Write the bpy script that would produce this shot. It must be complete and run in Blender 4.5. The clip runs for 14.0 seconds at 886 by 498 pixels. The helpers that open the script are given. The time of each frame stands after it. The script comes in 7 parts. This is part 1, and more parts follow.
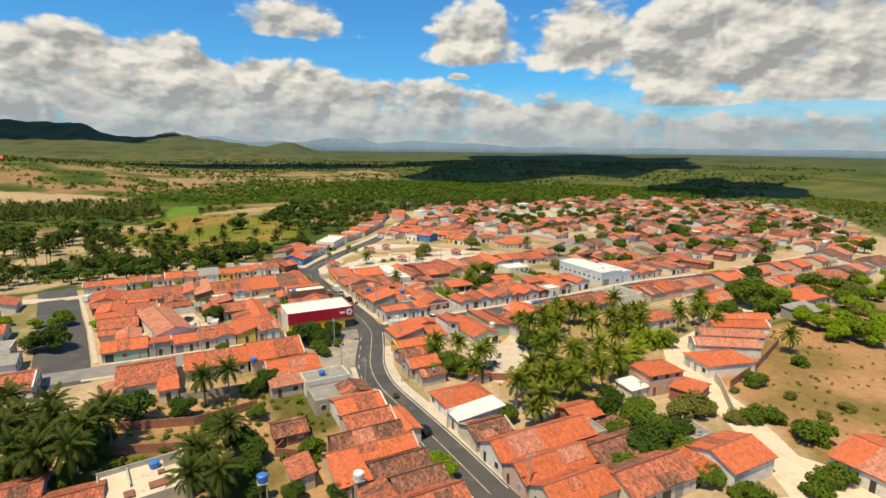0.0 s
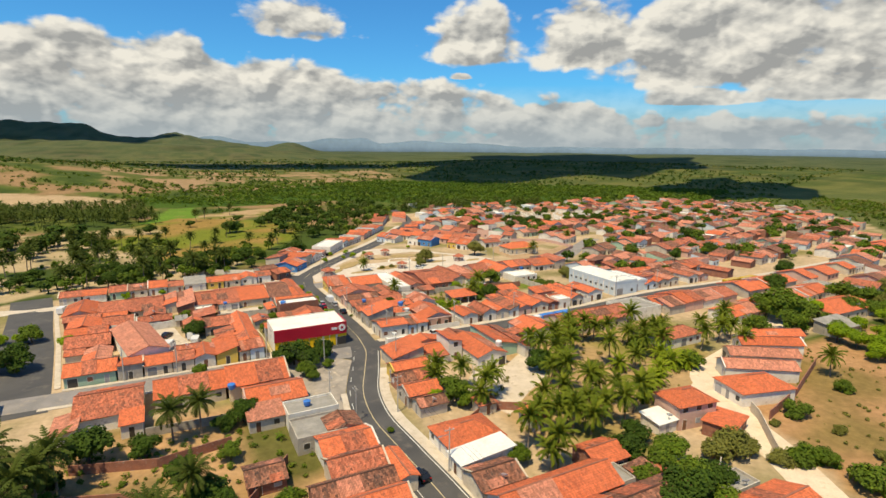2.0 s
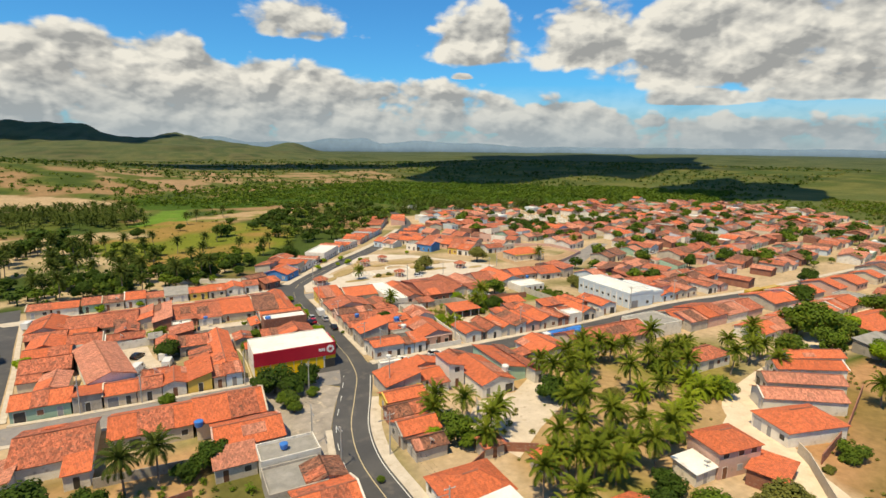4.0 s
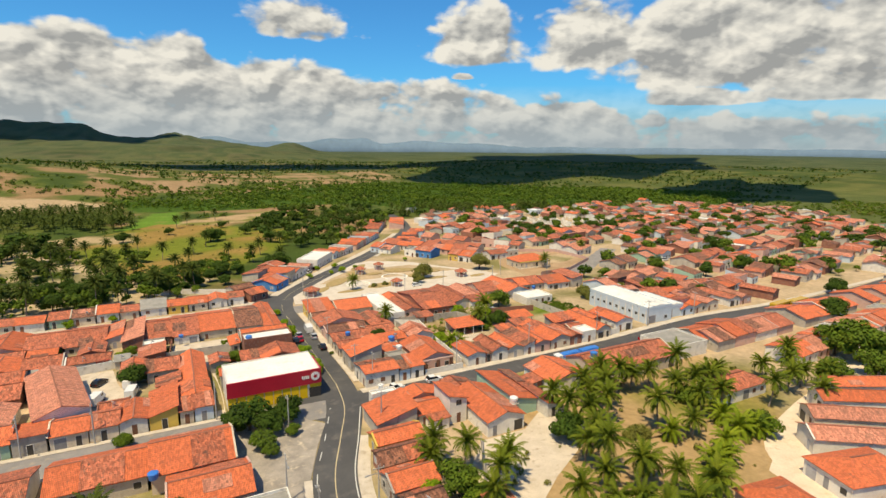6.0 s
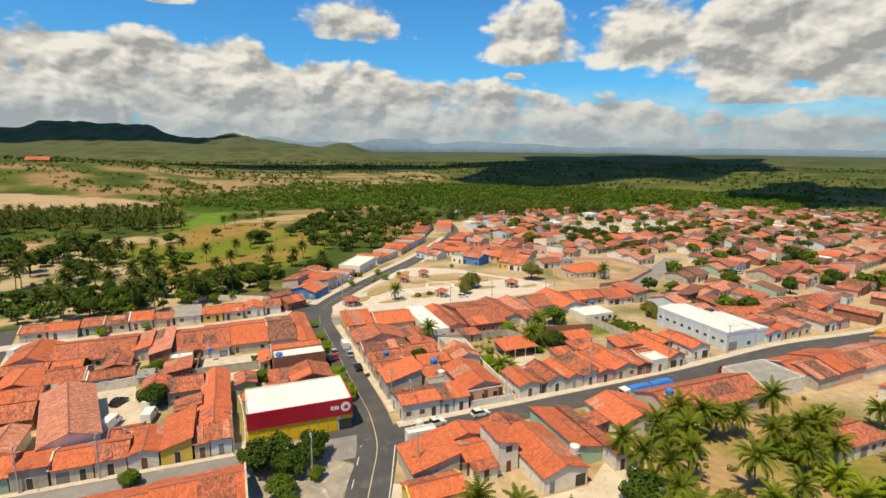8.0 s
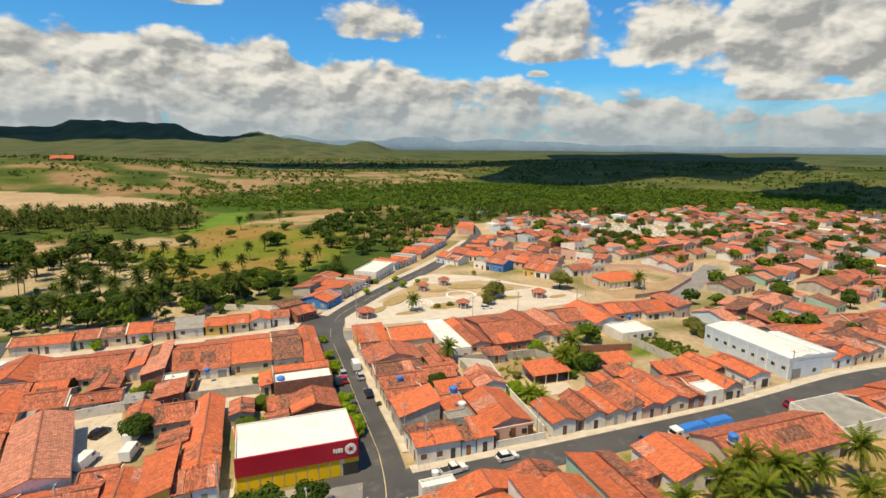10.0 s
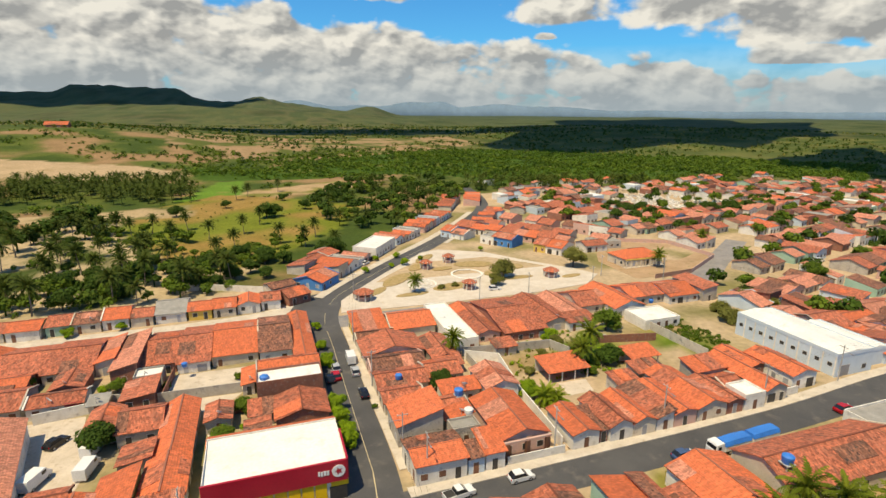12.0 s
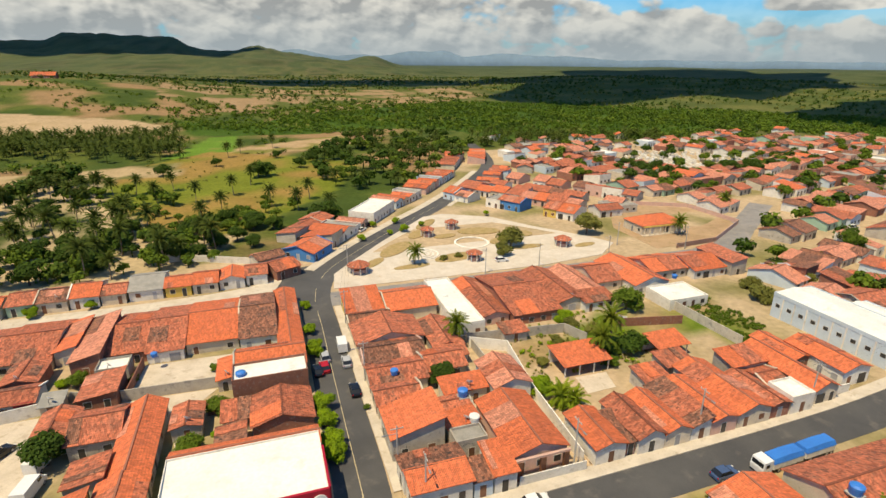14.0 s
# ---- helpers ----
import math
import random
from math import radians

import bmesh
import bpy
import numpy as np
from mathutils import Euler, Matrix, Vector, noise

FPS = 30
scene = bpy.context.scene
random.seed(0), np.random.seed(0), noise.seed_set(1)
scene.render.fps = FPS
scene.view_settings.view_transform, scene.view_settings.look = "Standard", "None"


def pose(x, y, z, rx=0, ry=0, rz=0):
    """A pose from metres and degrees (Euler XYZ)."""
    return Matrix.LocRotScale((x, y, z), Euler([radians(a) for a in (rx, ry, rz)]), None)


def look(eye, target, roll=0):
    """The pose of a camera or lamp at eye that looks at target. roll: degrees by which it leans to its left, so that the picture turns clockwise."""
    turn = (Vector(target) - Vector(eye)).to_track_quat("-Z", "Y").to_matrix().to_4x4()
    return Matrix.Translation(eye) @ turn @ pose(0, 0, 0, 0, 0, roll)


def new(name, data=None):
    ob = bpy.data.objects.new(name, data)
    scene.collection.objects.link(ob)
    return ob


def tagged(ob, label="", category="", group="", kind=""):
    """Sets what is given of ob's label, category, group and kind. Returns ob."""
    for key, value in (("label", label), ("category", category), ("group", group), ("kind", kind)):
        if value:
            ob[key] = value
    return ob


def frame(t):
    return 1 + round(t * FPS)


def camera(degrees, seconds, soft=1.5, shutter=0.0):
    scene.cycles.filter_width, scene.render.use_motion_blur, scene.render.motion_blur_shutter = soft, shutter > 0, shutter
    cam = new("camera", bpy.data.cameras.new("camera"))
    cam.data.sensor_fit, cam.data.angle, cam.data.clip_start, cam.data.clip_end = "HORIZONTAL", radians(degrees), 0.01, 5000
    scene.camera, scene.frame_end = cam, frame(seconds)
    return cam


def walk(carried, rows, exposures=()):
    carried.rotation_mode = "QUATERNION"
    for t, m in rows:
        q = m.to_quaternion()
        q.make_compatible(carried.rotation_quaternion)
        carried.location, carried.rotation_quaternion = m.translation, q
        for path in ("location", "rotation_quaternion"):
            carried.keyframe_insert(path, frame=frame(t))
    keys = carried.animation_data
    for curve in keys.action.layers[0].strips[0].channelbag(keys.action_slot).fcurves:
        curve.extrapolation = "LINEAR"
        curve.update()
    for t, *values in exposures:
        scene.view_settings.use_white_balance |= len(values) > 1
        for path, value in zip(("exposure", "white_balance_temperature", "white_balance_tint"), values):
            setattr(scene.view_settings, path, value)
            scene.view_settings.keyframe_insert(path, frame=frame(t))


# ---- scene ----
cam = camera(78.8, 14.0)
METRES, EYE, TILT, LEAN, TURN = 108.0, 54.0, 0.0, 0.0, -27.5
ROWS = [
    (0.0, 0.0, 0.0, 0.0, 0.1, -10.87, -0.52),
    (0.5, 0.0011, 0.0319, -0.0001, 0.2, -10.87, -0.53),
    (1.0, 0.0019, 0.0649, 0.0001, 0.27, -10.89, -0.52),
    (1.5, 0.0024, 0.0988, 0.0001, 0.32, -10.88, -0.48),
    (2.0, 0.0025, 0.1335, 0.0001, 0.37, -10.88, -0.46),
    (2.5, 0.0033, 0.1688, 0.0, 0.39, -10.87, -0.43),
    (3.0, 0.0038, 0.2043, 0.0004, 0.43, -10.89, -0.45),
    (5.5, 0.0048, 0.3849, 0.0018, 0.52, -10.87, -0.43),
    (6.0, 0.0046, 0.4214, 0.0023, 0.54, -10.87, -0.45),
    (6.5, 0.0036, 0.4581, 0.0027, 1.36, -10.87, -0.42),
    (7.0, 0.0034, 0.4949, 0.0028, 2.83, -10.89, -0.43),
    (7.5, 0.0018, 0.5316, 0.0027, 4.33, -10.88, -0.47),
    (8.0, -0.0004, 0.5683, 0.0028, 5.78, -10.89, -0.46),
    (8.5, -0.0041, 0.605, 0.0028, 6.77, -10.91, -0.43),
    (9.0, -0.0079, 0.6414, 0.0033, 7.4, -10.92, -0.42),
    (11.5, -0.0299, 0.8178, 0.0046, 8.59, -13.0, -0.39),
    (12.0, -0.0347, 0.8535, 0.0042, 8.64, -14.6, -0.35),
    (12.5, -0.0397, 0.889, 0.0045, 8.75, -16.09, -0.35),
    (13.0, -0.045, 0.9248, 0.0047, 8.83, -17.39, -0.37),
    (13.5, -0.0496, 0.9605, 0.0051, 8.93, -18.63, -0.35),
    (14.0, -0.0549, 0.9963, 0.0052, 8.99, -19.5, -0.36),
]
walk(cam, [(t, pose(0, 0, EYE, TILT, LEAN, TURN) @ pose(METRES * x, METRES * y, METRES * z, 90 + pitch, roll, yaw)) for t, x, y, z, yaw, pitch, roll in ROWS],
     exposures=((0.0, 0.11, 8200, 6), (14.0, 0.09, 8200, 6)))

# ---- world, sun, exposure ----
SUN_AZ, SUN_EL = 238.0, 66.0     # degrees; azimuth clockwise from +y

def sky_world():
    w = bpy.data.worlds.new("sky")
    scene.world = w
    w.use_nodes = True
    nt = w.node_tree
    nt.nodes.clear()
    N, L = nt.nodes.new, nt.links.new

    def m(op, a, b=None, c=None):
        n = N("ShaderNodeMath")
        n.operation = op
        for i, v in enumerate((a, b, c)):
            if v is None:
                continue
            if isinstance(v, (int, float)):
                n.inputs[i].default_value = v
            else:
                L(v, n.inputs[i])
        return n.outputs[0]

    tc = N("ShaderNodeTexCoord")
    mp = N("ShaderNodeMapping")
    mp.inputs["Rotation"].default_value = (0, 0, radians(27.4))
    L(tc.outputs["Generated"], mp.inputs["Vector"])
    sp = N("ShaderNodeSeparateXYZ")
    L(mp.outputs[0], sp.inputs[0])
    az = m("ARCTAN2", sp.outputs[0], sp.outputs[1])
    el = m("ARCSINE", sp.outputs[2])
    A, E = m("MULTIPLY", az, 57.2958), m("MULTIPLY", el, 57.2958)

    def cl(v, lo=0.0, hi=1.0):
        return m("MINIMUM", m("MAXIMUM", v, lo), hi)

    def billow(du, dv, scale, detail, squash=1.5):
        """Rounded cauliflower lumps, finer towards the horizon."""
        cb = N("ShaderNodeCombineXYZ")
        L(m("ADD", A, du), cb.inputs[0])
        L(m("MULTIPLY", m("ADD", E, dv), squash), cb.inputs[1])
        w = N("ShaderNodeTexNoise")
        w.inputs["Scale"].default_value, w.inputs["Detail"].default_value = scale * 0.9, 3
        L(cb.outputs[0], w.inputs["Vector"])
        warp = N("ShaderNodeVectorMath")
        warp.operation = "MULTIPLY_ADD"
        L(w.outputs["Color"], warp.inputs[0])
        warp.inputs[1].default_value = (0.9 / scale, 0.9 / scale, 0)
        L(cb.outputs[0], warp.inputs[2])
        v = N("ShaderNodeTexVoronoi")
        v.feature = "SMOOTH_F1"
        v.inputs["Scale"].default_value, v.inputs["Detail"].default_value = scale, detail
        v.inputs["Roughness"].default_value, v.inputs["Smoothness"].default_value = 0.55, 0.35
        L(warp.outputs[0], v.inputs["Vector"])
        return m("SUBTRACT", 1.0, v.outputs["Distance"])

    # the long bank's crest, elevation over azimuth
    crest = N("ShaderNodeValToRGB")
    L(m("DIVIDE", m("ADD", A, 60.0), 120.0), crest.inputs[0])
    tops = ((-60, 9.0), (-48, 10.6), (-37.7, 10.4), (-32, 11.3), (-29.5, 10.5), (-27, 11.2), (-24.3, 10.7), (-22, 9.2), (-20.8, 8.6), (-18.5, 9.4), (-14.7, 9.4), (-11.4, 8.6),
            (-8.5, 7.5), (-4.8, 7.8), (-1, 7.4), (4.4, 6.8), (8, 5.3), (11, 6.2), (15, 5.8), (19, 4.6), (28, 4.0), (38, 3.7), (50, 5.0), (60, 7.0))
    for i, (a, e) in enumerate(tops):
        p = (a + 60) / 120
        st = crest.color_ramp.elements[0] if i == 0 else crest.color_ramp.elements[-1] if i == len(tops) - 1 else crest.color_ramp.elements.new(p)
        st.position = p
        st.color = (e / 15, e / 15, e / 15, 1)
    rise = m("SUBTRACT", m("MULTIPLY", crest.outputs[0], 15.0), E)
    big, big_up = billow(0, 0, 0.20, 2.6, 1.4), billow(-0.7, 1.1, 0.20, 2.6, 1.4)
    fine, fine_up = billow(7, 3, 0.62, 2.0, 1.9), billow(6.7, 3.35, 0.62, 2.0, 1.9)

    def wisps(du, dv, scale, detail):
        cb = N("ShaderNodeCombineXYZ")
        L(m("ADD", A, du), cb.inputs[0])
        L(m("MULTIPLY", m("ADD", E, dv), 2.6), cb.inputs[1])
        n = N("ShaderNodeTexNoise")
        n.inputs["Scale"].default_value, n.inputs["Detail"].default_value, n.inputs["Roughness"].default_value = scale, detail, 0.55
        L(cb.outputs[0], n.inputs["Vector"])
        return n.outputs[0]

    soft, soft_up = wisps(0, 0, 0.16, 6), wisps(-0.5, 0.9, 0.16, 6)
    body = cl(m("MULTIPLY", rise, 0.62), -3.0, 1.3)
    shade = m("MULTIPLY", cl(m("DIVIDE", rise, 3.2)), -0.16)
    # single clouds: azimuth, elevation of the base, half width, height, greyness
    for a, e, da, de, k in ((-14.2, 10.6, 8.0, 4.6, 0.02), (3.6, 8.9, 8.2, 6.6, 0.0), (14, 8.9, 9.0, 8.5, 0.10), (29, 7.2, 19.0, 13.0, 0.12), (24.5, 4.2, 7.4, 2.2, 0.02),
                            (37, 4.6, 11.0, 3.6, 0.08), (-31.5, 12.3, 3.6, 1.6, 0.0), (1.6, 6.7, 1.6, 0.8, 0.0), (-44, 13.2, 7.0, 3.0, 0.1), (47, 9, 9, 6, 0.15)):
        u = m("DIVIDE", m("SUBTRACT", A, a), da)
        v = m("DIVIDE", m("SUBTRACT", E, e), de)
        low = m("MAXIMUM", m("MULTIPLY", v, -4.0), v)
        g = m("SUBTRACT", 1.0, m("SQRT", m("ADD", m("MULTIPLY", u, u), m("MULTIPLY", low, low))))
        body = m("MAXIMUM", body, m("MULTIPLY", cl(g, -3.0, 0.6), 2.3))
        shade = m("ADD", shade, m("MULTIPLY", cl(m("MULTIPLY", g, 2.0)), m("SUBTRACT", m("MULTIPLY", v, 0.25), k + 0.06)))
    # scattered clouds over the rest of the sky
    broad = N("ShaderNodeTexNoise")
    broad.inputs["Scale"].default_value, broad.inputs["Detail"].default_value = 3.0, 5
    L(mp.outputs[0], broad.inputs["Vector"])
    away = m("MAXIMUM", cl(m("DIVIDE", m("SUBTRACT", E, 15.0), 6.0)), cl(m("DIVIDE", m("SUBTRACT", m("ABSOLUTE", A), 48.0), 8.0)))
    body = m("MAXIMUM", body, m("SUBTRACT", m("MULTIPLY", m("SUBTRACT", broad.outputs[0], 0.47), 5.0), m("MULTIPLY", m("SUBTRACT", 1.0, away), 4.0)))
    lump = m("ADD", m("ADD", m("MULTIPLY", m("SUBTRACT", big, 0.42), 1.1), m("MULTIPLY", m("SUBTRACT", fine, 0.5), 0.22)), m("MULTIPLY", m("SUBTRACT", soft, 0.5), 0.9))
    dens = m("ADD", body, lump)
    mask = N("ShaderNodeMapRange")
    mask.interpolation_type = "SMOOTHSTEP"
    L(dens, mask.inputs[0])
    mask.inputs[1].default_value, mask.inputs[2].default_value = -0.06, 0.46
    relief = m("ADD", m("ADD", m("MULTIPLY", m("SUBTRACT", big, big_up), 1.35), m("MULTIPLY", m("SUBTRACT", fine, fine_up), 0.36)), m("MULTIPLY", m("SUBTRACT", soft, soft_up), 0.8))
    edge = m("MULTIPLY", cl(m("SUBTRACT", 0.75, dens)), 0.35)
    lit = N("ShaderNodeMapRange")
    L(m("ADD", m("ADD", relief, shade), edge), lit.inputs[0])
    lit.inputs[1].default_value, lit.inputs[2].default_value = -0.50, 0.36
    ramp = N("ShaderNodeValToRGB")
    ramp.color_ramp.elements[0].color = (0.36, 0.40, 0.475, 1)
    ramp.color_ramp.elements[1].color = (0.88, 0.92, 0.99, 1)
    e = ramp.color_ramp.elements.new(0.5)
    e.color = (0.62, 0.665, 0.745, 1)
    L(lit.outputs[0], ramp.inputs[0])
    # thin veil towards the horizon
    veil = N("ShaderNodeMapRange")
    L(el, veil.inputs[0])
    veil.inputs[1].default_value, veil.inputs[2].default_value = radians(0.2), radians(6.0)
    veil.inputs[3].default_value, veil.inputs[4].default_value = 0.80, 0.0
    hz = N("ShaderNodeMix")
    hz.data_type = "RGBA"
    L(veil.outputs[0], hz.inputs["Factor"])
    L(ramp.outputs[0], hz.inputs[6])
    hz.inputs[7].default_value = (0.36, 0.48, 0.64, 1)
    sky = N("ShaderNodeTexSky")
    sky.sky_type, sky.sun_disc = "NISHITA", False
    sky.sun_elevation, sky.sun_rotation = radians(SUN_EL), radians(SUN_AZ)
    sky.air_density, sky.dust_density, sky.ozone_density = 1.0, 0.4, 2.5
    b0, b1, mx, out = N("ShaderNodeBackground"), N("ShaderNodeBackground"), N("ShaderNodeMixShader"), N("ShaderNodeOutputWorld")
    deep = N("ShaderNodeMix")
    deep.data_type, deep.blend_type = "RGBA", "MULTIPLY"
    deep.inputs["Factor"].default_value = 1.0
    L(sky.outputs[0], deep.inputs[6])
    deep.inputs[7].default_value = (0.24, 0.92, 1.60, 1)
    L(deep.outputs[2], b0.inputs[0])
    b0.inputs[1].default_value = 0.10
    L(hz.outputs[2], b1.inputs[0])
    b1.inputs[1].default_value = 0.83
    L(m("MAXIMUM", mask.outputs[0], m("MULTIPLY", veil.outputs[0], 1.1)), mx.inputs[0])
    L(b0.outputs[0], mx.inputs[1])
    L(b1.outputs[0], mx.inputs[2])
    L(mx.outputs[0], out.inputs[0])


sky_world()
sun_data = bpy.data.lights.new("sun", "SUN")
sun_data.energy, sun_data.angle, sun_data.color = 5.0, radians(0.5), (1.0, 0.905, 0.72)
sun = new("sun", sun_data)
_a, _e = radians(SUN_AZ), radians(SUN_EL)
sun.matrix_world = look((math.sin(_a) * math.cos(_e) * 900, math.cos(_a) * math.cos(_e) * 900, math.sin(_e) * 900), (0, 0, 0))

# ---- materials ----
def nodes(name):
    mt = bpy.data.materials.new(name)
    mt.use_nodes = True
    nt = mt.node_tree
    return mt, nt, nt.nodes["Principled BSDF"]


def mixrgb(nt, fac, a, b, mode="MIX"):
    n = nt.nodes.new("ShaderNodeMix")
    n.data_type, n.blend_type = "RGBA", mode
    for sock, v in ((n.inputs["Factor"], fac), (n.inputs[6], a), (n.inputs[7], b)):
        if isinstance(v, (int, float)):
            sock.default_value = v
        elif isinstance(v, tuple):
            sock.default_value = (*v, 1)
        else:
            nt.links.new(v, sock)
    return n.outputs[2]


def tex(nt, scale, detail=4, vec=None, lo=0.35, hi=0.65, rough=0.6):
    n = nt.nodes.new("ShaderNodeTexNoise")
    n.inputs["Scale"].default_value, n.inputs["Detail"].default_value, n.inputs["Roughness"].default_value = scale, detail, rough
    if vec is not None:
        nt.links.new(vec, n.inputs["Vector"])
    r = nt.nodes.new("ShaderNodeMapRange")
    nt.links.new(n.outputs[0], r.inputs[0])
    r.inputs[1].default_value, r.inputs[2].default_value = lo, hi
    return r.outputs[0]


def place(nt, kind="world"):
    if kind == "uv":
        return nt.nodes.new("ShaderNodeTexCoord").outputs["UV"]
    if kind == "object":
        return nt.nodes.new("ShaderNodeTexCoord").outputs["Object"]
    return nt.nodes.new("ShaderNodeNewGeometry").outputs["Position"]


def bumped(nt, bsdf, height, strength, dist=0.05):
    b = nt.nodes.new("ShaderNodeBump")
    b.inputs["Strength"].default_value, b.inputs["Distance"].default_value = strength, dist
    nt.links.new(height, b.inputs["Height"])
    nt.links.new(b.outputs[0], bsdf.inputs["Normal"])


def surface(name, c1, c2, scale=0.5, fine=6.0, rough=0.9, bump=0.3, vary=0.0, metal=0.0, dirt=None):
    """A weathered surface: two colours at a large scale, a grain, a tint from thing to thing, stains of a third colour."""
    mt, nt, bs = nodes(name)
    pos = place(nt)
    col = mixrgb(nt, tex(nt, scale, 5, pos), c1, c2)
    grain = tex(nt, fine, 3, pos, 0.25, 0.75)
    col = mixrgb(nt, 0.28, col, mixrgb(nt, grain, (0.35, 0.35, 0.35), (1, 1, 1)), "MULTIPLY")
    if dirt:
        col = mixrgb(nt, tex(nt, scale * 2.3, 6, pos, 0.56, 0.72), col, dirt)
    if vary:
        oi = nt.nodes.new("ShaderNodeObjectInfo")
        hs = nt.nodes.new("ShaderNodeHueSaturation")
        r = nt.nodes.new("ShaderNodeMapRange")
        nt.links.new(oi.outputs["Random"], r.inputs[0])
        r.inputs[3].default_value, r.inputs[4].default_value = 1 - vary, 1 + vary
        nt.links.new(r.outputs[0], hs.inputs["Value"])
        nt.links.new(col, hs.inputs["Color"])
        col = hs.outputs[0]
    nt.links.new(col, bs.inputs["Base Color"])
    bs.inputs["Roughness"].default_value, bs.inputs["Metallic"].default_value = rough, metal
    if bump:
        bumped(nt, bs, grain, bump)
    return mt


def tiles(name, c1, c2, c3, mott, rows=0.36):
    """Clay roof tiles: columns down the slope, courses across, patches of old and new tiles. UV is in metres."""
    mt, nt, bs = nodes(name)
    uv, pos = place(nt, "uv"), place(nt)
    st = nt.nodes.new("ShaderNodeMapping")
    st.inputs["Scale"].default_value = (2.2, 0.35, 1)
    nt.links.new(uv, st.inputs[0])
    vo = nt.nodes.new("ShaderNodeTexVoronoi")
    vo.inputs["Scale"].default_value = 1.0
    vm = nt.nodes.new("ShaderNodeMapping")
    vm.inputs["Scale"].default_value = (3.4, 2.1, 1)
    nt.links.new(uv, vm.inputs[0])
    nt.links.new(vm.outputs[0], vo.inputs["Vector"])
    cell = nt.nodes.new("ShaderNodeSeparateColor")
    nt.links.new(vo.outputs["Color"], cell.inputs[0])
    oi = nt.nodes.new("ShaderNodeObjectInfo")
    col = mixrgb(nt, tex(nt, 0.23, 5, pos, 0.28, 0.72), c1, c2)
    col = mixrgb(nt, oi.outputs["Random"], col, mixrgb(nt, 0.45, col, c2))
    old = nt.nodes.new("ShaderNodeMath")
    old.operation = "MULTIPLY"
    nt.links.new(tex(nt, 0.55, 6, pos, 0.48 - 0.14 * mott, 0.66), old.inputs[0])
    thr = nt.nodes.new("ShaderNodeMapRange")
    nt.links.new(cell.outputs[0], thr.inputs[0])
    thr.inputs[1].default_value, thr.inputs[2].default_value = 0.75 - 0.6 * mott, 1.0
    nt.links.new(thr.outputs[0], old.inputs[1])
    col = mixrgb(nt, old.outputs[0], col, c3)
    spk = nt.nodes.new("ShaderNodeMapRange")
    nt.links.new(cell.outputs[1], spk.inputs[0])
    spk.inputs[3].default_value, spk.inputs[4].default_value = 1.10 - 0.16 - 0.5 * min(1, mott), 1.10 + 0.12 + 0.34 * min(1, mott)
    sh = nt.nodes.new("ShaderNodeHueSaturation")
    tone = nt.nodes.new("ShaderNodeMapRange")
    nt.links.new(oi.outputs["Random"], tone.inputs[0])
    tone.inputs[3].default_value, tone.inputs[4].default_value = 0.82, 1.14
    both = nt.nodes.new("ShaderNodeMath")
    both.operation = "MULTIPLY"
    nt.links.new(spk.outputs[0], both.inputs[0])
    nt.links.new(tone.outputs[0], both.inputs[1])
    nt.links.new(both.outputs[0], sh.inputs["Value"])
    nt.links.new(col, sh.inputs["Color"])
    col = sh.outputs[0]
    col = mixrgb(nt, 0.16 + 0.16 * min(1, mott), col, mixrgb(nt, tex(nt, 1.1, 4, pos, 0.32, 0.62), (0.42, 0.38, 0.35), (1.08, 1.08, 1.08)), "MULTIPLY")
    streak = tex(nt, 1.0, 4, st.outputs[0], 0.3, 0.7)
    col = mixrgb(nt, 0.24, col, mixrgb(nt, streak, (0.45, 0.42, 0.40), (1, 1, 1)), "MULTIPLY")
    wv = nt.nodes.new("ShaderNodeTexWave")
    wv.inputs["Scale"].default_value = 1.35
    wv.inputs["Distortion"].default_value = 0.8
    nt.links.new(uv, wv.inputs[0])
    course = nt.nodes.new("ShaderNodeTexWave")
    course.bands_direction = "Y"
    course.inputs["Scale"].default_value, course.inputs["Distortion"].default_value = 0.8, 1.2
    nt.links.new(uv, course.inputs[0])
    col = mixrgb(nt, 0.42, col, mixrgb(nt, wv.outputs[1], (0.58, 0.55, 0.53), (1.22, 1.22, 1.22)), "MULTIPLY")
    col = mixrgb(nt, 0.25, col, mixrgb(nt, course.outputs[1], (0.55, 0.52, 0.50), (1.2, 1.2, 1.2)), "MULTIPLY")
    nt.links.new(col, bs.inputs["Base Color"])
    bs.inputs["Roughness"].default_value = 0.85
    bumped(nt, bs, wv.outputs[1], 0.8, 0.08)
    return mt


ROOF = {
    "n": tiles("clay_tile_new", (0.721, 0.166, 0.060), (0.601, 0.149, 0.064), (0.397, 0.119, 0.064), 0.25),
    "m": tiles("clay_tile_worn", (0.624, 0.166, 0.079), (0.458, 0.140, 0.079), (0.204, 0.100, 0.066), 0.75),
    "o": tiles("clay_tile_old", (0.481, 0.177, 0.097), (0.246, 0.107, 0.068), (0.057, 0.047, 0.040), 1.2),
    "p": tiles("clay_tile_pale", (0.684, 0.266, 0.166), (0.564, 0.219, 0.145), (0.337, 0.161, 0.106), 0.5),
    "w": surface("white_metal_sheet", (0.80, 0.79, 0.75), (0.70, 0.69, 0.65), 0.15, 2.0, 0.55, 0.05, dirt=(0.55, 0.52, 0.47)),
    "g": surface("grey_cement_sheet", (0.34, 0.32, 0.29), (0.24, 0.23, 0.21), 0.5, 5.0, 0.9, 0.3),
}
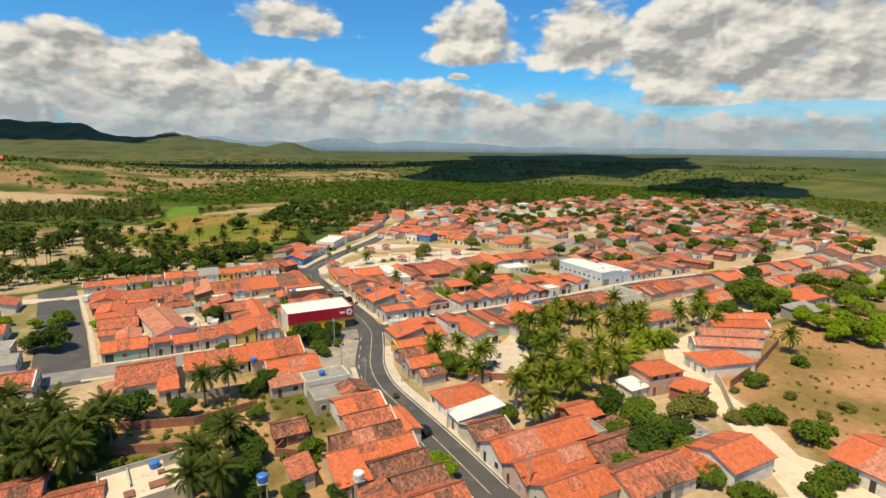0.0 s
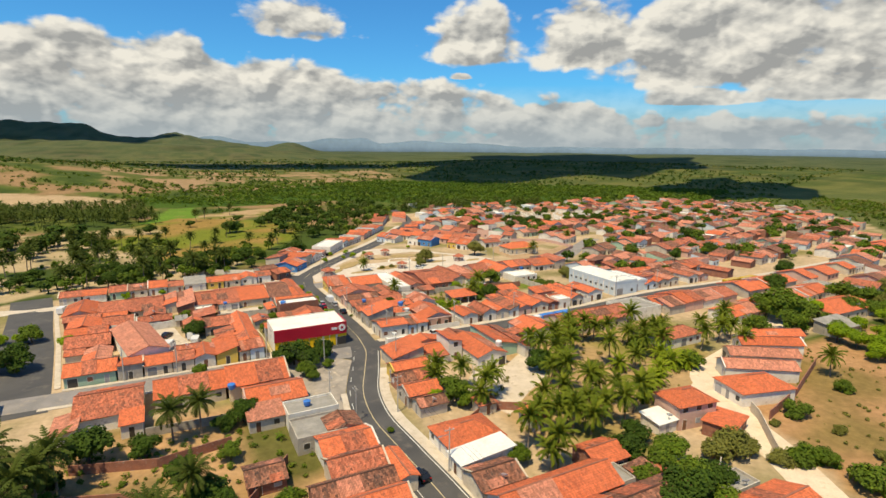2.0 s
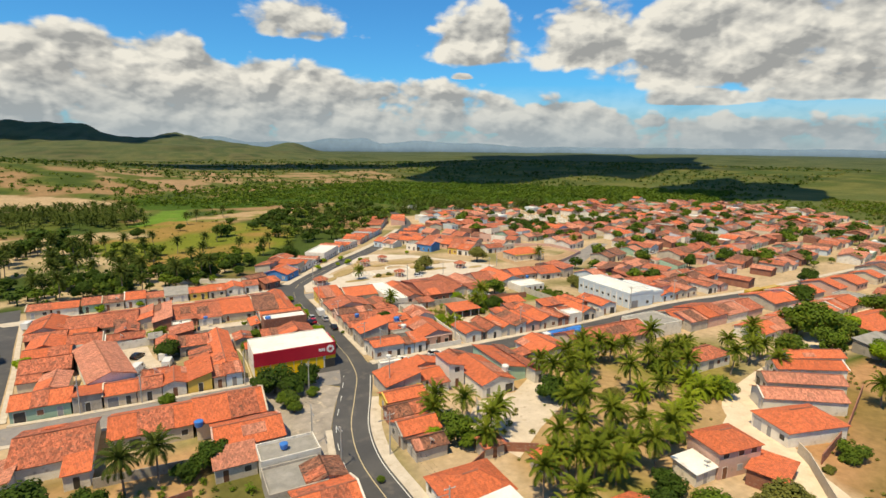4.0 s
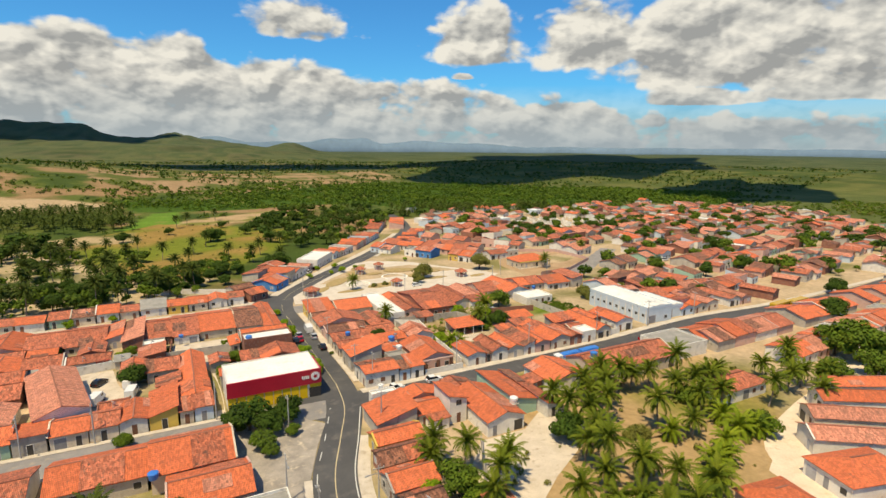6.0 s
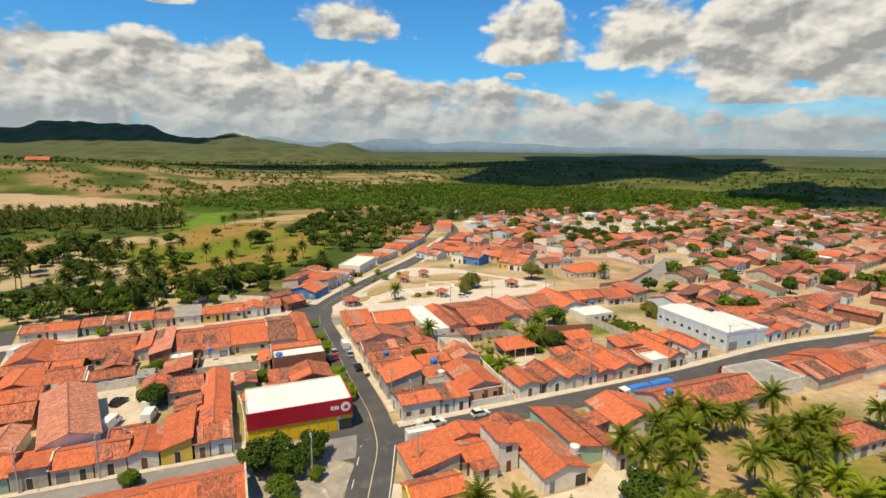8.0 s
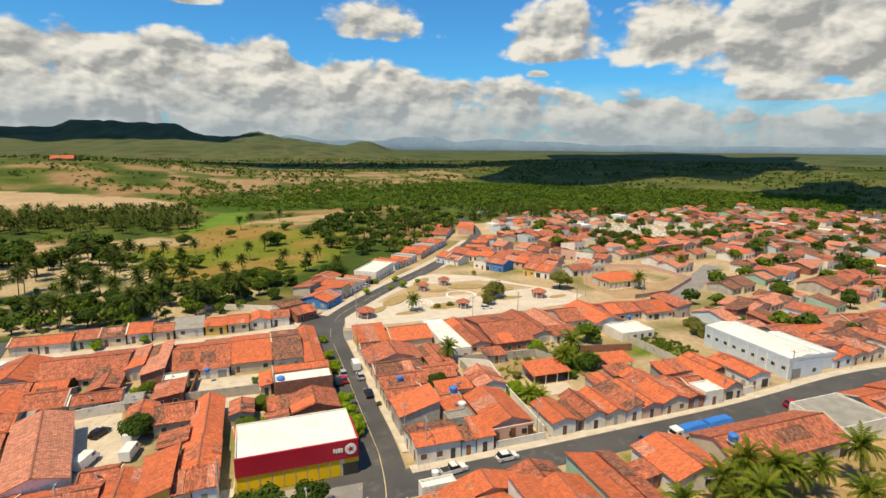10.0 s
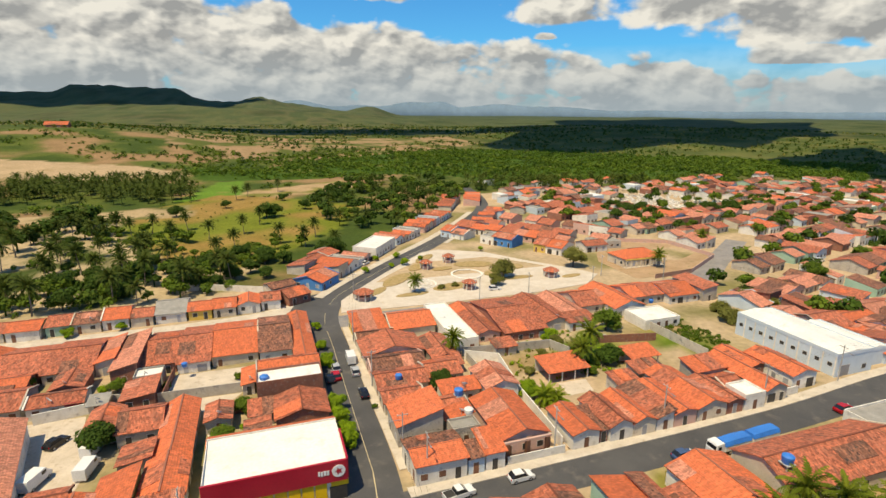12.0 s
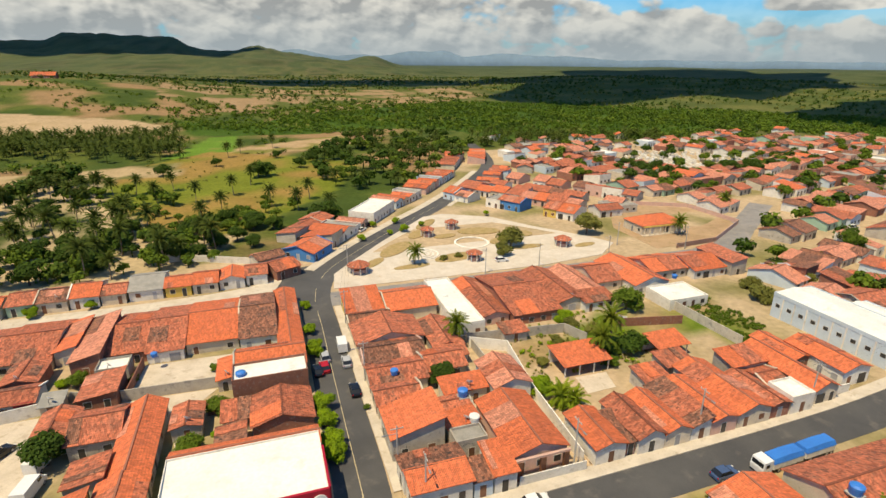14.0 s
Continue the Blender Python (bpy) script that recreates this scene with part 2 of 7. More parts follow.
WALL = {
    "w": surface("white_plaster", (0.80, 0.76, 0.69), (0.68, 0.63, 0.55), 0.4, 5, 0.9, 0.15, 0.10, dirt=(0.42, 0.38, 0.33)),
    "c": surface("cream_plaster", (0.66, 0.57, 0.44), (0.56, 0.47, 0.36), 0.4, 5, 0.9, 0.15, 0.15, dirt=(0.36, 0.30, 0.24)),
    "g": surface("grey_render", (0.50, 0.45, 0.38), (0.38, 0.335, 0.285), 0.4, 5, 0.92, 0.25, 0.2, dirt=(0.2, 0.19, 0.18)),
    "b": surface("brick_wall", (0.33, 0.135, 0.085), (0.24, 0.10, 0.07), 0.8, 7, 0.92, 0.4, 0.15, dirt=(0.30, 0.24, 0.20)),
    "p": surface("pink_plaster", (0.66, 0.42, 0.34), (0.58, 0.36, 0.30), 0.4, 5, 0.9, 0.15, 0.12, dirt=(0.38, 0.30, 0.25)),
    "y": surface("yellow_plaster", (0.70, 0.48, 0.10), (0.62, 0.42, 0.10), 0.4, 5, 0.9, 0.15, 0.05),
    "u": surface("blue_plaster", (0.06, 0.24, 0.55), (0.05, 0.20, 0.46), 0.4, 5, 0.8, 0.15, 0.05),
    "l": surface("pale_blue_plaster", (0.58, 0.66, 0.72), (0.52, 0.60, 0.66), 0.4, 5, 0.9, 0.15, 0.05),
    "e": surface("green_plaster", (0.36, 0.52, 0.40), (0.30, 0.45, 0.34), 0.4, 5, 0.9, 0.15, 0.1),
}
ASPHALT = surface("asphalt", (0.058, 0.058, 0.062), (0.085, 0.083, 0.083), 0.12, 8, 0.9, 0.15, dirt=(0.12, 0.11, 0.10))
PAVING = surface("pavement_concrete", (0.60, 0.53, 0.44), (0.48, 0.41, 0.33), 0.35, 5, 0.9, 0.2, dirt=(0.36, 0.30, 0.23))
FORECOURT = surface("worn_forecourt", (0.38, 0.33, 0.28), (0.25, 0.22, 0.19), 0.3, 4, 0.9, 0.25, dirt=(0.50, 0.42, 0.32))
COBBLE = surface("grey_setts", (0.27, 0.25, 0.24), (0.20, 0.19, 0.185), 0.25, 4, 0.9, 0.4, dirt=(0.33, 0.27, 0.21))
SAND = surface("sandy_track", (0.72, 0.60, 0.46), (0.62, 0.49, 0.36), 0.25, 3, 0.95, 0.3, dirt=(0.50, 0.38, 0.26))
PLAZA = surface("plaza_paving", (0.62, 0.55, 0.47), (0.52, 0.45, 0.37), 0.3, 4, 0.9, 0.15, dirt=(0.48, 0.38, 0.28))
YARD = surface("concrete_yard", (0.62, 0.53, 0.43), (0.50, 0.42, 0.33), 0.3, 4, 0.9, 0.2, dirt=(0.36, 0.29, 0.22))
DIRT = surface("bare_dirt", (0.44, 0.29, 0.17), (0.34, 0.22, 0.12), 0.2, 3, 0.95, 0.3, dirt=(0.22, 0.17, 0.07))
PAINT_W = surface("road_paint_white", (0.75, 0.75, 0.72), (0.55, 0.55, 0.52), 1.5, 8, 0.8, 0)
PAINT_Y = surface("road_paint_yellow", (0.64, 0.52, 0.30), (0.46, 0.38, 0.24), 1.5, 8, 0.8, 0)
# near-black stands in for the shade inside openings; also colours the pickup liner
DARK = surface("near_black_fill", (0.030, 0.028, 0.028), (0.05, 0.045, 0.04), 2, 6, 0.5, 0)
GREYDOOR = surface("painted_metal_door", (0.34, 0.34, 0.36), (0.26, 0.26, 0.28), 1, 6, 0.5, 0.05, 0.4)
BROWNDOOR = surface("brown_wood_door", (0.20, 0.085, 0.045), (0.14, 0.06, 0.035), 1, 8, 0.6, 0.1, 0.3)
CONCRETE = surface("bare_concrete", (0.45, 0.43, 0.40), (0.36, 0.34, 0.31), 0.6, 6, 0.9, 0.2, 0.1)
BARK = surface("palm_bark", (0.26, 0.21, 0.16), (0.18, 0.14, 0.11), 1.5, 9, 0.95, 0.5)
BARK2 = surface("tree_bark", (0.15, 0.11, 0.08), (0.10, 0.075, 0.055), 1.5, 9, 0.95, 0.5)
RED = surface("red_panel", (0.42, 0.008, 0.028), (0.36, 0.006, 0.024), 0.2, 3, 0.45, 0.02)
YELLOW = surface("yellow_panel", (0.80, 0.50, 0.01), (0.74, 0.46, 0.01), 0.2, 3, 0.5, 0.02)
BLUE = surface("blue_plastic", (0.03, 0.20, 0.62), (0.03, 0.17, 0.54), 0.5, 4, 0.45, 0.02)
WHITE = surface("white_plastic", (0.78, 0.78, 0.76), (0.68, 0.68, 0.65), 0.5, 4, 0.5, 0.02)
RUBBER = surface("black_rubber", (0.02, 0.02, 0.02), (0.03, 0.03, 0.03), 2, 8, 0.8, 0)
GLASS = surface("dark_car_glass", (0.015, 0.018, 0.022), (0.02, 0.022, 0.026), 1, 3, 0.08, 0)
STEEL = surface("galvanised_steel", (0.45, 0.46, 0.47), (0.36, 0.37, 0.38), 1, 6, 0.5, 0.05, 0, 0.6)
CARPAINT = {k: surface("car_paint_" + k, c, c, 1, 4, 0.25, 0) for k, c in
            (("white", (0.75, 0.75, 0.74)), ("black", (0.012, 0.012, 0.014)), ("red", (0.42, 0.012, 0.015)), ("silver", (0.42, 0.43, 0.45)), ("yellow", (0.55, 0.34, 0.03)), ("blue", (0.06, 0.10, 0.2)))}


def foliage(name, c1, c2, c3):
    mt, nt, bs = nodes(name)
    pos = place(nt)
    g = nt.nodes.new("ShaderNodeNewGeometry")
    oi = nt.nodes.new("ShaderNodeObjectInfo")
    col = mixrgb(nt, g.outputs["Random Per Island"], c1, c2)
    col = mixrgb(nt, tex(nt, 0.25, 4, pos, 0.42, 0.62), col, c3)
    col = mixrgb(nt, 0.5, col, mixrgb(nt, oi.outputs["Random"], (0.55, 0.6, 0.5), (1, 1, 1)), "MULTIPLY")
    nt.links.new(col, bs.inputs["Base Color"])
    bs.inputs["Roughness"].default_value = 0.75
    bs.inputs["Specular IOR Level"].default_value = 0.15
    tr = nt.nodes.new("ShaderNodeBsdfTranslucent")
    nt.links.new(col, tr.inputs["Color"])
    mx = nt.nodes.new("ShaderNodeMixShader")
    mx.inputs[0].default_value = 0.25
    nt.links.new(bs.outputs[0], mx.inputs[1])
    nt.links.new(tr.outputs[0], mx.inputs[2])
    nt.links.new(mx.outputs[0], nt.nodes["Material Output"].inputs["Surface"])
    return mt


LEAF = {
    "dark": foliage("leaf_dark", (0.040, 0.080, 0.010), (0.075, 0.130, 0.016), (0.048, 0.085, 0.012)),
    "mid": foliage("leaf_mid", (0.070, 0.130, 0.010), (0.16, 0.22, 0.022), (0.095, 0.145, 0.018)),
    "lime": foliage("leaf_lime", (0.19, 0.30, 0.012), (0.28, 0.38, 0.02), (0.16, 0.25, 0.015)),
    "olive": foliage("leaf_olive", (0.16, 0.17, 0.035), (0.22, 0.21, 0.05), (0.17, 0.17, 0.04)),
    "palm": foliage("palm_frond", (0.060, 0.105, 0.008), (0.215, 0.240, 0.024), (0.120, 0.155, 0.014)),
    "bush": foliage("leaf_bush", (0.055, 0.115, 0.010), (0.115, 0.185, 0.016), (0.075, 0.135, 0.014)),
    "palmlime": foliage("palm_frond_young", (0.13, 0.20, 0.010), (0.30, 0.34, 0.03), (0.19, 0.25, 0.018)),
    "palmdark": foliage("palm_frond_dark", (0.050, 0.080, 0.012), (0.095, 0.120, 0.020), (0.060, 0.085, 0.014)),
}

# ---- helpers for meshes ----
def mesh_ob(name, verts, faces, mat, parent=None, label="", uvs=None, smooth=False):
    me = bpy.data.meshes.new(name)
    me.from_pydata(verts, [], faces)
    me.materials.append(mat)
    if uvs is not None:
        layer = me.uv_layers.new(name="UVMap")
        layer.data.foreach_set("uv", [c for face in uvs for p in face for c in p])
    if smooth:
        me.polygons.foreach_set("use_smooth", [True] * len(me.polygons))
    ob = new(name, me)
    if parent is not None:
        ob.parent = parent
    if label:
        tagged(ob, label)
    return ob


def empty(name, m, label, category, group="", kind=""):
    ob = new(name)
    ob.empty_display_size = 0.5
    ob.matrix_basis = m
    return tagged(ob, label, category, group, kind)


def box_vf(x0, y0, z0, x1, y1, z1, base=0):
    v = [(x0, y0, z0), (x1, y0, z0), (x1, y1, z0), (x0, y1, z0), (x0, y0, z1), (x1, y0, z1), (x1, y1, z1), (x0, y1, z1)]
    f = [(0, 3, 2, 1), (4, 5, 6, 7), (0, 1, 5, 4), (1, 2, 6, 5), (2, 3, 7, 6), (3, 0, 4, 7)]
    return v, [tuple(i + base for i in q) for q in f]


def box(name, x0, y0, z0, x1, y1, z1, mat, parent=None, label=""):
    v, f = box_vf(x0, y0, z0, x1, y1, z1)
    return mesh_ob(name, v, f, mat, parent, label)


def boxes(name, items, mat, parent=None, label=""):
    v, f = [], []
    for it in items:
        a, b = box_vf(*it, base=len(v))
        v += a
        f += b
    return mesh_ob(name, v, f, mat, parent, label)


def lathe(name, profile, n, mat, parent=None, label="", at=(0, 0, 0)):
    """A turned shape from (radius, height) pairs."""
    v, f = [], []
    for r, z in profile:
        for i in range(n):
            a = 2 * math.pi * i / n
            v.append((at[0] + r * math.cos(a), at[1] + r * math.sin(a), at[2] + z))
    for k in range(len(profile) - 1):
        for i in range(n):
            j = (i + 1) % n
            f.append((k * n + i, k * n + j, (k + 1) * n + j, (k + 1) * n + i))
    f.append(tuple(range(n))[::-1])
    f.append(tuple(range((len(profile) - 1) * n, len(profile) * n)))
    return mesh_ob(name, v, f, mat, parent, label, smooth=False)


def step(a, b, x):
    s = min(1.0, max(0.0, (x - a) / (b - a)))
    return s * s * (3 - 2 * s)


def bell(x, c, w):
    return math.exp(-((x - c) / w) ** 2)


def gz(x, y):
    """Height of the town's ground: level in the south, falling gently towards the square."""
    return -1.8 * step(150, 235, y) - 1.2 * step(250, 330, y)


def mesa(a, lo, hi, soft):
    return step(lo - soft, lo + soft, a) * (1 - step(hi - soft, hi + soft, a))


def hills(x, y):
    r = math.hypot(x, y)
    a = math.degrees(math.atan2(x, y)) - 27.4
    n = noise.noise((x / 420, y / 420, 0.3)) * 0.6 + noise.noise((x / 130, y / 130, 1.3)) * 0.25
    h = (34 + 10 * n) * step(520, 900, r) * bell(a, -42, 14) * (1 - 0.75 * step(1000, 1700, r))
    rough = 1 + 0.16 * n + 0.10 * noise.noise((x / 60, y / 60, 2.2))
    peaks = (200 * mesa(a, -42.4, -31.6, 1.7), 176 * mesa(a, -62, -46, 3.0), 150 * bell(a, -26.0, 3.6), 150 * mesa(a, -62, -29, 6), 112 * mesa(a, -62, -19, 7), 96 * bell(a, -23, 3.5), 84 * bell(a, -16, 2.4))
    ridge = 0.76 * sum(q ** 6 for q in peaks) ** (1 / 6)
    h += bell(r, 3700, 650) * ridge * rough
    h += bell(r, 2500, 420) * 46 * mesa(a, -40, -14, 9) * (1 + 0.4 * n)
    h += bell(r, 1500, 260) * (16 * bell(a, 2, 6) + 18 * bell(a, 17, 9) + 14 * bell(a, 34, 8)) * (0.7 + 0.5 * n)
    h -= 10 * bell(r, 1050, 260) * mesa(a, -4, 45, 6)
    h += bell(r, 2600, 500) * (20 * bell(a, 8, 7) + 26 * bell(a, 24, 9)) * (0.7 + 0.6 * n)
    h += 8 * n * step(700, 1700, r)
    return h


def height(x, y):
    return gz(x, y) + hills(x, y)


def inside(x, y, poly):
    hit = False
    for (ax, ay), (bx, by) in zip(poly, poly[1:] + poly[:1]):
        if (ay > y) != (by > y) and x < (bx - ax) * (y - ay) / (by - ay) + ax:
            hit = not hit
    return hit


TOWN = [(-40, 20), (60, 20), (95, 40), (130, 80), (165, 100), (270, 100), (340, 120), (470, 220), (560, 330), (520, 420), (330, 440), (215, 440), (165, 420), (110, 330), (50, 262), (-20, 245), (-60, 238)]
DRY = [(97, 42), (112, 76), (150, 94), (200, 92), (230, 40), (160, 10), (110, 20)]
LOT = [(133.6, 171), (145.4, 166), (145.6, 203), (133, 201)]
GREENLOT = [(88, 180), (104, 180), (118, 178), (131, 176), (131, 188), (112, 193), (103, 186), (90, 187)]
GROVE = [(92, 141), (142, 139), (147, 112), (112, 85), (76, 72), (62, 86), (72, 118)]
SANDY = [(-420, 668), (-330, 586), (-133, 562), (-22, 566), (-14, 596), (-60, 634), (-190, 656)]
SANDY2 = [(-180, 452), (-90, 420), (-40, 428), (0, 440), (4, 400), (-30, 400), (-90, 404), (-180, 420)]
MEADOW = [(-29, 420), (14, 473), (61, 444), (98, 408), (75, 345), (44, 300), (26, 284), (6, 296), (-20, 349)]
STRIP = [(-12, 452), (10, 540), (30, 548), (26, 470), (4, 424)]
LIGHTSOIL = [(14, 474), (104, 530), (112, 490), (70, 462), (20, 456)]
LEFTWOOD = [(-140, 250), (20, 246), (36, 284), (6, 296), (-20, 349), (-30, 392), (-140, 392)]
BELT = [(-30, 640), (34, 600), (85, 690), (209, 780), (300, 830), (493, 890), (620, 690), (720, 530), (520, 395), (448, 500), (330, 460), (218, 470), (190, 560), (130, 560), (85, 541), (30, 546), (-4, 556)]
TAN = [(-4, 700), (77, 690), (150, 720), (300, 850), (420, 1000), (420, 1150), (227, 1112), (94, 1100), (-90, 1050), (-60, 800)]


def cover(x, y):
    """Colour of the land at a place: what grows or lies there, plus painted distance haze far out."""
    n1 = noise.noise((x / 55, y / 55, 5.0))
    n2 = noise.noise((x / 170, y / 170, 9.0))
    n3 = noise.noise((x / 17, y / 17, 2.0))
    r = math.hypot(x, y)
    grass = Vector((0.135, 0.14, 0.04))
    dry = Vector((0.34, 0.235, 0.12))
    scrub = Vector((0.055, 0.085, 0.018))
    earth = Vector((0.46, 0.31, 0.19))
    forest = Vector((0.030, 0.052, 0.013))
    if inside(x, y, TOWN):
        if inside(x, y, DRY):
            return Vector((0.43, 0.24, 0.125)).lerp(Vector((0.24, 0.165, 0.065)), step(-0.25, 0.3, n3 + n1 * 0.5))
        if inside(x, y, LOT) or inside(x, y, GREENLOT):
            return Vector((0.13, 0.19, 0.025)).lerp(Vector((0.36, 0.25, 0.13)), step(0.0, 0.4, n3 + 0.5 * n1))
        if inside(x, y, GROVE):
            return Vector((0.42, 0.28, 0.15)).lerp(Vector((0.22, 0.20, 0.05)), step(0.0, 0.5, n3 + 0.4 * n1))
        if (1 - step(28, 42, x + 6 * n1)) * (1 - step(118, 134, y + 8 * n1)) > 0.5:
            return Vector((0.12, 0.115, 0.035)).lerp(Vector((0.46, 0.28, 0.15)), step(-0.15, 0.2, n3 + 0.3 * n1))
        return Vector((0.50, 0.37, 0.25)).lerp(Vector((0.19, 0.18, 0.06)), step(0.05, 0.5, n3 * 0.7 + n1 * 0.6) * 0.85)
    if inside(x, y, DRY):
        return Vector((0.43, 0.24, 0.125)).lerp(Vector((0.24, 0.165, 0.065)), step(-0.25, 0.3, n3 + n1 * 0.5))
    if inside(x, y, SANDY):
        return Vector((0.46, 0.33, 0.21)).lerp(Vector((0.28, 0.20, 0.10)), step(0.1, 0.5, n1 + 0.4 * n3))
    if inside(x, y, SANDY2):
        return Vector((0.44, 0.32, 0.19)).lerp(grass, step(0.0, 0.4, n3))
    if inside(x, y, MEADOW):
        return Vector((0.16, 0.185, 0.025)).lerp(Vector((0.30, 0.19, 0.06)), step(-0.2, 0.3, n1 + 0.5 * n3))
    if inside(x, y, STRIP):
        return Vector((0.12, 0.22, 0.03)).lerp(Vector((0.28, 0.22, 0.08)), step(0.1, 0.5, n3))
    if inside(x, y, LIGHTSOIL):
        return Vector((0.42, 0.29, 0.17)).lerp(Vector((0.20, 0.19, 0.05)), step(0.1, 0.4, n3 + 0.4 * n1))
    if inside(x, y, LEFTWOOD):
        return Vector((0.46, 0.35, 0.22)).lerp(scrub, step(0.0, 0.35, n3 + 0.4 * n1))
    if inside(x, y, BELT):
        return Vector((0.055, 0.105, 0.014)).lerp(Vector((0.16, 0.17, 0.04)), step(0.15, 0.5, n1 + 0.4 * n3))
    if inside(x, y, TAN):
        return Vector((0.34, 0.225, 0.13)).lerp(Vector((0.10, 0.12, 0.028)), step(-0.1, 0.2, n1 + 0.5 * n3))
    side = step(-150, 250, x - 0.25 * y)
    if r < 900 and x < 260:
        c = Vector((0.10, 0.125, 0.028)).lerp(Vector((0.31, 0.195, 0.105)), step(-0.05, 0.3, n1 + 0.3 * n2 + 0.3 * n3))
        return c.lerp(scrub, step(0.05, 0.35, n3 * 0.5 - n1))
    far = Vector((0.078, 0.096, 0.048))
    c = Vector((0.15, 0.145, 0.045)).lerp(earth * 0.62, step(-0.15, 0.3, n2 + 0.6 * n1) * (1 - 0.8 * side))
    c = c.lerp(scrub, step(-0.30, 0.35, n1 - 0.3 * n2 + 0.25 * n3 + 0.15 * side))
    c = c.lerp(Vector((0.12, 0.135, 0.042)), 0.6 * side * (1 - step(900, 1500, r)))
    # distance haze put into the colour: duller tone from 1300 m on
    c = c.lerp(far, step(1300, 2300, r) * 0.7)
    c = c.lerp(forest, step(-0.05, 0.5, n2 + 0.3 * n1) * step(800, 1500, r) * 0.7)
    # more haze painted in: greyer green beyond 2900 m
    return c.lerp(Vector((0.06, 0.085, 0.06)), step(2900, 4300, r) * 0.6)


def land_material():
    mt, nt, bs = nodes("land")
    at = nt.nodes.new("ShaderNodeAttribute")
    at.attribute_name = "land"
    pos = place(nt)
    col = mixrgb(nt, 0.45, at.outputs["Color"], mixrgb(nt, tex(nt, 0.6, 6, pos, 0.3, 0.7), (0.35, 0.38, 0.32), (1.15, 1.12, 1.1)), "MULTIPLY")
    col = mixrgb(nt, 0.35, col, mixrgb(nt, tex(nt, 0.08, 5, pos, 0.35, 0.65), (0.5, 0.55, 0.42), (1.1, 1.1, 1.1)), "MULTIPLY")
    nt.links.new(col, bs.inputs["Base Color"])
    bs.inputs["Roughness"].default_value = 1.0
    bs.inputs["Specular IOR Level"].default_value = 0.1
    bumped(nt, bs, tex(nt, 1.2, 5, pos, 0.2, 0.8), 0.4, 0.25)
    return mt


def axis(lo, hi, fine_lo, fine_hi, fine, grow):
    vals, s = [], fine
    v = fine_lo
    while v <= fine_hi:
        vals.append(v)
        v += fine
    up, v, s = [], vals[-1], fine
    while v < hi:
        s *= grow
        v = min(hi, v + s)
        up.append(v)
    down, v, s = [], vals[0], fine
    while v > lo:
        s *= grow
        v = max(lo, v - s)
        down.append(v)
    return down[::-1] + vals + up


def make_ground():
    xs = axis(-4300, 4300, -170, 330, 4.0, 1.035)
    ys = axis(-600, 4700, 0, 620, 4.0, 1.03)
    v = [(x, y, height(x, y)) for y in ys for x in xs]
    nx = len(xs)
    f = [(j * nx + i, j * nx + i + 1, (j + 1) * nx + i + 1, (j + 1) * nx + i) for j in range(len(ys) - 1) for i in range(nx - 1)]
    ob = mesh_ob("ground", v, f, land_material(), smooth=True)
    at = ob.data.color_attributes.new("land", "FLOAT_COLOR", "POINT")
    cols = []
    for x, y, z in v:
        cols += [*cover(x, y), 1.0]
    at.data.foreach_set("color", cols)
    tagged(ob, "dry sandy and green rural land with low hills", "ground", kind="structure")
    return ob


ground = make_ground()


# ---- roads ----
def smooth_line(pts, n=6):
    """A Catmull-Rom line through the points."""
    out = []
    for i in range(len(pts) - 1):
        p0, p1, p2, p3 = pts[max(i - 1, 0)], pts[i], pts[i + 1], pts[min(i + 2, len(pts) - 1)]
        for k in range(n):
            t = k / n
            out.append(tuple(0.5 * (2 * p1[j] + (p2[j] - p0[j]) * t + (2 * p0[j] - 5 * p1[j] + 4 * p2[j] - p3[j]) * t * t + (3 * p1[j] - p0[j] - 3 * p2[j] + p3[j]) * t ** 3) for j in (0, 1)))
    out.append(pts[-1])
    return out


def sides(line):
    out = []
    for i, p in enumerate(line):
        a, b = line[max(i - 1, 0)], line[min(i + 1, len(line) - 1)]
        d = math.hypot(b[0] - a[0], b[1] - a[1]) or 1
        out.append((-(b[1] - a[1]) / d, (b[0] - a[0]) / d))
    return out


def ribbon(name, pts, left, right, up, mat, label, category, thick=0.0, parent=None, smooth=True):
    """A strip along a line, from left to right of it, lying on the ground, with skirts down its sides."""
    line = smooth_line(pts) if smooth else pts
    v, f = [], []
    for (x, y), (nx, ny) in zip(line, sides(line)):
        for s, dz in ((left, -0.3), (left, 0), (right, 0), (right, -0.3)):
            px, py = x + nx * s, y + ny * s
            v.append((px, py, gz(px, py) + up + dz))
    for i in range(len(line) - 1):
        for k in range(3):
            f.append((i * 4 + k, i * 4 + k + 1, i * 4 + k + 5, i * 4 + k + 4))
    ob = mesh_ob(name, v, f, mat, parent)
    if parent is None:
        tagged(ob, label, category, kind="structure")
    return ob


def sheet(name, poly, up, mat, label, category, drop=0.3):
    """A flat laid area with an upright edge."""
    n = len(poly)
    v = [(x, y, gz(x, y) + up) for x, y in poly] + [(x, y, gz(x, y) + up - drop) for x, y in poly]
    f = [tuple(range(n))] + [(i, i + n, (i + 1) % n + n, (i + 1) % n) for i in range(n)]
    ob = mesh_ob(name, v, f, mat)
    return tagged(ob, label, category, kind="structure")


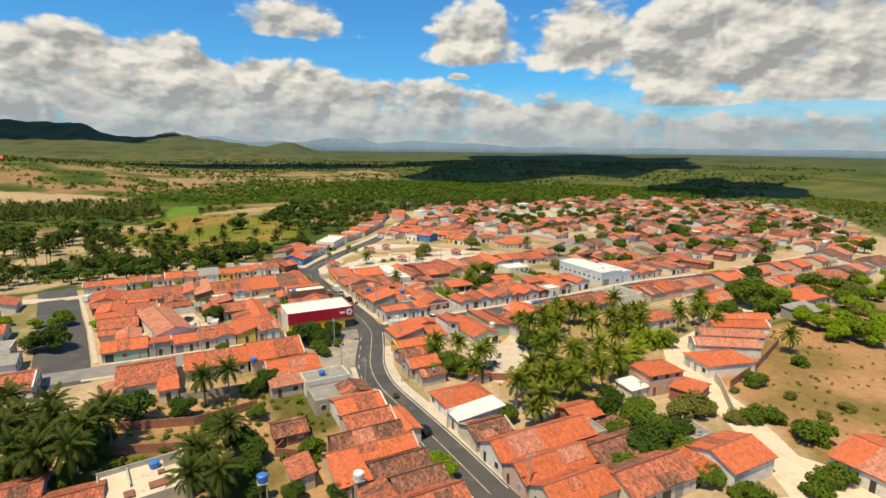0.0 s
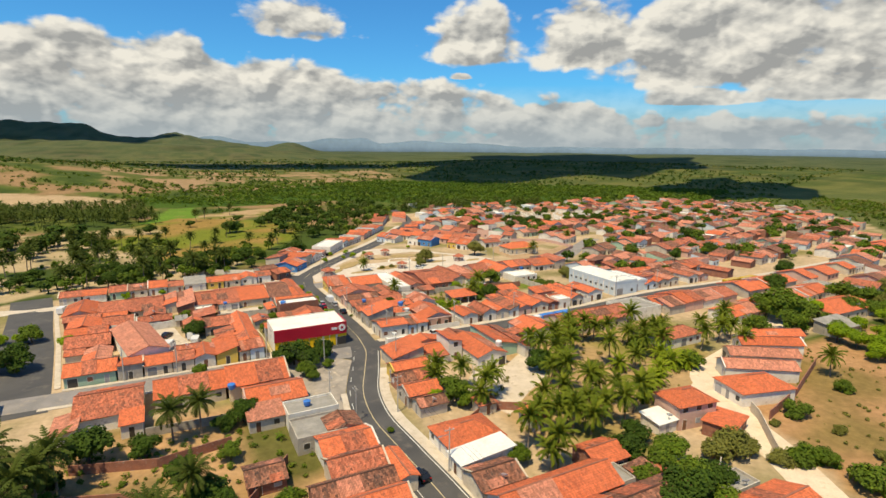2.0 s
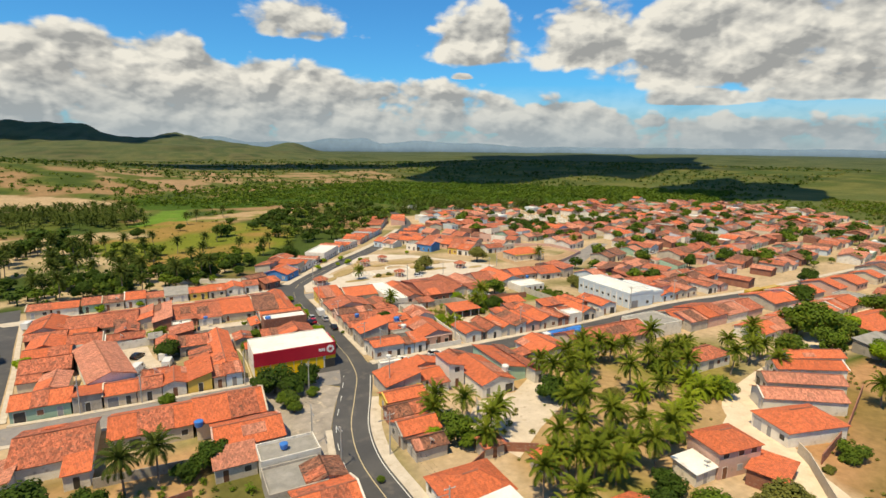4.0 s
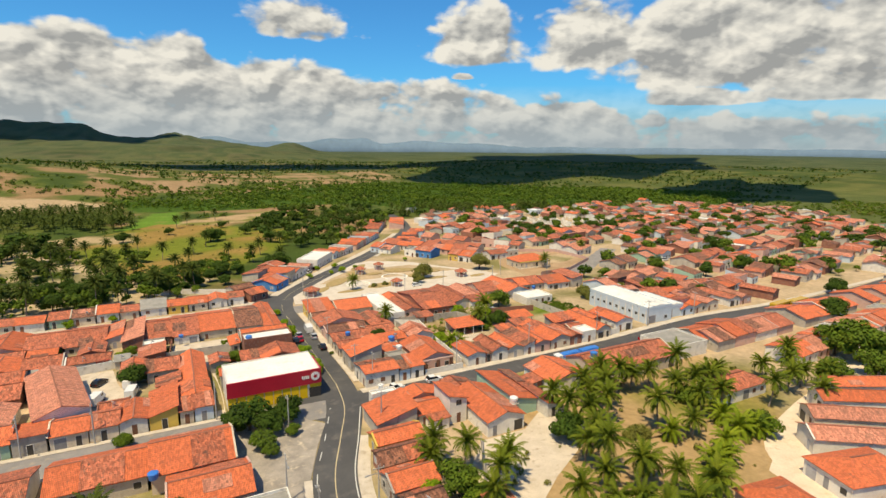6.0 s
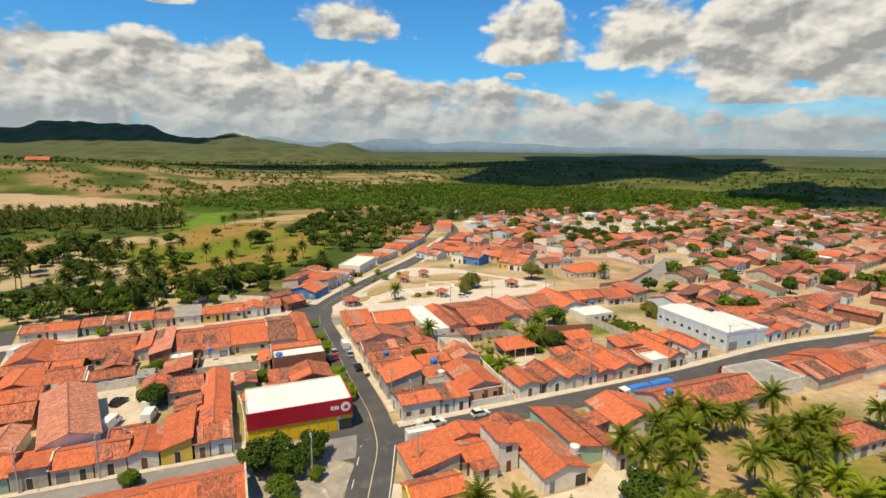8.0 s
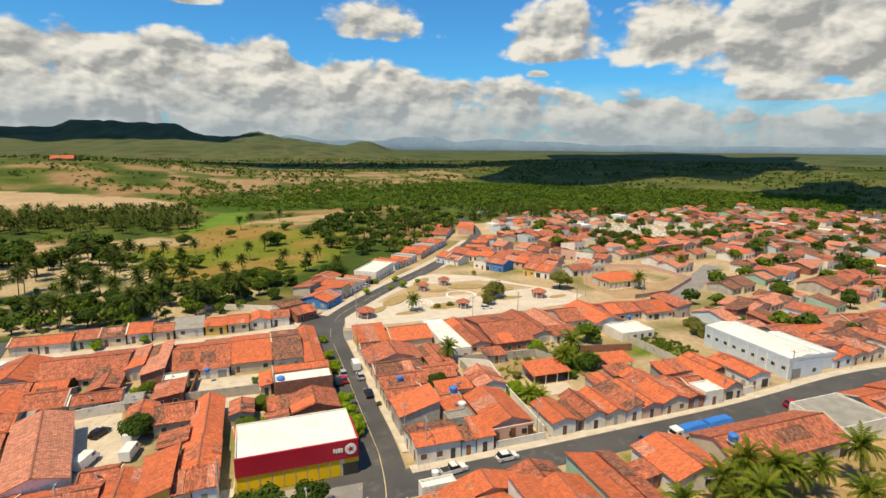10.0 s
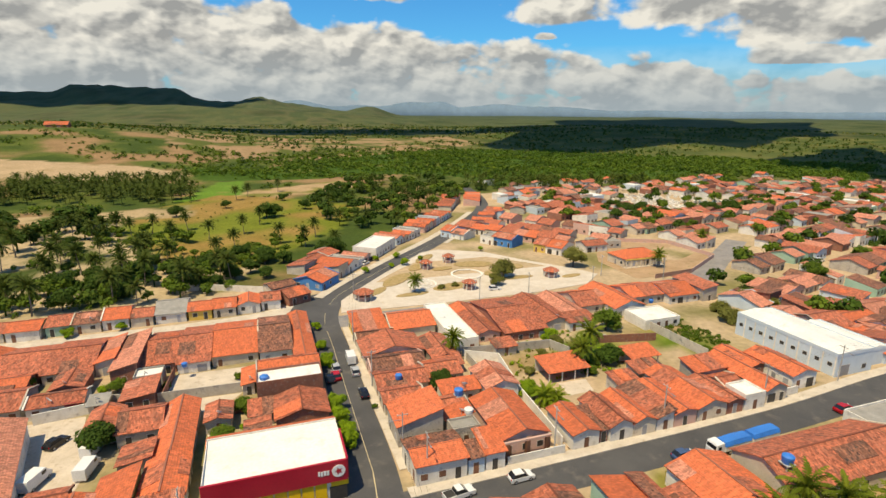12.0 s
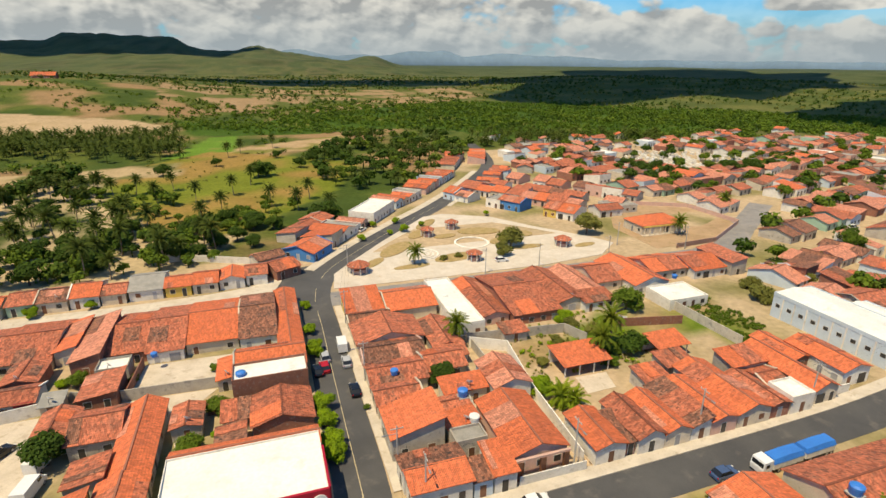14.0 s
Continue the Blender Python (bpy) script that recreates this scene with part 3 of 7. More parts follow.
def dashes(name, pts, offset, length, gap, width, up, mat, parent):
    line = smooth_line(pts, 10)
    nrm = sides(line)
    v, f = [], []
    run, on = 0.0, True
    start = None
    for i in range(len(line) - 1):
        seg = math.hypot(line[i + 1][0] - line[i][0], line[i + 1][1] - line[i][1])
        run += seg
        if on:
            q = []
            for k in (i, i + 1):
                for s in (offset - width / 2, offset + width / 2):
                    px, py = line[k][0] + nrm[k][0] * s, line[k][1] + nrm[k][1] * s
                    q.append((px, py, gz(px, py) + up))
            b = len(v)
            v += q
            f.append((b, b + 1, b + 3, b + 2))
        if run > (length if on else gap):
            run = 0.0
            on = not on if gap else True
    return mesh_ob(name, v, f, mat, parent)


MAIN = [(43, 40), (42.2, 64), (41.8, 80), (41.0, 95), (40.5, 108), (42.5, 120), (47, 132), (51, 143), (52.6, 155), (52.8, 180), (53.2, 205), (53.6, 225), (58, 240), (67.5, 253), (87, 276), (111, 303), (137, 336), (157, 364), (170, 390), (180, 425), (186, 460)]
CROSS = [(54, 146), (90, 146.0), (130, 147.2), (170, 149.5), (215, 147), (262, 148), (300, 152)]
LEFT = [(-40, 147.0), (-26, 146.0), (0, 145.2), (30, 145.0), (50, 144.5)]
WEST = [(-24, 139), (-25, 150), (-29, 181), (-32.5, 203), (-36.5, 231), (-39, 246)]
BACK = [(-60, 232), (-30, 230), (0, 229.5), (20, 230), (38, 232.5), (54, 240)]
SOUTHSQ = [(56, 221), (80, 220.5), (110, 220.5), (150, 220), (180, 222), (205, 238), (240, 262)]
road = ribbon("main_road", MAIN, 3.7, -3.7, 0.05, ASPHALT, "dark grey asphalt main road with painted lines", "road")
dashes("centre_line", MAIN[1:9], 0, 400, 0, 0.16, 0.06, PAINT_Y, road)
dashes("centre_line", MAIN[8:16], 0, 60, 4, 0.10, 0.06, PAINT_Y, road)
dashes("edge_line", MAIN[1:8], 2.9, 1.6, 3.0, 0.14, 0.06, PAINT_W, road)
dashes("edge_line", MAIN[1:8], -3.3, 400, 0, 0.16, 0.06, PAINT_W, road)
ribbon("side_road", CROSS, 3.2, -4.3, 0.045, ASPHALT, "dark asphalt side street crossing the town", "road")
ribbon("side_road", LEFT, 3.3, -4.2, 0.042, COBBLE, "grey paved side street between house rows", "road")
ribbon("side_road", WEST, 6.0, -6.0, 0.038, ASPHALT, "wide grey side street", "road")
ribbon("side_road", BACK, 3.4, -3.4, 0.036, PAVING, "pale dusty street behind the houses", "road")
ribbon("side_road", SOUTHSQ, 5.2, -3.4, 0.034, COBBLE, "grey street along the square", "road")
for pts, a, b in ((MAIN[:7], -3.7, -5.9), (MAIN[:6], 5.0, 3.7), ([(57.0, 154), (57.0, 180), (57.4, 205), (57.6, 217)], 0.4, -2.0), ([(48.4, 158), (48.6, 180), (49, 205), (49, 225)], 1.6, 0.4),
                  ([(56.6, 147.5), (90, 148.0), (130, 149.2), (170, 152.4), (215, 150.4), (300, 154)], 2.2, 0.0), ([(-17, 149.2), (-6, 148.6), (28, 148.3)], 1.2, 0.0), ([(-20, 141.6), (-6, 140.9), (24, 140.9)], 0.0, -1.2), ([(-18.6, 151), (-22.6, 181), (-26, 203), (-30, 229)], 0.0, -1.2)):
    ribbon("pavement", pts, a, b, 0.17, PAVING, "pale concrete pavement with a raised kerb", "pavement")
ribbon("sand_road", [(74, 22), (86, 38), (94.6, 50.6), (99, 58), (103.4, 66), (107, 74), (113.4, 83), (120, 92), (139, 98), (159, 102.4), (190, 114), (215, 117), (250, 118)], 4.0, -3.4, 0.05, SAND, "pale sandy track between houses and dry field", "track")
sheet("sand_apron", [(68, 24), (94, 24), (99, 44), (96.6, 50), (90, 47), (88, 41), (76, 45)], 0.04, SAND, "wide sandy apron of the track", "track")
sheet("sand_apron", [(109.5, 89.1), (132.6, 99.8), (157.8, 101.6), (152.1, 94.3), (137.0, 93.9), (121.2, 88.1), (107.1, 76.9), (108.3, 83.2)], 0.045, SAND, "sandy open space where the track widens", "track")
sheet("forecourt", [(28.6, 149.6), (27.6, 128), (30.6, 116), (35.4, 111), (37.6, 118), (42, 130), (45.6, 138), (42, 142), (41, 149.6)], 0.12, FORECOURT, "pale paved forecourt under trees", "pavement")
sheet("lane", [(26.5, 149.8), (28.5, 149.8), (28.7, 162), (28.2, 173.8), (27.2, 180), (33, 188.2), (17.8, 188.6), (18, 183.4), (26.4, 182.6)], 0.05, YARD, "bare concrete lane between houses", "pavement")
sheet("yard", [(4.6, 157.8), (10, 162.6), (10.6, 168), (7.6, 178), (6, 188), (-3.4, 188), (-1, 180), (3, 167)], 0.045, YARD, "pale concrete yard with parked vans", "yard")
sheet("yard", [(19.4, 201), (35.6, 200.6), (32.8, 189), (18.6, 189.6)], 0.04, YARD, "bare pale yard behind brick walls", "yard")
sheet("yard", [(94, 165.8), (99.8, 166), (101, 170.8), (94.6, 171)], 0.05, YARD, "pale concrete slab before a shed", "yard")
sheet("yard", [(62, 110), (70, 119), (80, 119), (92, 127), (90.6, 112), (76, 104), (66, 97)], 0.03, YARD, "bare grey yard beside the palms", "yard")

sheet("junction", [(41, 149), (42, 142.4), (46, 138.6), (50, 141), (52, 150), (48, 156)], 0.035, ASPHALT, "asphalt mouth of the side street", "road")

sheet("junction", [(44, 231), (46.6, 225), (50.2, 224), (57, 226), (59, 236), (60.4, 244), (56, 247.6), (51.6, 246), (47, 240.6)], 0.033, ASPHALT, "wide asphalt mouth of the back street", "road")
ribbon("pavement", MAIN[12:18], 6.8, 3.7, 0.14, PAVING, "pale concrete pavement with a raised kerb", "pavement")
ribbon("pavement", MAIN[15:18], -3.7, -5.6, 0.14, PAVING, "pale concrete pavement with a raised kerb", "pavement")
# ---- houses ----
COUNT = {"k": 0}
ROOFWORD = {"n": "bright orange clay-tile roof", "m": "worn red clay-tile roof", "o": "old blotched clay-tile roof", "p": "faded pink clay-tile roof", "w": "white sheet-metal roof", "g": "grey cement roof"}
WALLWORD = {"w": "white", "c": "cream", "g": "grey rendered", "b": "bare brick", "p": "pink", "y": "yellow", "u": "blue", "l": "pale blue", "e": "green"}


def slab(corners, thick, sag=0.0, seed=0.0):
    """Four corners of a sloping sheet, first two along its eave: vertices and faces, and UVs in metres. sag: unevenness."""
    a, b, c, d = [Vector(p) for p in corners]
    w, s = (b - a).length, (d - a).length
    nu, nv = (max(2, min(9, int(w / 1.6))), max(2, min(5, int(s / 1.6)))) if sag else (1, 1)
    along = (b - a).normalized()
    v, f, uv, st = [], [], [], []
    for j in range(nv + 1):
        for i in range(nu + 1):
            t, q = i / nu, j / nv
            p = (a.lerp(b, t)).lerp(d.lerp(c, t), q)
            if sag:
                p = p + Vector((0, 0, sag * noise.noise((p.x * 0.45 + seed, p.y * 0.45, seed)) + sag * 0.6 * noise.noise((p.x * 1.3 + seed, p.y * 1.3, seed))))
            v.append(tuple(p))
            st.append(((p - a).dot(along), q * s))
    m = nu + 1
    for j in range(nv):
        for i in range(nu):
            q = (j * m + i, j * m + i + 1, (j + 1) * m + i + 1, (j + 1) * m + i)
            f.append(q)
            uv.append([st[k] for k in q])
    rim = [i for i in range(m)] + [j * m + nu for j in range(1, nv + 1)] + [nv * m + i for i in range(nu - 1, -1, -1)] + [j * m for j in range(nv - 1, 0, -1)]
    base = len(v)
    for k in rim:
        v.append((v[k][0], v[k][1], v[k][2] - thick))
    for k in range(len(rim)):
        l = (k + 1) % len(rim)
        f.append((rim[k], base + k, base + l, rim[l]))
        uv.append([st[rim[k]], st[rim[k]], st[rim[l]], st[rim[l]]])
    f.append(tuple(range(base + len(rim) - 1, base - 1, -1)))
    uv.append([st[k] for k in rim[::-1]])
    return v, f, uv


def opening(parent, side, w, d, pos, width, z0, z1, mat, name):
    """A door or window set proud of a wall, with a frame round it. In DARK, interior shade is put into the colour."""
    o = 0.03
    h = width / 2
    if side == "s":
        b = (pos - h, -d - o, z0, pos + h, -d + 0.02, z1)
        fr = (pos - h - 0.07, -d - 0.02, z0 - (0.07 if name == "window" else 0), pos + h + 0.07, -d + 0.02, z1 + 0.07)
    elif side == "n":
        b = (pos - h, d - 0.02, z0, pos + h, d + o, z1)
        fr = (pos - h - 0.07, d - 0.02, z0 - 0.05, pos + h + 0.07, d + 0.02, z1 + 0.07)
    elif side == "e":
        b = (w - 0.02, pos - h, z0, w + o, pos + h, z1)
        fr = (w - 0.02, pos - h - 0.07, z0 - 0.05, w + 0.02, pos + h + 0.07, z1 + 0.07)
    else:
        b = (-w - o, pos - h, z0, -w + 0.02, pos + h, z1)
        fr = (-w - 0.02, pos - h - 0.07, z0 - 0.05, -w + 0.02, pos + h + 0.07, z1 + 0.07)
    ob = box(name, *b, mat, parent)
    fo = box("frame", *fr, WALL["w"], ob)
    return ob


FAR = {"v": [], "f": [], "m": [], "uv": []}
FARMATS = [(ROOF, k) for k in "nmopwg"] + [(WALL, k) for k in "wcgbpyule"] + [(None, "dark")]


def plain_house(x0, y0, x1, y1, ridge, roof, wall, h, rot, rng):
    """A small far house: walls, a tiled roof with eaves, a door and windows, gathered into the far part of the town."""
    cx, cy, w, d = (x0 + x1) / 2, (y0 + y1) / 2, (x1 - x0) / 2, (y1 - y0) / 2
    m = pose(cx, cy, gz(cx, cy), 0, 0, rot)
    span = d if ridge in "xH" else w if ridge == "y" else 2 * (d if ridge in "SN" else w)
    rise = span * (0.32 if ridge in "xyH" else 0.17)
    o = 0.35
    ri, wi = "nmopwg".index(roof), 6 + "wcgbpyule".index(wall)

    def add(v, f, mat, uv=None):
        b = len(FAR["v"])
        FAR["v"] += [tuple(m @ Vector(p)) for p in v]
        for k, q in enumerate(f):
            FAR["f"].append(tuple(i + b for i in q))
            FAR["m"].append(mat)
            FAR["uv"].append(uv[k] if uv else [(0, 0)] * len(q))

    t, e = h + rise + .1, h - o * rise / span + .1
    if ridge == "F":
        add(*box_vf(-w, -d, -.4, w, d, h + .5), wi)
        add(*box_vf(-w + .2, -d + .2, h + .3, w - .2, d - .2, h + .52), ri)
        slabs = []
    elif ridge in "xH":
        add([(-w, -d, -.4), (w, -d, -.4), (w, d, -.4), (-w, d, -.4), (-w, -d, h), (w, -d, h), (w, d, h), (-w, d, h), (-w, 0, h + rise), (w, 0, h + rise)], [(0, 1, 5, 4), (2, 3, 7, 6), (1, 2, 6, 9, 5), (3, 0, 4, 8, 7)], wi)
        slabs = [((-w - o, -d - o, e), (w + o, -d - o, e), (w + o, 0, t), (-w - o, 0, t)), ((w + o, d + o, e), (-w - o, d + o, e), (-w - o, 0, t), (w + o, 0, t))]
    elif ridge == "y":
        add([(-w, -d, -.4), (w, -d, -.4), (w, d, -.4), (-w, d, -.4), (-w, -d, h), (w, -d, h), (w, d, h), (-w, d, h), (0, -d, h + rise), (0, d, h + rise)], [(0, 1, 5, 8, 4), (2, 3, 7, 9, 6), (1, 2, 6, 5), (3, 0, 4, 7)], wi)
        slabs = [((-w - o, d + o, e), (-w - o, -d - o, e), (0, -d - o, t), (0, d + o, t)), ((w + o, -d - o, e), (w + o, d + o, e), (0, d + o, t), (0, -d - o, t))]
    else:
        A = {"S": (h, h, t, t), "N": (t, t, h, h), "W": (h, t, t, h), "E": (t, h, h, t)}[ridge]
        P = [(-w, -d, A[0]), (w, -d, A[1]), (w, d, A[2]), (-w, d, A[3])]
        add([(-w, -d, -.4), (w, -d, -.4), (w, d, -.4), (-w, d, -.4)] + [(x, y, z - .1) for x, y, z in P], [(0, 1, 5, 4), (1, 2, 6, 5), (2, 3, 7, 6), (3, 0, 4, 7)], wi)
        r = {"S": 0, "E": 1, "N": 2, "W": 3}[ridge]
        slabs = [tuple(P[(r + i) % 4] for i in range(4))]
    for c in slabs:
        v, f, uv = slab(c, .12)
        add(v, f, ri, uv)
    n = max(1, int(2 * w / 2.6))
    for i in range(n):
        px = -w + (i + .5) * 2 * w / n
        low = rng.random() < 0.4
        # solid near-black panel, interior shade put into its colour
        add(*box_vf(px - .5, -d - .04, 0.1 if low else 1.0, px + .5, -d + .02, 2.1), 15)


DISHES = []


def finish_far_town():
    me = bpy.data.meshes.new("far_houses")
    me.from_pydata(FAR["v"], [], FAR["f"])
    for src, k in FARMATS:
        me.materials.append(DARK if src is None else src[k])
    me.polygons.foreach_set("material_index", FAR["m"])
    layer = me.uv_layers.new(name="UVMap")
    layer.data.foreach_set("uv", [c for face in FAR["uv"] for p in face for c in p])
    tagged(new("far_houses", me), "crowded small far houses with orange and red tile roofs", "houses", kind="stuff")


def house(x0, y0, x1, y1, ridge="x", roof="m", wall="c", h=3.0, front="s", rise=None, rot=0.0, detail=1, tank=""):
    """One house. ridge: x or y for a gable roof, S N E W for a single slope falling that way, H hipped, F flat with a parapet."""
    COUNT["k"] += 1
    rng = random.Random(COUNT["k"] * 7 + 3)
    if not detail:
        return plain_house(x0, y0, x1, y1, ridge, roof, wall, h, rot, rng)
    h *= 0.92
    if x1 < x0:
        x0, x1 = x1, x0
    if y1 < y0:
        y0, y1 = y1, y0
    cx, cy, w, d = (x0 + x1) / 2, (y0 + y1) / 2, (x1 - x0) / 2, (y1 - y0) / 2
    z = min(gz(x0, y0), gz(x1, y1), gz(x0, y1))
    ob = empty("house", pose(cx, cy, z, 0, 0, rot), f"{WALLWORD[wall]} house with {ROOFWORD[roof]}" + (" and parapet" if ridge == "F" else ""), "house", "town houses")
    span = d if ridge in "xH" else w if ridge == "y" else 2 * (d if ridge in "SN" else w)
    if rise is None:
        rise = span * (0.30 if ridge in "xyH" else 0.17) * rng.uniform(0.9, 1.1)
    o, th = 0.35, 0.12
    k = rise / max(span, 0.1)
    e = h - o * k + th
    t = h + rise + th
    if ridge == "x":
        wv = [(-w, -d, -.4), (w, -d, -.4), (w, d, -.4), (-w, d, -.4), (-w, -d, h), (w, -d, h), (w, d, h), (-w, d, h), (-w, 0, h + rise), (w, 0, h + rise)]
        wf = [(0, 1, 5, 4), (2, 3, 7, 6), (1, 2, 6, 9, 5), (3, 0, 4, 8, 7), (4, 5, 9, 8), (6, 7, 8, 9)]
        slabs = [((-w - o, -d - o, e), (w + o, -d - o, e), (w + o, 0, t), (-w - o, 0, t)), ((w + o, d + o, e), (-w - o, d + o, e), (-w - o, 0, t), (w + o, 0, t))]
        cap = ((-w - o, -0.14, t - 0.03), (w + o, 0.14, t + 0.07))
    elif ridge == "y":
        wv = [(-w, -d, -.4), (w, -d, -.4), (w, d, -.4), (-w, d, -.4), (-w, -d, h), (w, -d, h), (w, d, h), (-w, d, h), (0, -d, h + rise), (0, d, h + rise)]
        wf = [(0, 1, 5, 8, 4), (2, 3, 7, 9, 6), (1, 2, 6, 5), (3, 0, 4, 7), (4, 8, 9, 7), (5, 6, 9, 8)]
        slabs = [((-w - o, d + o, e), (-w - o, -d - o, e), (0, -d - o, t), (0, d + o, t)), ((w + o, -d - o, e), (w + o, d + o, e), (0, d + o, t), (0, -d - o, t))]
        cap = ((-0.14, -d - o, t - 0.03), (0.14, d + o, t + 0.07))
    elif ridge == "H":
        q = min(d, w) * 0.95
        wv, wf = box_vf(-w, -d, -.4, w, d, h)
        if w >= d:
            slabs = [((-w - o, -d - o, e), (w + o, -d - o, e), (w - q, 0, t), (-w + q, 0, t)), ((w + o, d + o, e), (-w - o, d + o, e), (-w + q, 0, t), (w - q, 0, t)),
                     ((-w - o, d + o, e), (-w - o, -d - o, e), (-w + q, -0.01, t), (-w + q, 0.01, t)), ((w + o, -d - o, e), (w + o, d + o, e), (w - q, 0.01, t), (w - q, -0.01, t))]
            cap = ((-w + q, -0.14, t - 0.03), (w - q, 0.14, t + 0.07))
        else:
            slabs = [((-w - o, d + o, e), (-w - o, -d - o, e), (0, -d + q, t), (0, d - q, t)), ((w + o, -d - o, e), (w + o, d + o, e), (0, d - q, t), (0, -d + q, t)),
                     ((-w - o, -d - o, e), (w + o, -d - o, e), (0.01, -d + q, t), (-0.01, -d + q, t)), ((w + o, d + o, e), (-w - o, d + o, e), (-0.01, d - q, t), (0.01, d - q, t))]
            cap = ((-0.14, -d + q, t - 0.03), (0.14, d - q, t + 0.07))
    elif ridge == "F":
        wv, wf = box_vf(-w, -d, -.4, w, d, h)
        slabs, cap = [], None
        pr = []
        for a in ((-w, -d, w, -d + .18), (-w, d - .18, w, d), (-w, -d + .18, -w + .18, d - .18), (w - .18, -d + .18, w, d - .18)):
            pr.append((a[0], a[1], h, a[2], a[3], h + 0.55))
        boxes("parapet", pr, WALL[wall], ob)
        box("roof", -w + .18, -d + .18, h, w - .18, d - .18, h + 0.12, ROOF[roof], ob)
    else:
        hs = {"S": (h, h, h + rise, h + rise), "N": (h + rise, h + rise, h, h), "W": (h, h + rise, h + rise, h), "E": (h + rise, h, h, h + rise)}[ridge]
        wv = [(-w, -d, -.4), (w, -d, -.4), (w, d, -.4), (-w, d, -.4), (-w, -d, hs[0]), (w, -d, hs[1]), (w, d, hs[2]), (-w, d, hs[3])]
        wf = [(0, 1, 5, 4), (1, 2, 6, 5), (2, 3, 7, 6), (3, 0, 4, 7), (4, 5, 6, 7)]
        kk = rise / span
        lo, hi = h - o * kk + th, h + rise + o * kk + th
        A = {"S": (lo, lo, hi, hi), "N": (hi, hi, lo, lo), "W": (lo, hi, hi, lo), "E": (hi, lo, lo, hi)}[ridge]
        P = [(-w - o, -d - o, A[0]), (w + o, -d - o, A[1]), (w + o, d + o, A[2]), (-w - o, d + o, A[3])]
        r = {"S": 0, "E": 1, "N": 2, "W": 3}[ridge]
        slabs, cap = [tuple(P[(r + i) % 4] for i in range(4))], None
    mesh_ob("wall", wv, wf, WALL[wall], ob)
    if slabs:
        v, f, uv = [], [], []
        for c in slabs:
            a, b, u = slab(c, th, 0.10 if roof in "mo" else 0.05 if roof in "np" else 0.0, COUNT["k"] * 3.7)
            f += [tuple(i + len(v) for i in q) for q in b]
            v += a
            uv += u
        mesh_ob("roof", v, f, ROOF[roof], ob, uvs=uv)
        if detail and roof in "nmop":
            for c in slabs:
                if rng.random() < 0.55 and ridge != "H":
                    ca, cb, cc, cd = [Vector(p) for p in c]
                    t0, q0 = rng.uniform(0.02, 0.6), rng.choice((0.0, 0.0, rng.uniform(0, 0.5)))
                    t1, q1 = min(0.99, t0 + rng.uniform(0.18, 0.5)), rng.choice((0.99, q0 + 0.45))
                    lift = Vector((0, 0, 0.09))
                    pc = [(ca.lerp(cb, t)).lerp(cd.lerp(cc, t), q) + lift for t, q in ((t0, q0), (t1, q0), (t1, q1), (t0, q1))]
                    a, b, u = slab(pc, 0.15, 0.05, COUNT["k"] * 1.9)
                    mesh_ob("roof_patch", a, b, ROOF[rng.choice({"n": "mmp", "m": "noop", "o": "mmp", "p": "nmo"}[roof])], ob, uvs=u)
            if ridge == "x" and rng.random() < 0.4:
                for c in slabs:
                    ca, cb, cc, cd = [Vector(p) for p in c]
                    i = rng.choice((0, 1))
                    e0, e1 = (ca, cd) if i == 0 else (cb, cc)
                    s0 = Vector((0.3 if e0.x < 0 else -0.3, 0, 0))
                    up = Vector((0, 0, 0.2))
                    q = [e0 + up, e0 + s0 + up, e1 + s0 + up, e1 + up]
                    if s0.x < 0:
                        q = [q[1], q[0], q[3], q[2]]
                    a, b, u = slab(q, 0.3)
                    mesh_ob("verge", a, b, WALL[wall], ob)
        if cap and detail:
            (ax, ay, az), (bx, by, bz) = cap
            box("ridge_cap", ax, ay, az, bx, by, bz, ROOF["p" if roof in "np" else roof], ob)
    if detail and rng.random() < 0.16 and rot == 0.0:
        DISHES.append((cx + rng.uniform(-.3, .3) * w, cy - d * 0.9, z + h + 0.35, rng.uniform(20, 70)))
    if detail:
        for sd in front:
            L = w if sd in "sn" else d
            n = max(1, int(2 * L / 2.6))
            di = rng.randrange(n)
            for i in range(n):
                pos = -L + (i + 0.5) * 2 * L / n + rng.uniform(-0.15, 0.15)
                if i == di:
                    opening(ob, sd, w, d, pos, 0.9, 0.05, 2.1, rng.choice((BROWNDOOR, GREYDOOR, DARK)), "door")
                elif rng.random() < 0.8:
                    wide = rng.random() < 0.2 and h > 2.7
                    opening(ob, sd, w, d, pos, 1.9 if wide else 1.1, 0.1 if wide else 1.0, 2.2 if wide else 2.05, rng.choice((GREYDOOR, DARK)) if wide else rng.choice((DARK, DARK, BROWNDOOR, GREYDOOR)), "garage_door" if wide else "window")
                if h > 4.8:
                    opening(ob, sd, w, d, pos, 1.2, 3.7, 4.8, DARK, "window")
    return ob


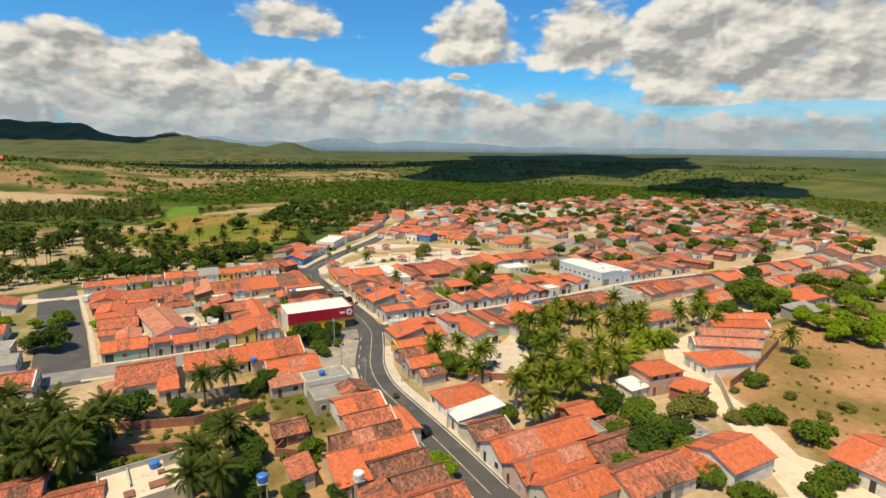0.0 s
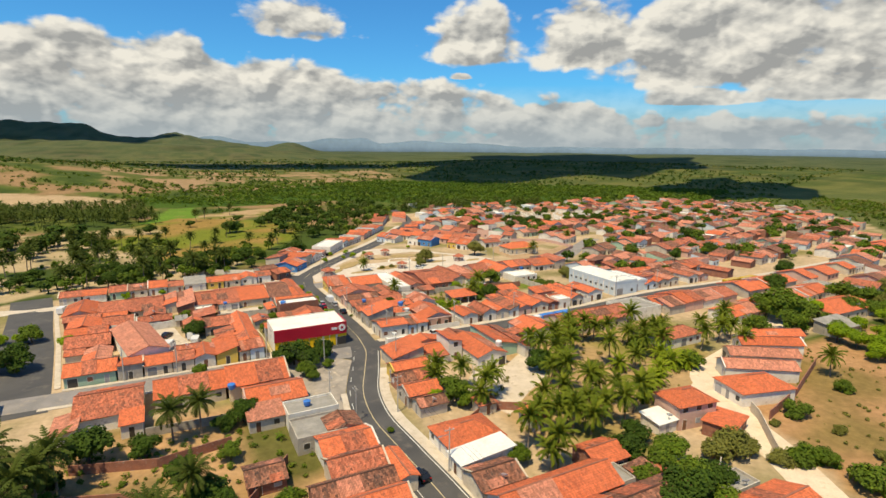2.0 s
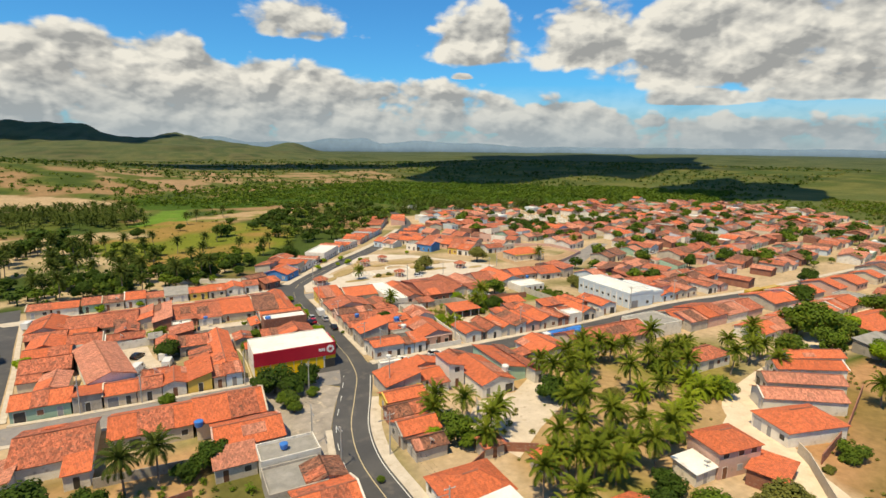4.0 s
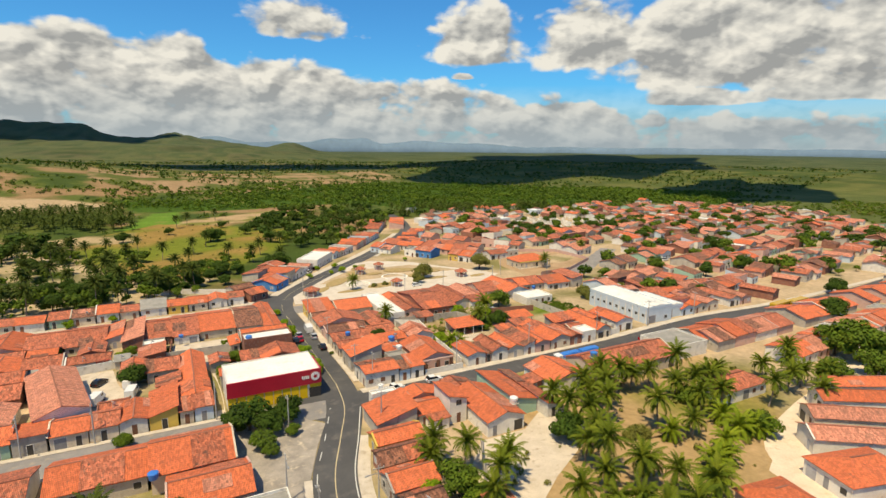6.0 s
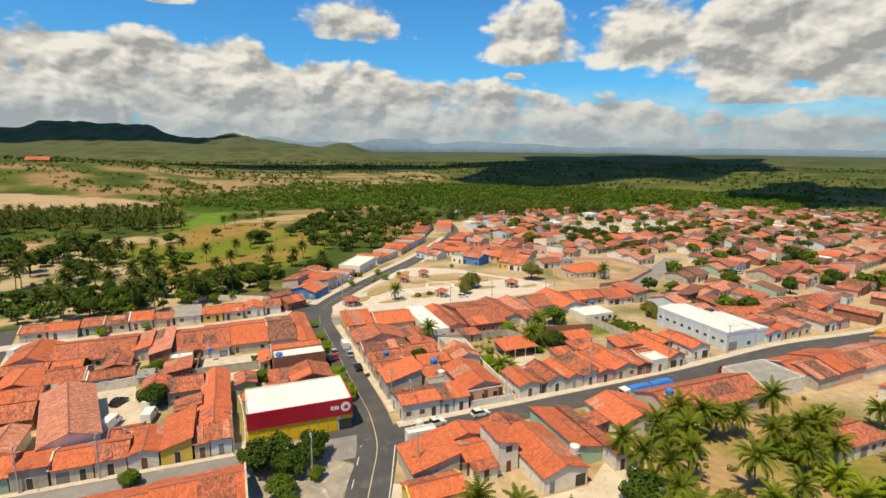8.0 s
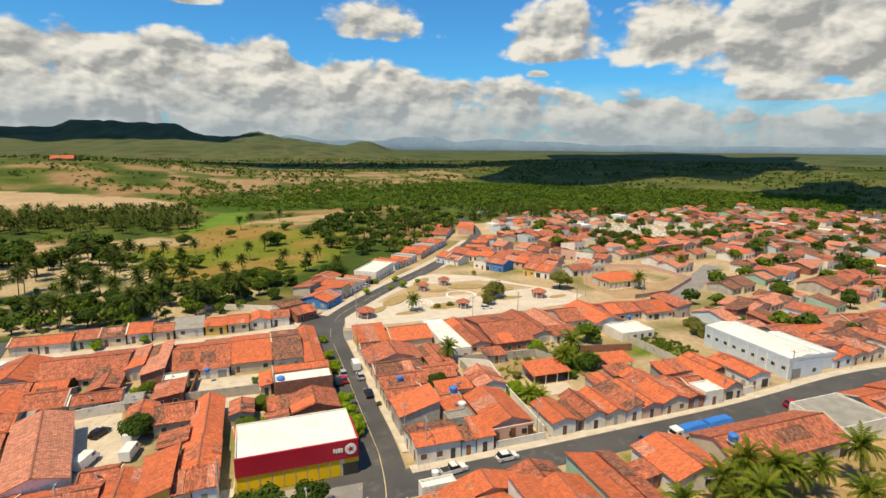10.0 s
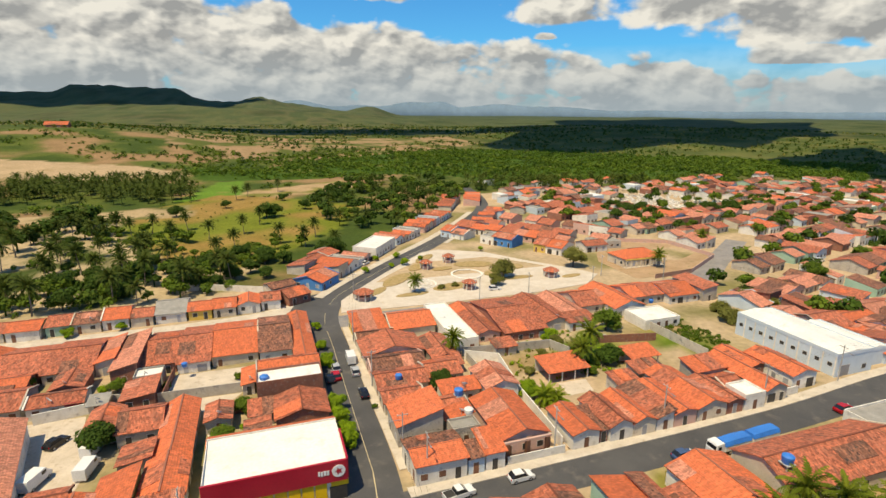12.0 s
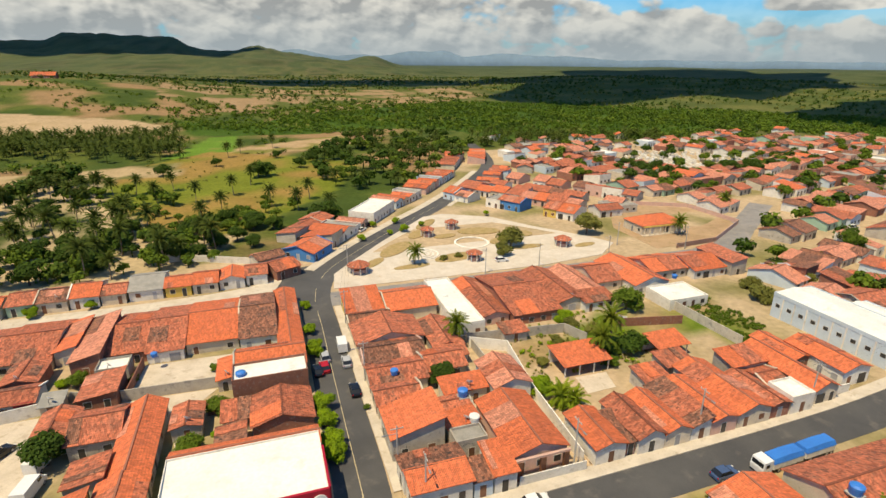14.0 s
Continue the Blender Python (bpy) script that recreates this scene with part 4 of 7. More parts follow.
def row(x, y, ang, n, width, depth, ridge="y", seed=1, roofs="nnmmp", walls="wcgpb", h=2.9, gap=0.0, detail=0, front="s"):
    """A street row of small houses from a corner, running in a direction, each a little different."""
    rng = random.Random(seed)
    a = radians(ang)
    s = 0.0
    for i in range(n):
        w = width * rng.uniform(0.75, 1.3)
        d = depth * rng.uniform(0.8, 1.2)
        lx, ly = s + w / 2, d / 2
        cx, cy = x + lx * math.cos(a) - ly * math.sin(a), y + lx * math.sin(a) + ly * math.cos(a)
        r = ridge if rng.random() < 0.8 else rng.choice("xySNF")
        if rng.random() < 0.93:
            house(cx - w / 2, cy - d / 2, cx + w / 2, cy + d / 2, r, rng.choice(roofs) if r != "F" else "g", rng.choice(walls), h * rng.uniform(0.9, 1.2), front, None, ang, detail)
        s += w + gap * rng.random()

# ---- plants ----
def frond_vf(length, start, bend, yaw, base, v, f, width, seg, rng):
    """One palm frond: a midrib that bends over, with narrow leaflets folded down on both sides and gaps between them."""
    r, z = 0.0, 0.0
    c, s = math.cos(yaw), math.sin(yaw)
    dl = length / seg

    def put(x, y, zz):
        v.append((base[0] + x * c - y * s, base[1] + x * s + y * c, base[2] + zz))
        return len(v) - 1

    rib = put(0, 0, 0)
    for i in range(seg):
        t = (i + 0.5) / seg
        a = start - bend * t * t
        dr, dz = math.cos(a) * dl, math.sin(a) * dl
        w = width * (0.5 + 1.9 * t) * (1.06 - t) * 1.15
        tip = put(r + dr, 0, z + dz)
        for sidev in (1, -1):
            k = rng.uniform(0.75, 1.2)
            lag, drop = 1.0 * w * k, 0.7 * w * k
            p = put(r + dr * 0.75 + lag * math.cos(a), sidev * w * k, z + dz * 0.75 + lag * math.sin(a) - drop)
            q = put(r + dr * 0.3 + lag * math.cos(a), sidev * w * k * 0.95, z + dz * 0.3 + lag * math.sin(a) - drop)
            f.append((rib, tip, p, q))
        rib = tip
        r, z = r + dr, z + dz


def palm_vf(rng, tall, n=17, seg=6, v=None, f=None, at=(0, 0, 0), size=1.0):
    v, f = ([], []) if v is None else (v, f)
    for i in range(n):
        age = i / n
        frond_vf(rng.uniform(3.2, 4.1) * size, radians(78 - 118 * age + rng.uniform(-8, 8)), radians(62 + 30 * age), i * 2.399 + rng.uniform(-.25, .25), (at[0], at[1], at[2] + tall), v, f, 0.56 * size, seg, rng)
    return v, f


def trunk_vf(tall, r0, r1, lean, n=7, seg=5):
    v, f = [], []
    for k in range(seg + 1):
        t = k / seg
        r = r0 + (r1 - r0) * t + (0.12 * r0 if k == 0 else 0)
        for i in range(n):
            a = 2 * math.pi * i / n
            v.append((lean * (1 - t) * (1 - t) * -1 + lean * 0 + r * math.cos(a), r * math.sin(a), -0.3 + (tall + 0.4) * t))
    for k in range(seg):
        for i in range(n):
            j = (i + 1) % n
            f.append((k * n + i, k * n + j, (k + 1) * n + j, (k + 1) * n + i))
    return v, f


def crown_vf(rng, blobs, n, leaf, v=None, f=None):
    """A crown of many small leaf clumps spread through and over some uneven lobes."""
    v, f = ([], []) if v is None else (v, f)
    vol = [b[3] ** 2 for b in blobs]
    for _ in range(n):
        bx, by, bz, br, bh = rng.choices(blobs, vol)[0]
        th, u = rng.uniform(0, 2 * math.pi), rng.uniform(-0.75, 1)
        q = math.sqrt(max(0, 1 - u * u))
        rr = br * (rng.random() ** 0.28) * rng.uniform(0.85, 1.12)
        p = Vector((bx + rr * q * math.cos(th), by + rr * q * math.sin(th), bz + rr * u * bh))
        nrm = Vector((q * math.cos(th) + rng.uniform(-.7, .7), q * math.sin(th) + rng.uniform(-.7, .7), u + 0.5 + rng.uniform(-.6, .6)))
        if nrm.length < 0.05:
            continue
        nrm.normalize()
        t1 = nrm.orthogonal().normalized()
        t1.rotate(Matrix.Rotation(rng.uniform(0, 6.28), 3, nrm))
        t2 = nrm.cross(t1)
        s = leaf * rng.uniform(0.6, 1.4)
        b = len(v)
        for a, c, l in ((-1, -0.5, 0), (0.2, -0.9, 0.15), (1, 0.1, -0.1), (0.3, 0.85, 0.12), (-0.7, 0.7, -0.1)):
            v.append(tuple(p + t1 * (a * s) + t2 * (c * s) + nrm * (l * s)))
        f.append((b, b + 1, b + 2, b + 3, b + 4))
    return v, f


PALMS, TREES = [], {}


def make_palm_kinds():
    for i, (tall, kind) in enumerate(((5.6, "palm"), (6.8, "palm"), (4.6, "palm"), (6.4, "palmdark"), (7.6, "palmdark"), (2.2, "palmlime"))):
        rng = random.Random(40 + i)
        v, f = palm_vf(rng, tall, 34, 10)
        a = bpy.data.meshes.new("crown")
        a.from_pydata(v, [], f)
        a.materials.append(LEAF[kind])
        v, f = trunk_vf(tall, 0.19, 0.12, rng.uniform(-0.7, 0.7))
        b = bpy.data.meshes.new("trunk")
        b.from_pydata(v, [], f)
        b.materials.append(BARK)
        PALMS.append((a, b))


def make_tree_kinds():
    for key, leaf in (("dark", "dark"), ("mid", "mid"), ("lime", "lime"), ("olive", "olive")):
        TREES[key] = []
        for i in range(3):
            rng = random.Random(70 + i + len(key))
            # a crown of unit radius about 1, centred at height 1.25
            blobs = [(0, 0, 0.95, 0.66, 0.9)]
            for k in range(7):
                a = k * 0.9 + rng.uniform(-.3, .3)
                q = rng.uniform(0.4, 0.68)
                blobs.append((q * math.cos(a), q * math.sin(a), 0.72 + rng.uniform(-.2, .5), rng.uniform(0.30, 0.48), 0.9))
            v, f = crown_vf(rng, blobs, 2600, 0.056)
            m1 = bpy.data.meshes.new("crown")
            m1.from_pydata(v, [], f)
            m1.materials.append(LEAF[leaf])
            v, f = trunk_vf(0.9, 0.075, 0.04, 0.05, 7, 3)
            for k in range(4):
                a = k * 1.6 + rng.uniform(-.3, .3)
                b = len(v)
                e = (0.5 * math.cos(a), 0.5 * math.sin(a), 0.95)
                for p, r in (((0, 0, 0.35), 0.04), (e, 0.015)):
                    for i2 in range(4):
                        v.append((p[0] + r * math.cos(i2 * 1.571), p[1] + r * math.sin(i2 * 1.571), p[2]))
                for i2 in range(4):
                    j2 = (i2 + 1) % 4
                    f.append((b + i2, b + j2, b + 4 + j2, b + 4 + i2))
            m2 = bpy.data.meshes.new("trunk")
            m2.from_pydata(v, [], f)
            m2.materials.append(BARK2)
            TREES[key].append((m1, m2))


make_palm_kinds()
make_tree_kinds()
PLANT = {"k": 0}


def palm(x, y, kind=None, size=1.0):
    PLANT["k"] += 1
    rng = random.Random(PLANT["k"] * 13)
    i = rng.randrange(3) if kind is None else kind
    ob = empty("coconut_palm", pose(x, y, gz(x, y), rng.uniform(-4, 4), rng.uniform(-4, 4), rng.uniform(0, 360)), "coconut palm with arching green fronds on a slim trunk", "palm tree", "coconut palms")
    ob.scale = (size,) * 3
    for name, me in zip(("crown", "trunk"), PALMS[i]):
        new(name, me).parent = ob
    return ob


TREEWORD = {"dark": "dark green leafy shade tree with dense crown", "mid": "green broadleaf tree with uneven crown", "lime": "bright lime-green clipped street tree", "olive": "dusty olive-green dry-land tree"}


def tree(x, y, r, kind="mid", tall=None, low=False):
    """A broadleaf tree with crown radius r; low ones are shrubs with foliage to the ground."""
    PLANT["k"] += 1
    rng = random.Random(PLANT["k"] * 17)
    s = (tall / 1.8) if tall else r * 0.95
    z = gz(x, y) - (0.38 * s if low else 0)
    ob = empty("shrub" if low else "tree", pose(x, y, z, 0, 0, rng.uniform(0, 360)), "green shrub with dense low foliage" if low else TREEWORD[kind], "shrub" if low else "tree")
    ob.scale = (r, r, s)
    for name, me in zip(("crown", "trunk"), TREES[kind][rng.randrange(3)]):
        new(name, me).parent = ob
    return ob


def thicket(name, spots, leaf, mat, label, per=26):
    """Many low bushes as one growth."""
    rng = random.Random(len(spots))
    v, f = [], []
    for x, y, r in spots:
        z = height(x, y)
        blobs = [(x, y, z + 0.45 * r, 0.62 * r, 0.85), (x + rng.uniform(-.5, .5) * r, y + rng.uniform(-.5, .5) * r, z + 0.5 * r, 0.5 * r, 0.8)]
        crown_vf(rng, blobs, per, leaf * r, v, f)
    ob = mesh_ob(name, v, f, mat)
    return tagged(ob, label, "bushes", kind="stuff")


def far_palms(name, spots, mat, label, size=1.0):
    rng = random.Random(len(spots) + 5)
    v, f = [], []
    for x, y in spots:
        z = height(x, y)
        tall = rng.uniform(3.5, 6.5) * size
        palm_vf(rng, tall, 18, 4, v, f, (x, y, z), size)
        b = len(v)
        for k, r in ((0, 0.16), (tall, 0.11)):
            for i in range(4):
                v.append((x + r * math.cos(i * 1.571), y + r * math.sin(i * 1.571), z - 0.2 + k))
        for i in range(4):
            j = (i + 1) % 4
            f.append((b + i, b + j, b + 4 + j, b + 4 + i))
    ob = mesh_ob(name, v, f, mat)
    return tagged(ob, label, "palm grove", kind="stuff")


# ---- small things ----
def dish(x, y, z, turn):
    """A small satellite dish on a bracket."""
    ob = empty("satellite_dish", pose(x, y, z, 0, 0, turn), "white satellite dish on a bent bracket", "satellite dish", "roof dishes")
    v, f = [], []
    n = 12
    for r, d in ((0.04, 0.0), (0.35, 0.06), (0.6, 0.2)):
        for i in range(n):
            t = 2 * math.pi * i / n
            v.append((0.25 + d * 0.8 - r * math.sin(t) * 0.6, r * math.cos(t), 0.7 + d * 0.6 + r * math.sin(t) * 0.8))
    for k in range(2):
        for i in range(n):
            j = (i + 1) % n
            f.append((k * n + i, k * n + j, (k + 1) * n + j, (k + 1) * n + i))
    f.append(tuple(range(n)))
    mesh_ob("bowl", v, f, WHITE, ob)
    box("bracket", -.04, -.04, -.3, .04, .04, .7, STEEL, ob)
    box("arm", 0, -.03, .62, .3, .03, .7, STEEL, ob)



def water_tank(x, y, z, r=0.75, col="blue"):
    ob = empty("water_tank", pose(x, y, z), f"{col} plastic water tank with a lid", "water tank", "roof tanks")
    mt = BLUE if col == "blue" else WHITE
    lathe("body", ((r * 0.82, 0), (r, 0.9 * r), (r * 0.98, 1.2 * r), (r * 0.9, 1.25 * r)), 14, mt, ob)
    lathe("lid", ((r * 1.03, 1.25 * r), (r * 0.95, 1.34 * r), (r * 0.4, 1.5 * r)), 14, mt, ob)
    return ob


def tank_tower(x, y, z, col="blue"):
    ob = empty("water_tower", pose(x, y, gz(x, y)), f"{col} water tank on a concrete stand", "water tank")
    for a, b in ((-.5, -.5), (.5, -.5), (.5, .5), (-.5, .5)):
        box("leg", a - .12, b - .12, -.3, a + .12, b + .12, z, CONCRETE, ob)
    box("deck", -.8, -.8, z, .8, .8, z + .15, CONCRETE, ob)
    lathe("tank", ((.7, z + .15), (.85, z + 1.0), (.85, z + 1.3), (.5, z + 1.5)), 14, BLUE if col == "blue" else WHITE, ob)


def wall_run(pts, h=2.0, mat="g", label="grey rendered garden wall"):
    """A free-standing garden wall along a line, in straight panels with a coping."""
    v, f = [], []
    for (ax, ay), (bx, by) in zip(pts, pts[1:]):
        L = math.hypot(bx - ax, by - ay)
        nx, ny = -(by - ay) / L * 0.09, (bx - ax) / L * 0.09
        k = max(1, int(L / 6))
        for i in range(k):
            p = (ax + (bx - ax) * i / k, ay + (by - ay) * i / k)
            q = (ax + (bx - ax) * (i + 1) / k, ay + (by - ay) * (i + 1) / k)
            z0, z1 = gz(*p), gz(*q)
            b = len(v)
            for (x, y), z in ((p, z0), (q, z1)):
                v += [(x + nx, y + ny, z - .3), (x - nx, y - ny, z - .3), (x - nx, y - ny, z + h), (x + nx, y + ny, z + h)]
            f += [(b, b + 4, b + 7, b + 3), (b + 1, b + 2, b + 6, b + 5), (b + 3, b + 7, b + 6, b + 2), (b, b + 3, b + 2, b + 1), (b + 4, b + 5, b + 6, b + 7)]
    ob = mesh_ob("garden_wall", v, f, WALL[mat])
    return tagged(ob, label, "wall")


def pole(x, y, h=8.0, arm=0.0):
    ob = empty("utility_pole", pose(x, y, gz(x, y), 0, 0, arm), "grey concrete utility pole with a crossarm", "utility pole", "street poles")
    lathe("post", ((0.15, -.4), (0.09, h)), 8, CONCRETE, ob)
    box("crossarm", -.9, -.05, h - .5, .9, .05, h - .38, CONCRETE, ob)
    for k in (-.8, 0, .8):
        lathe("insulator", ((.05, h - .38), (.03, h - .22)), 6, WHITE, ob, at=(k, 0, 0))
    v, f = box_vf(0, -.04, h - 1.3, .06, .04, h - 1.2)
    lamp = mesh_ob("lamp_arm", *box_vf(0.05, -.03, h - 1.25, 1.7, .03, h - 1.18), STEEL, ob)
    box("lamp_head", 1.5, -.12, h - 1.3, 2.1, .12, h - 1.18, STEEL, lamp)
    return ob


def wires(pts, h=7.7):
    """Three sagging wires from pole to pole."""
    for off in (-.8, 0, .8):
        v, f = [], []
        for (ax, ay), (bx, by) in zip(pts, pts[1:]):
            L = math.hypot(bx - ax, by - ay)
            nx, ny = -(by - ay) / L * off, (bx - ax) / L * off
            n = 8
            for i in range(n):
                b = len(v)
                for t in (i / n, (i + 1) / n):
                    sag = -0.6 * 4 * t * (1 - t)
                    x, y = ax + (bx - ax) * t + nx, ay + (by - ay) * t + ny
                    z = gz(x, y) + h + sag
                    v += [(x, y, z + .012), (x + .012, y, z - .008), (x - .012, y, z - .008)]
                f += [(b, b + 1, b + 4, b + 3), (b + 1, b + 2, b + 5, b + 4), (b + 2, b, b + 3, b + 5)]
        tagged(mesh_ob("overhead_wire", v, f, RUBBER), "thin black overhead wire between poles", "wire", "street wires")


def prism(name, outline, half, mat, parent, label="", taper=0.0, z_top=None):
    """A side outline (along, up) drawn out to both sides; above half its height it narrows."""
    zs = [p[1] for p in outline]
    mid = (min(zs) + max(zs)) / 2
    n = len(outline)
    v = []
    for s in (-1, 1):
        for x, z in outline:
            v.append((x, s * (half - (taper if z > mid else 0)), z))
    f = [tuple(range(n)), tuple(range(2 * n - 1, n - 1, -1))] + [(i, i + n, (i + 1) % n + n, (i + 1) % n) for i in range(n)]
    return mesh_ob(name, v, [q[::-1] for q in f], mat, parent, label)


def wheels(ob, xs, half, r=0.31, wd=0.2):
    for x in xs:
        for s in (-1, 1):
            n = 14
            v, f = [], []
            y0, y1 = s * half, s * (half - wd)
            for y in (y0, y1):
                for i in range(n):
                    a = 2 * math.pi * i / n
                    v.append((x + r * math.cos(a), y, r + r * math.sin(a)))
            f = [tuple(range(n)), tuple(range(2 * n - 1, n - 1, -1))] + [(i, (i + 1) % n, (i + 1) % n + n, i + n) for i in range(n)]
            wh = mesh_ob("wheel", v, f, RUBBER, ob)
            v2 = []
            for i in range(8):
                a = 2 * math.pi * i / 8
                v2.append((x + r * .6 * math.cos(a), s * (half + .012), r + r * .6 * math.sin(a)))
            mesh_ob("rim", v2, [tuple(range(8)) if s > 0 else tuple(range(7, -1, -1))], STEEL, wh)


def car(x, y, heading, colour="white", kind="car"):
    """A parked car, pickup or van; heading in degrees from +x."""
    word = {"car": "small hatchback car", "pickup": "pickup truck", "van": "delivery van"}[kind]
    ob = empty({"car": "car", "pickup": "pickup_truck", "van": "van"}[kind], pose(x, y, gz(x, y) + 0.06, 0, 0, heading), f"{colour} {word} parked on the street", "car" if kind == "car" else kind, "parked vehicles")
    p = CARPAINT[colour]
    if kind == "car":
        prism("body", [(-1.95, .28), (1.95, .28), (2.0, .6), (1.75, .80), (0.95, .92), (-1.85, .95), (-2.0, .7)], .84, p, ob)
        prism("cabin", [(0.95, .92), (0.25, 1.42), (-1.35, 1.46), (-1.85, .95)], .78, GLASS, ob, "dark window glass", 0.12)
        prism("roof", [(0.22, 1.43), (-1.33, 1.47), (-1.30, 1.52), (0.15, 1.49)], .66, p, ob)
        half, xs = .86, (1.25, -1.25)
    elif kind == "pickup":
        prism("body", [(-2.4, .35), (2.3, .35), (2.35, .75), (2.1, .98), (1.1, 1.05), (-2.45, 1.05)], .86, p, ob)
        prism("cabin", [(1.1, 1.05), (0.5, 1.6), (-0.7, 1.62), (-0.85, 1.05)], .8, GLASS, ob, "dark window glass", 0.1)
        prism("roof", [(0.45, 1.61), (-0.68, 1.63), (-0.66, 1.69), (0.4, 1.67)], .7, p, ob)
        box("bed_liner", -2.35, -.74, 1.06, -0.9, .74, 1.08, DARK, ob)
        half, xs = .88, (1.45, -1.45)
    else:
        prism("body", [(-2.5, .4), (2.4, .4), (2.45, 1.0), (1.9, 1.2), (1.3, 2.1), (-2.5, 2.2)], .92, p, ob)
        prism("windscreen", [(1.95, 1.25), (1.42, 2.0), (1.36, 1.98), (1.85, 1.22)], .8, GLASS, ob)
        box("side_window", 0.4, -.94, 1.35, 1.3, .94, 1.85, GLASS, ob)
        half, xs = .93, (1.6, -1.55)
    wheels(ob, xs, half)
    s = 1 if kind != "car" else 0
    for q in (-1, 1):
        box("headlight", 1.9 + .35 * s, q * .6 - .16, .62 + .1 * s, 2.0 + .37 * s, q * .6 + .16, .78 + .1 * s, WHITE, ob)
        box("tail_light", -2.02 - .45 * s, q * .66 - .1, .7 + .1 * s, -1.93 - .45 * s, q * .66 + .1, .9 + .1 * s, CARPAINT["red"], ob)
    box("bumper", 1.96 + .36 * s, -.8, .3, 2.05 + .36 * s, .8, .5, RUBBER, ob)
    return ob


def truck(x, y, heading):
    ob = empty("truck", pose(x, y, gz(x, y) + 0.05, 0, 0, heading), "white cab truck with two blue tarpaulin load beds", "truck")
    ob.scale = (0.86, 0.86, 0.86)
    prism("cab", [(6.3, .5), (8.3, .5), (8.4, 1.4), (8.1, 2.75), (6.3, 2.85)], 1.2, CARPAINT["white"], ob)
    box("windscreen", 8.05, -1.05, 1.6, 8.33, 1.05, 2.45, GLASS, ob)
    for q in (-1, 1):
        box("side_window", 7.0, q * 1.2 - .02, 1.6, 7.8, q * 1.2 + .02, 2.3, GLASS, ob)
    box("chassis", -8.2, -.5, .55, 6.4, .5, .85, RUBBER, ob)
    for a, b in ((-8.2, -1.3), (-0.7, 6.0)):
        bed = box("load_bed", a, -1.25, .9, b, 1.25, 2.1, WALL["w"], ob, "pale side boards")
        prism("tarpaulin", [(a - .05, 2.0), (b + .05, 2.0), (b - .1, 2.75), ((a + b) / 2, 2.9), (a + .1, 2.75)], 1.3, BLUE, ob, "blue tarpaulin cover", .35)
    wheels(ob, (7.2, 4.6, 1.0, -2.6, -6.4, -7.5), 1.22, .5, .35)
    return ob


def bus(x, y, heading):
    ob = empty("bus", pose(x, y, gz(x, y) + 0.05, 0, 0, heading), "yellow school bus parked on the street", "bus", "parked buses")
    prism("body", [(-4.6, .45), (4.6, .45), (4.65, 1.2), (4.5, 2.8), (4.2, 2.95), (-4.5, 2.95), (-4.65, 2.6)], 1.2, CARPAINT["yellow"], ob)
    for q in (-1, 1):
        for i in range(7):
            box("window", -4.2 + i * 1.15, q * 1.2 - .02, 1.5, -3.2 + i * 1.15, q * 1.2 + .02, 2.3, GLASS, ob)
    box("windscreen", 4.5, -1.0, 1.5, 4.64, 1.0, 2.5, GLASS, ob)
    wheels(ob, (3.0, -3.0), 1.22, .48, .3)
    return ob


def kiosk(x, y, r=3.4, h=2.4):
    """An eight-sided open pavilion with a clay-tile roof."""
    ob = empty("kiosk", pose(x, y, gz(x, y) + 0.15), "round open pavilion with a faded red tile roof", "kiosk", "square pavilions")
    n = 8
    for i in range(n):
        a0, a1 = 2 * math.pi * i / n, 2 * math.pi * (i + 1) / n
        c = ((r * math.cos(a0), r * math.sin(a0), h), (r * math.cos(a1), r * math.sin(a1), h), (.05 * math.cos(a1), .05 * math.sin(a1), h + r * .42), (.05 * math.cos(a0), .05 * math.sin(a0), h + r * .42))
        a, b, u = slab(c, .12)
        mesh_ob("roof_panel", a, b, ROOF["m"], ob, uvs=u)
        px, py = r * .8 * math.cos(a0), r * .8 * math.sin(a0)
        box("post", px - .12, py - .12, -.2, px + .12, py + .12, h + .3, WALL["w"], ob)
    lathe("counter", ((r * .6, -.1), (r * .6, 1.1), (r * .66, 1.15)), 8, WALL["p"], ob)
    return ob

# ---- the town: east block, between the main road, the side street and the square ----
house(58, 149.4, 66, 152.8, "S", "n", "w", 3.9, "sw", 0.5)
house(57.8, 153.2, 66.2, 156.8, "N", "o", "w", 3.7, "w", 0.7)
house(66.3, 149.5, 68.9, 153, "S", "o", "l", 3.3, "s", 0.5)
house(69.2, 149.5, 72.4, 155, "S", "n", "w", 3.5, "s", 0.8)
house(57.8, 159.6, 65.6, 167, "W", "n", "g", 4.6, "sw", 2.0)
house(66.4, 156.8, 71.2, 160, "F", "g", "g", 3.3, "s")
house(66.6, 160.6, 71.4, 164.2, "W", "n", "c", 3.3, "s", 0.7)
house(66.2, 164.8, 72, 168.8, "x", "m", "g", 3.1, "s")
house(72.8, 151.8, 81.2, 165.2, "y", "n", "p", 3.8, "s", 1.4)
porch = empty("porch", pose(77, 150.9, 0), "brick-red porch pillars under a short beam", "porch")
for _x in (-3.6, 0.0, 3.6):
    box("pillar", _x - .35, -.3, -.2, _x + .35, .3, 3.1, BROWNDOOR, porch)
box("beam", -4.2, -.2, 3.1, 4.2, .2, 3.4, WALL["p"], porch)
house(77, 167.4, 83.6, 176, "y", "p", "w", 4.2, "sw", 1.3)
house(69, 169.4, 76.4, 173, "S", "n", "c", 3.3, "s", 0.7)
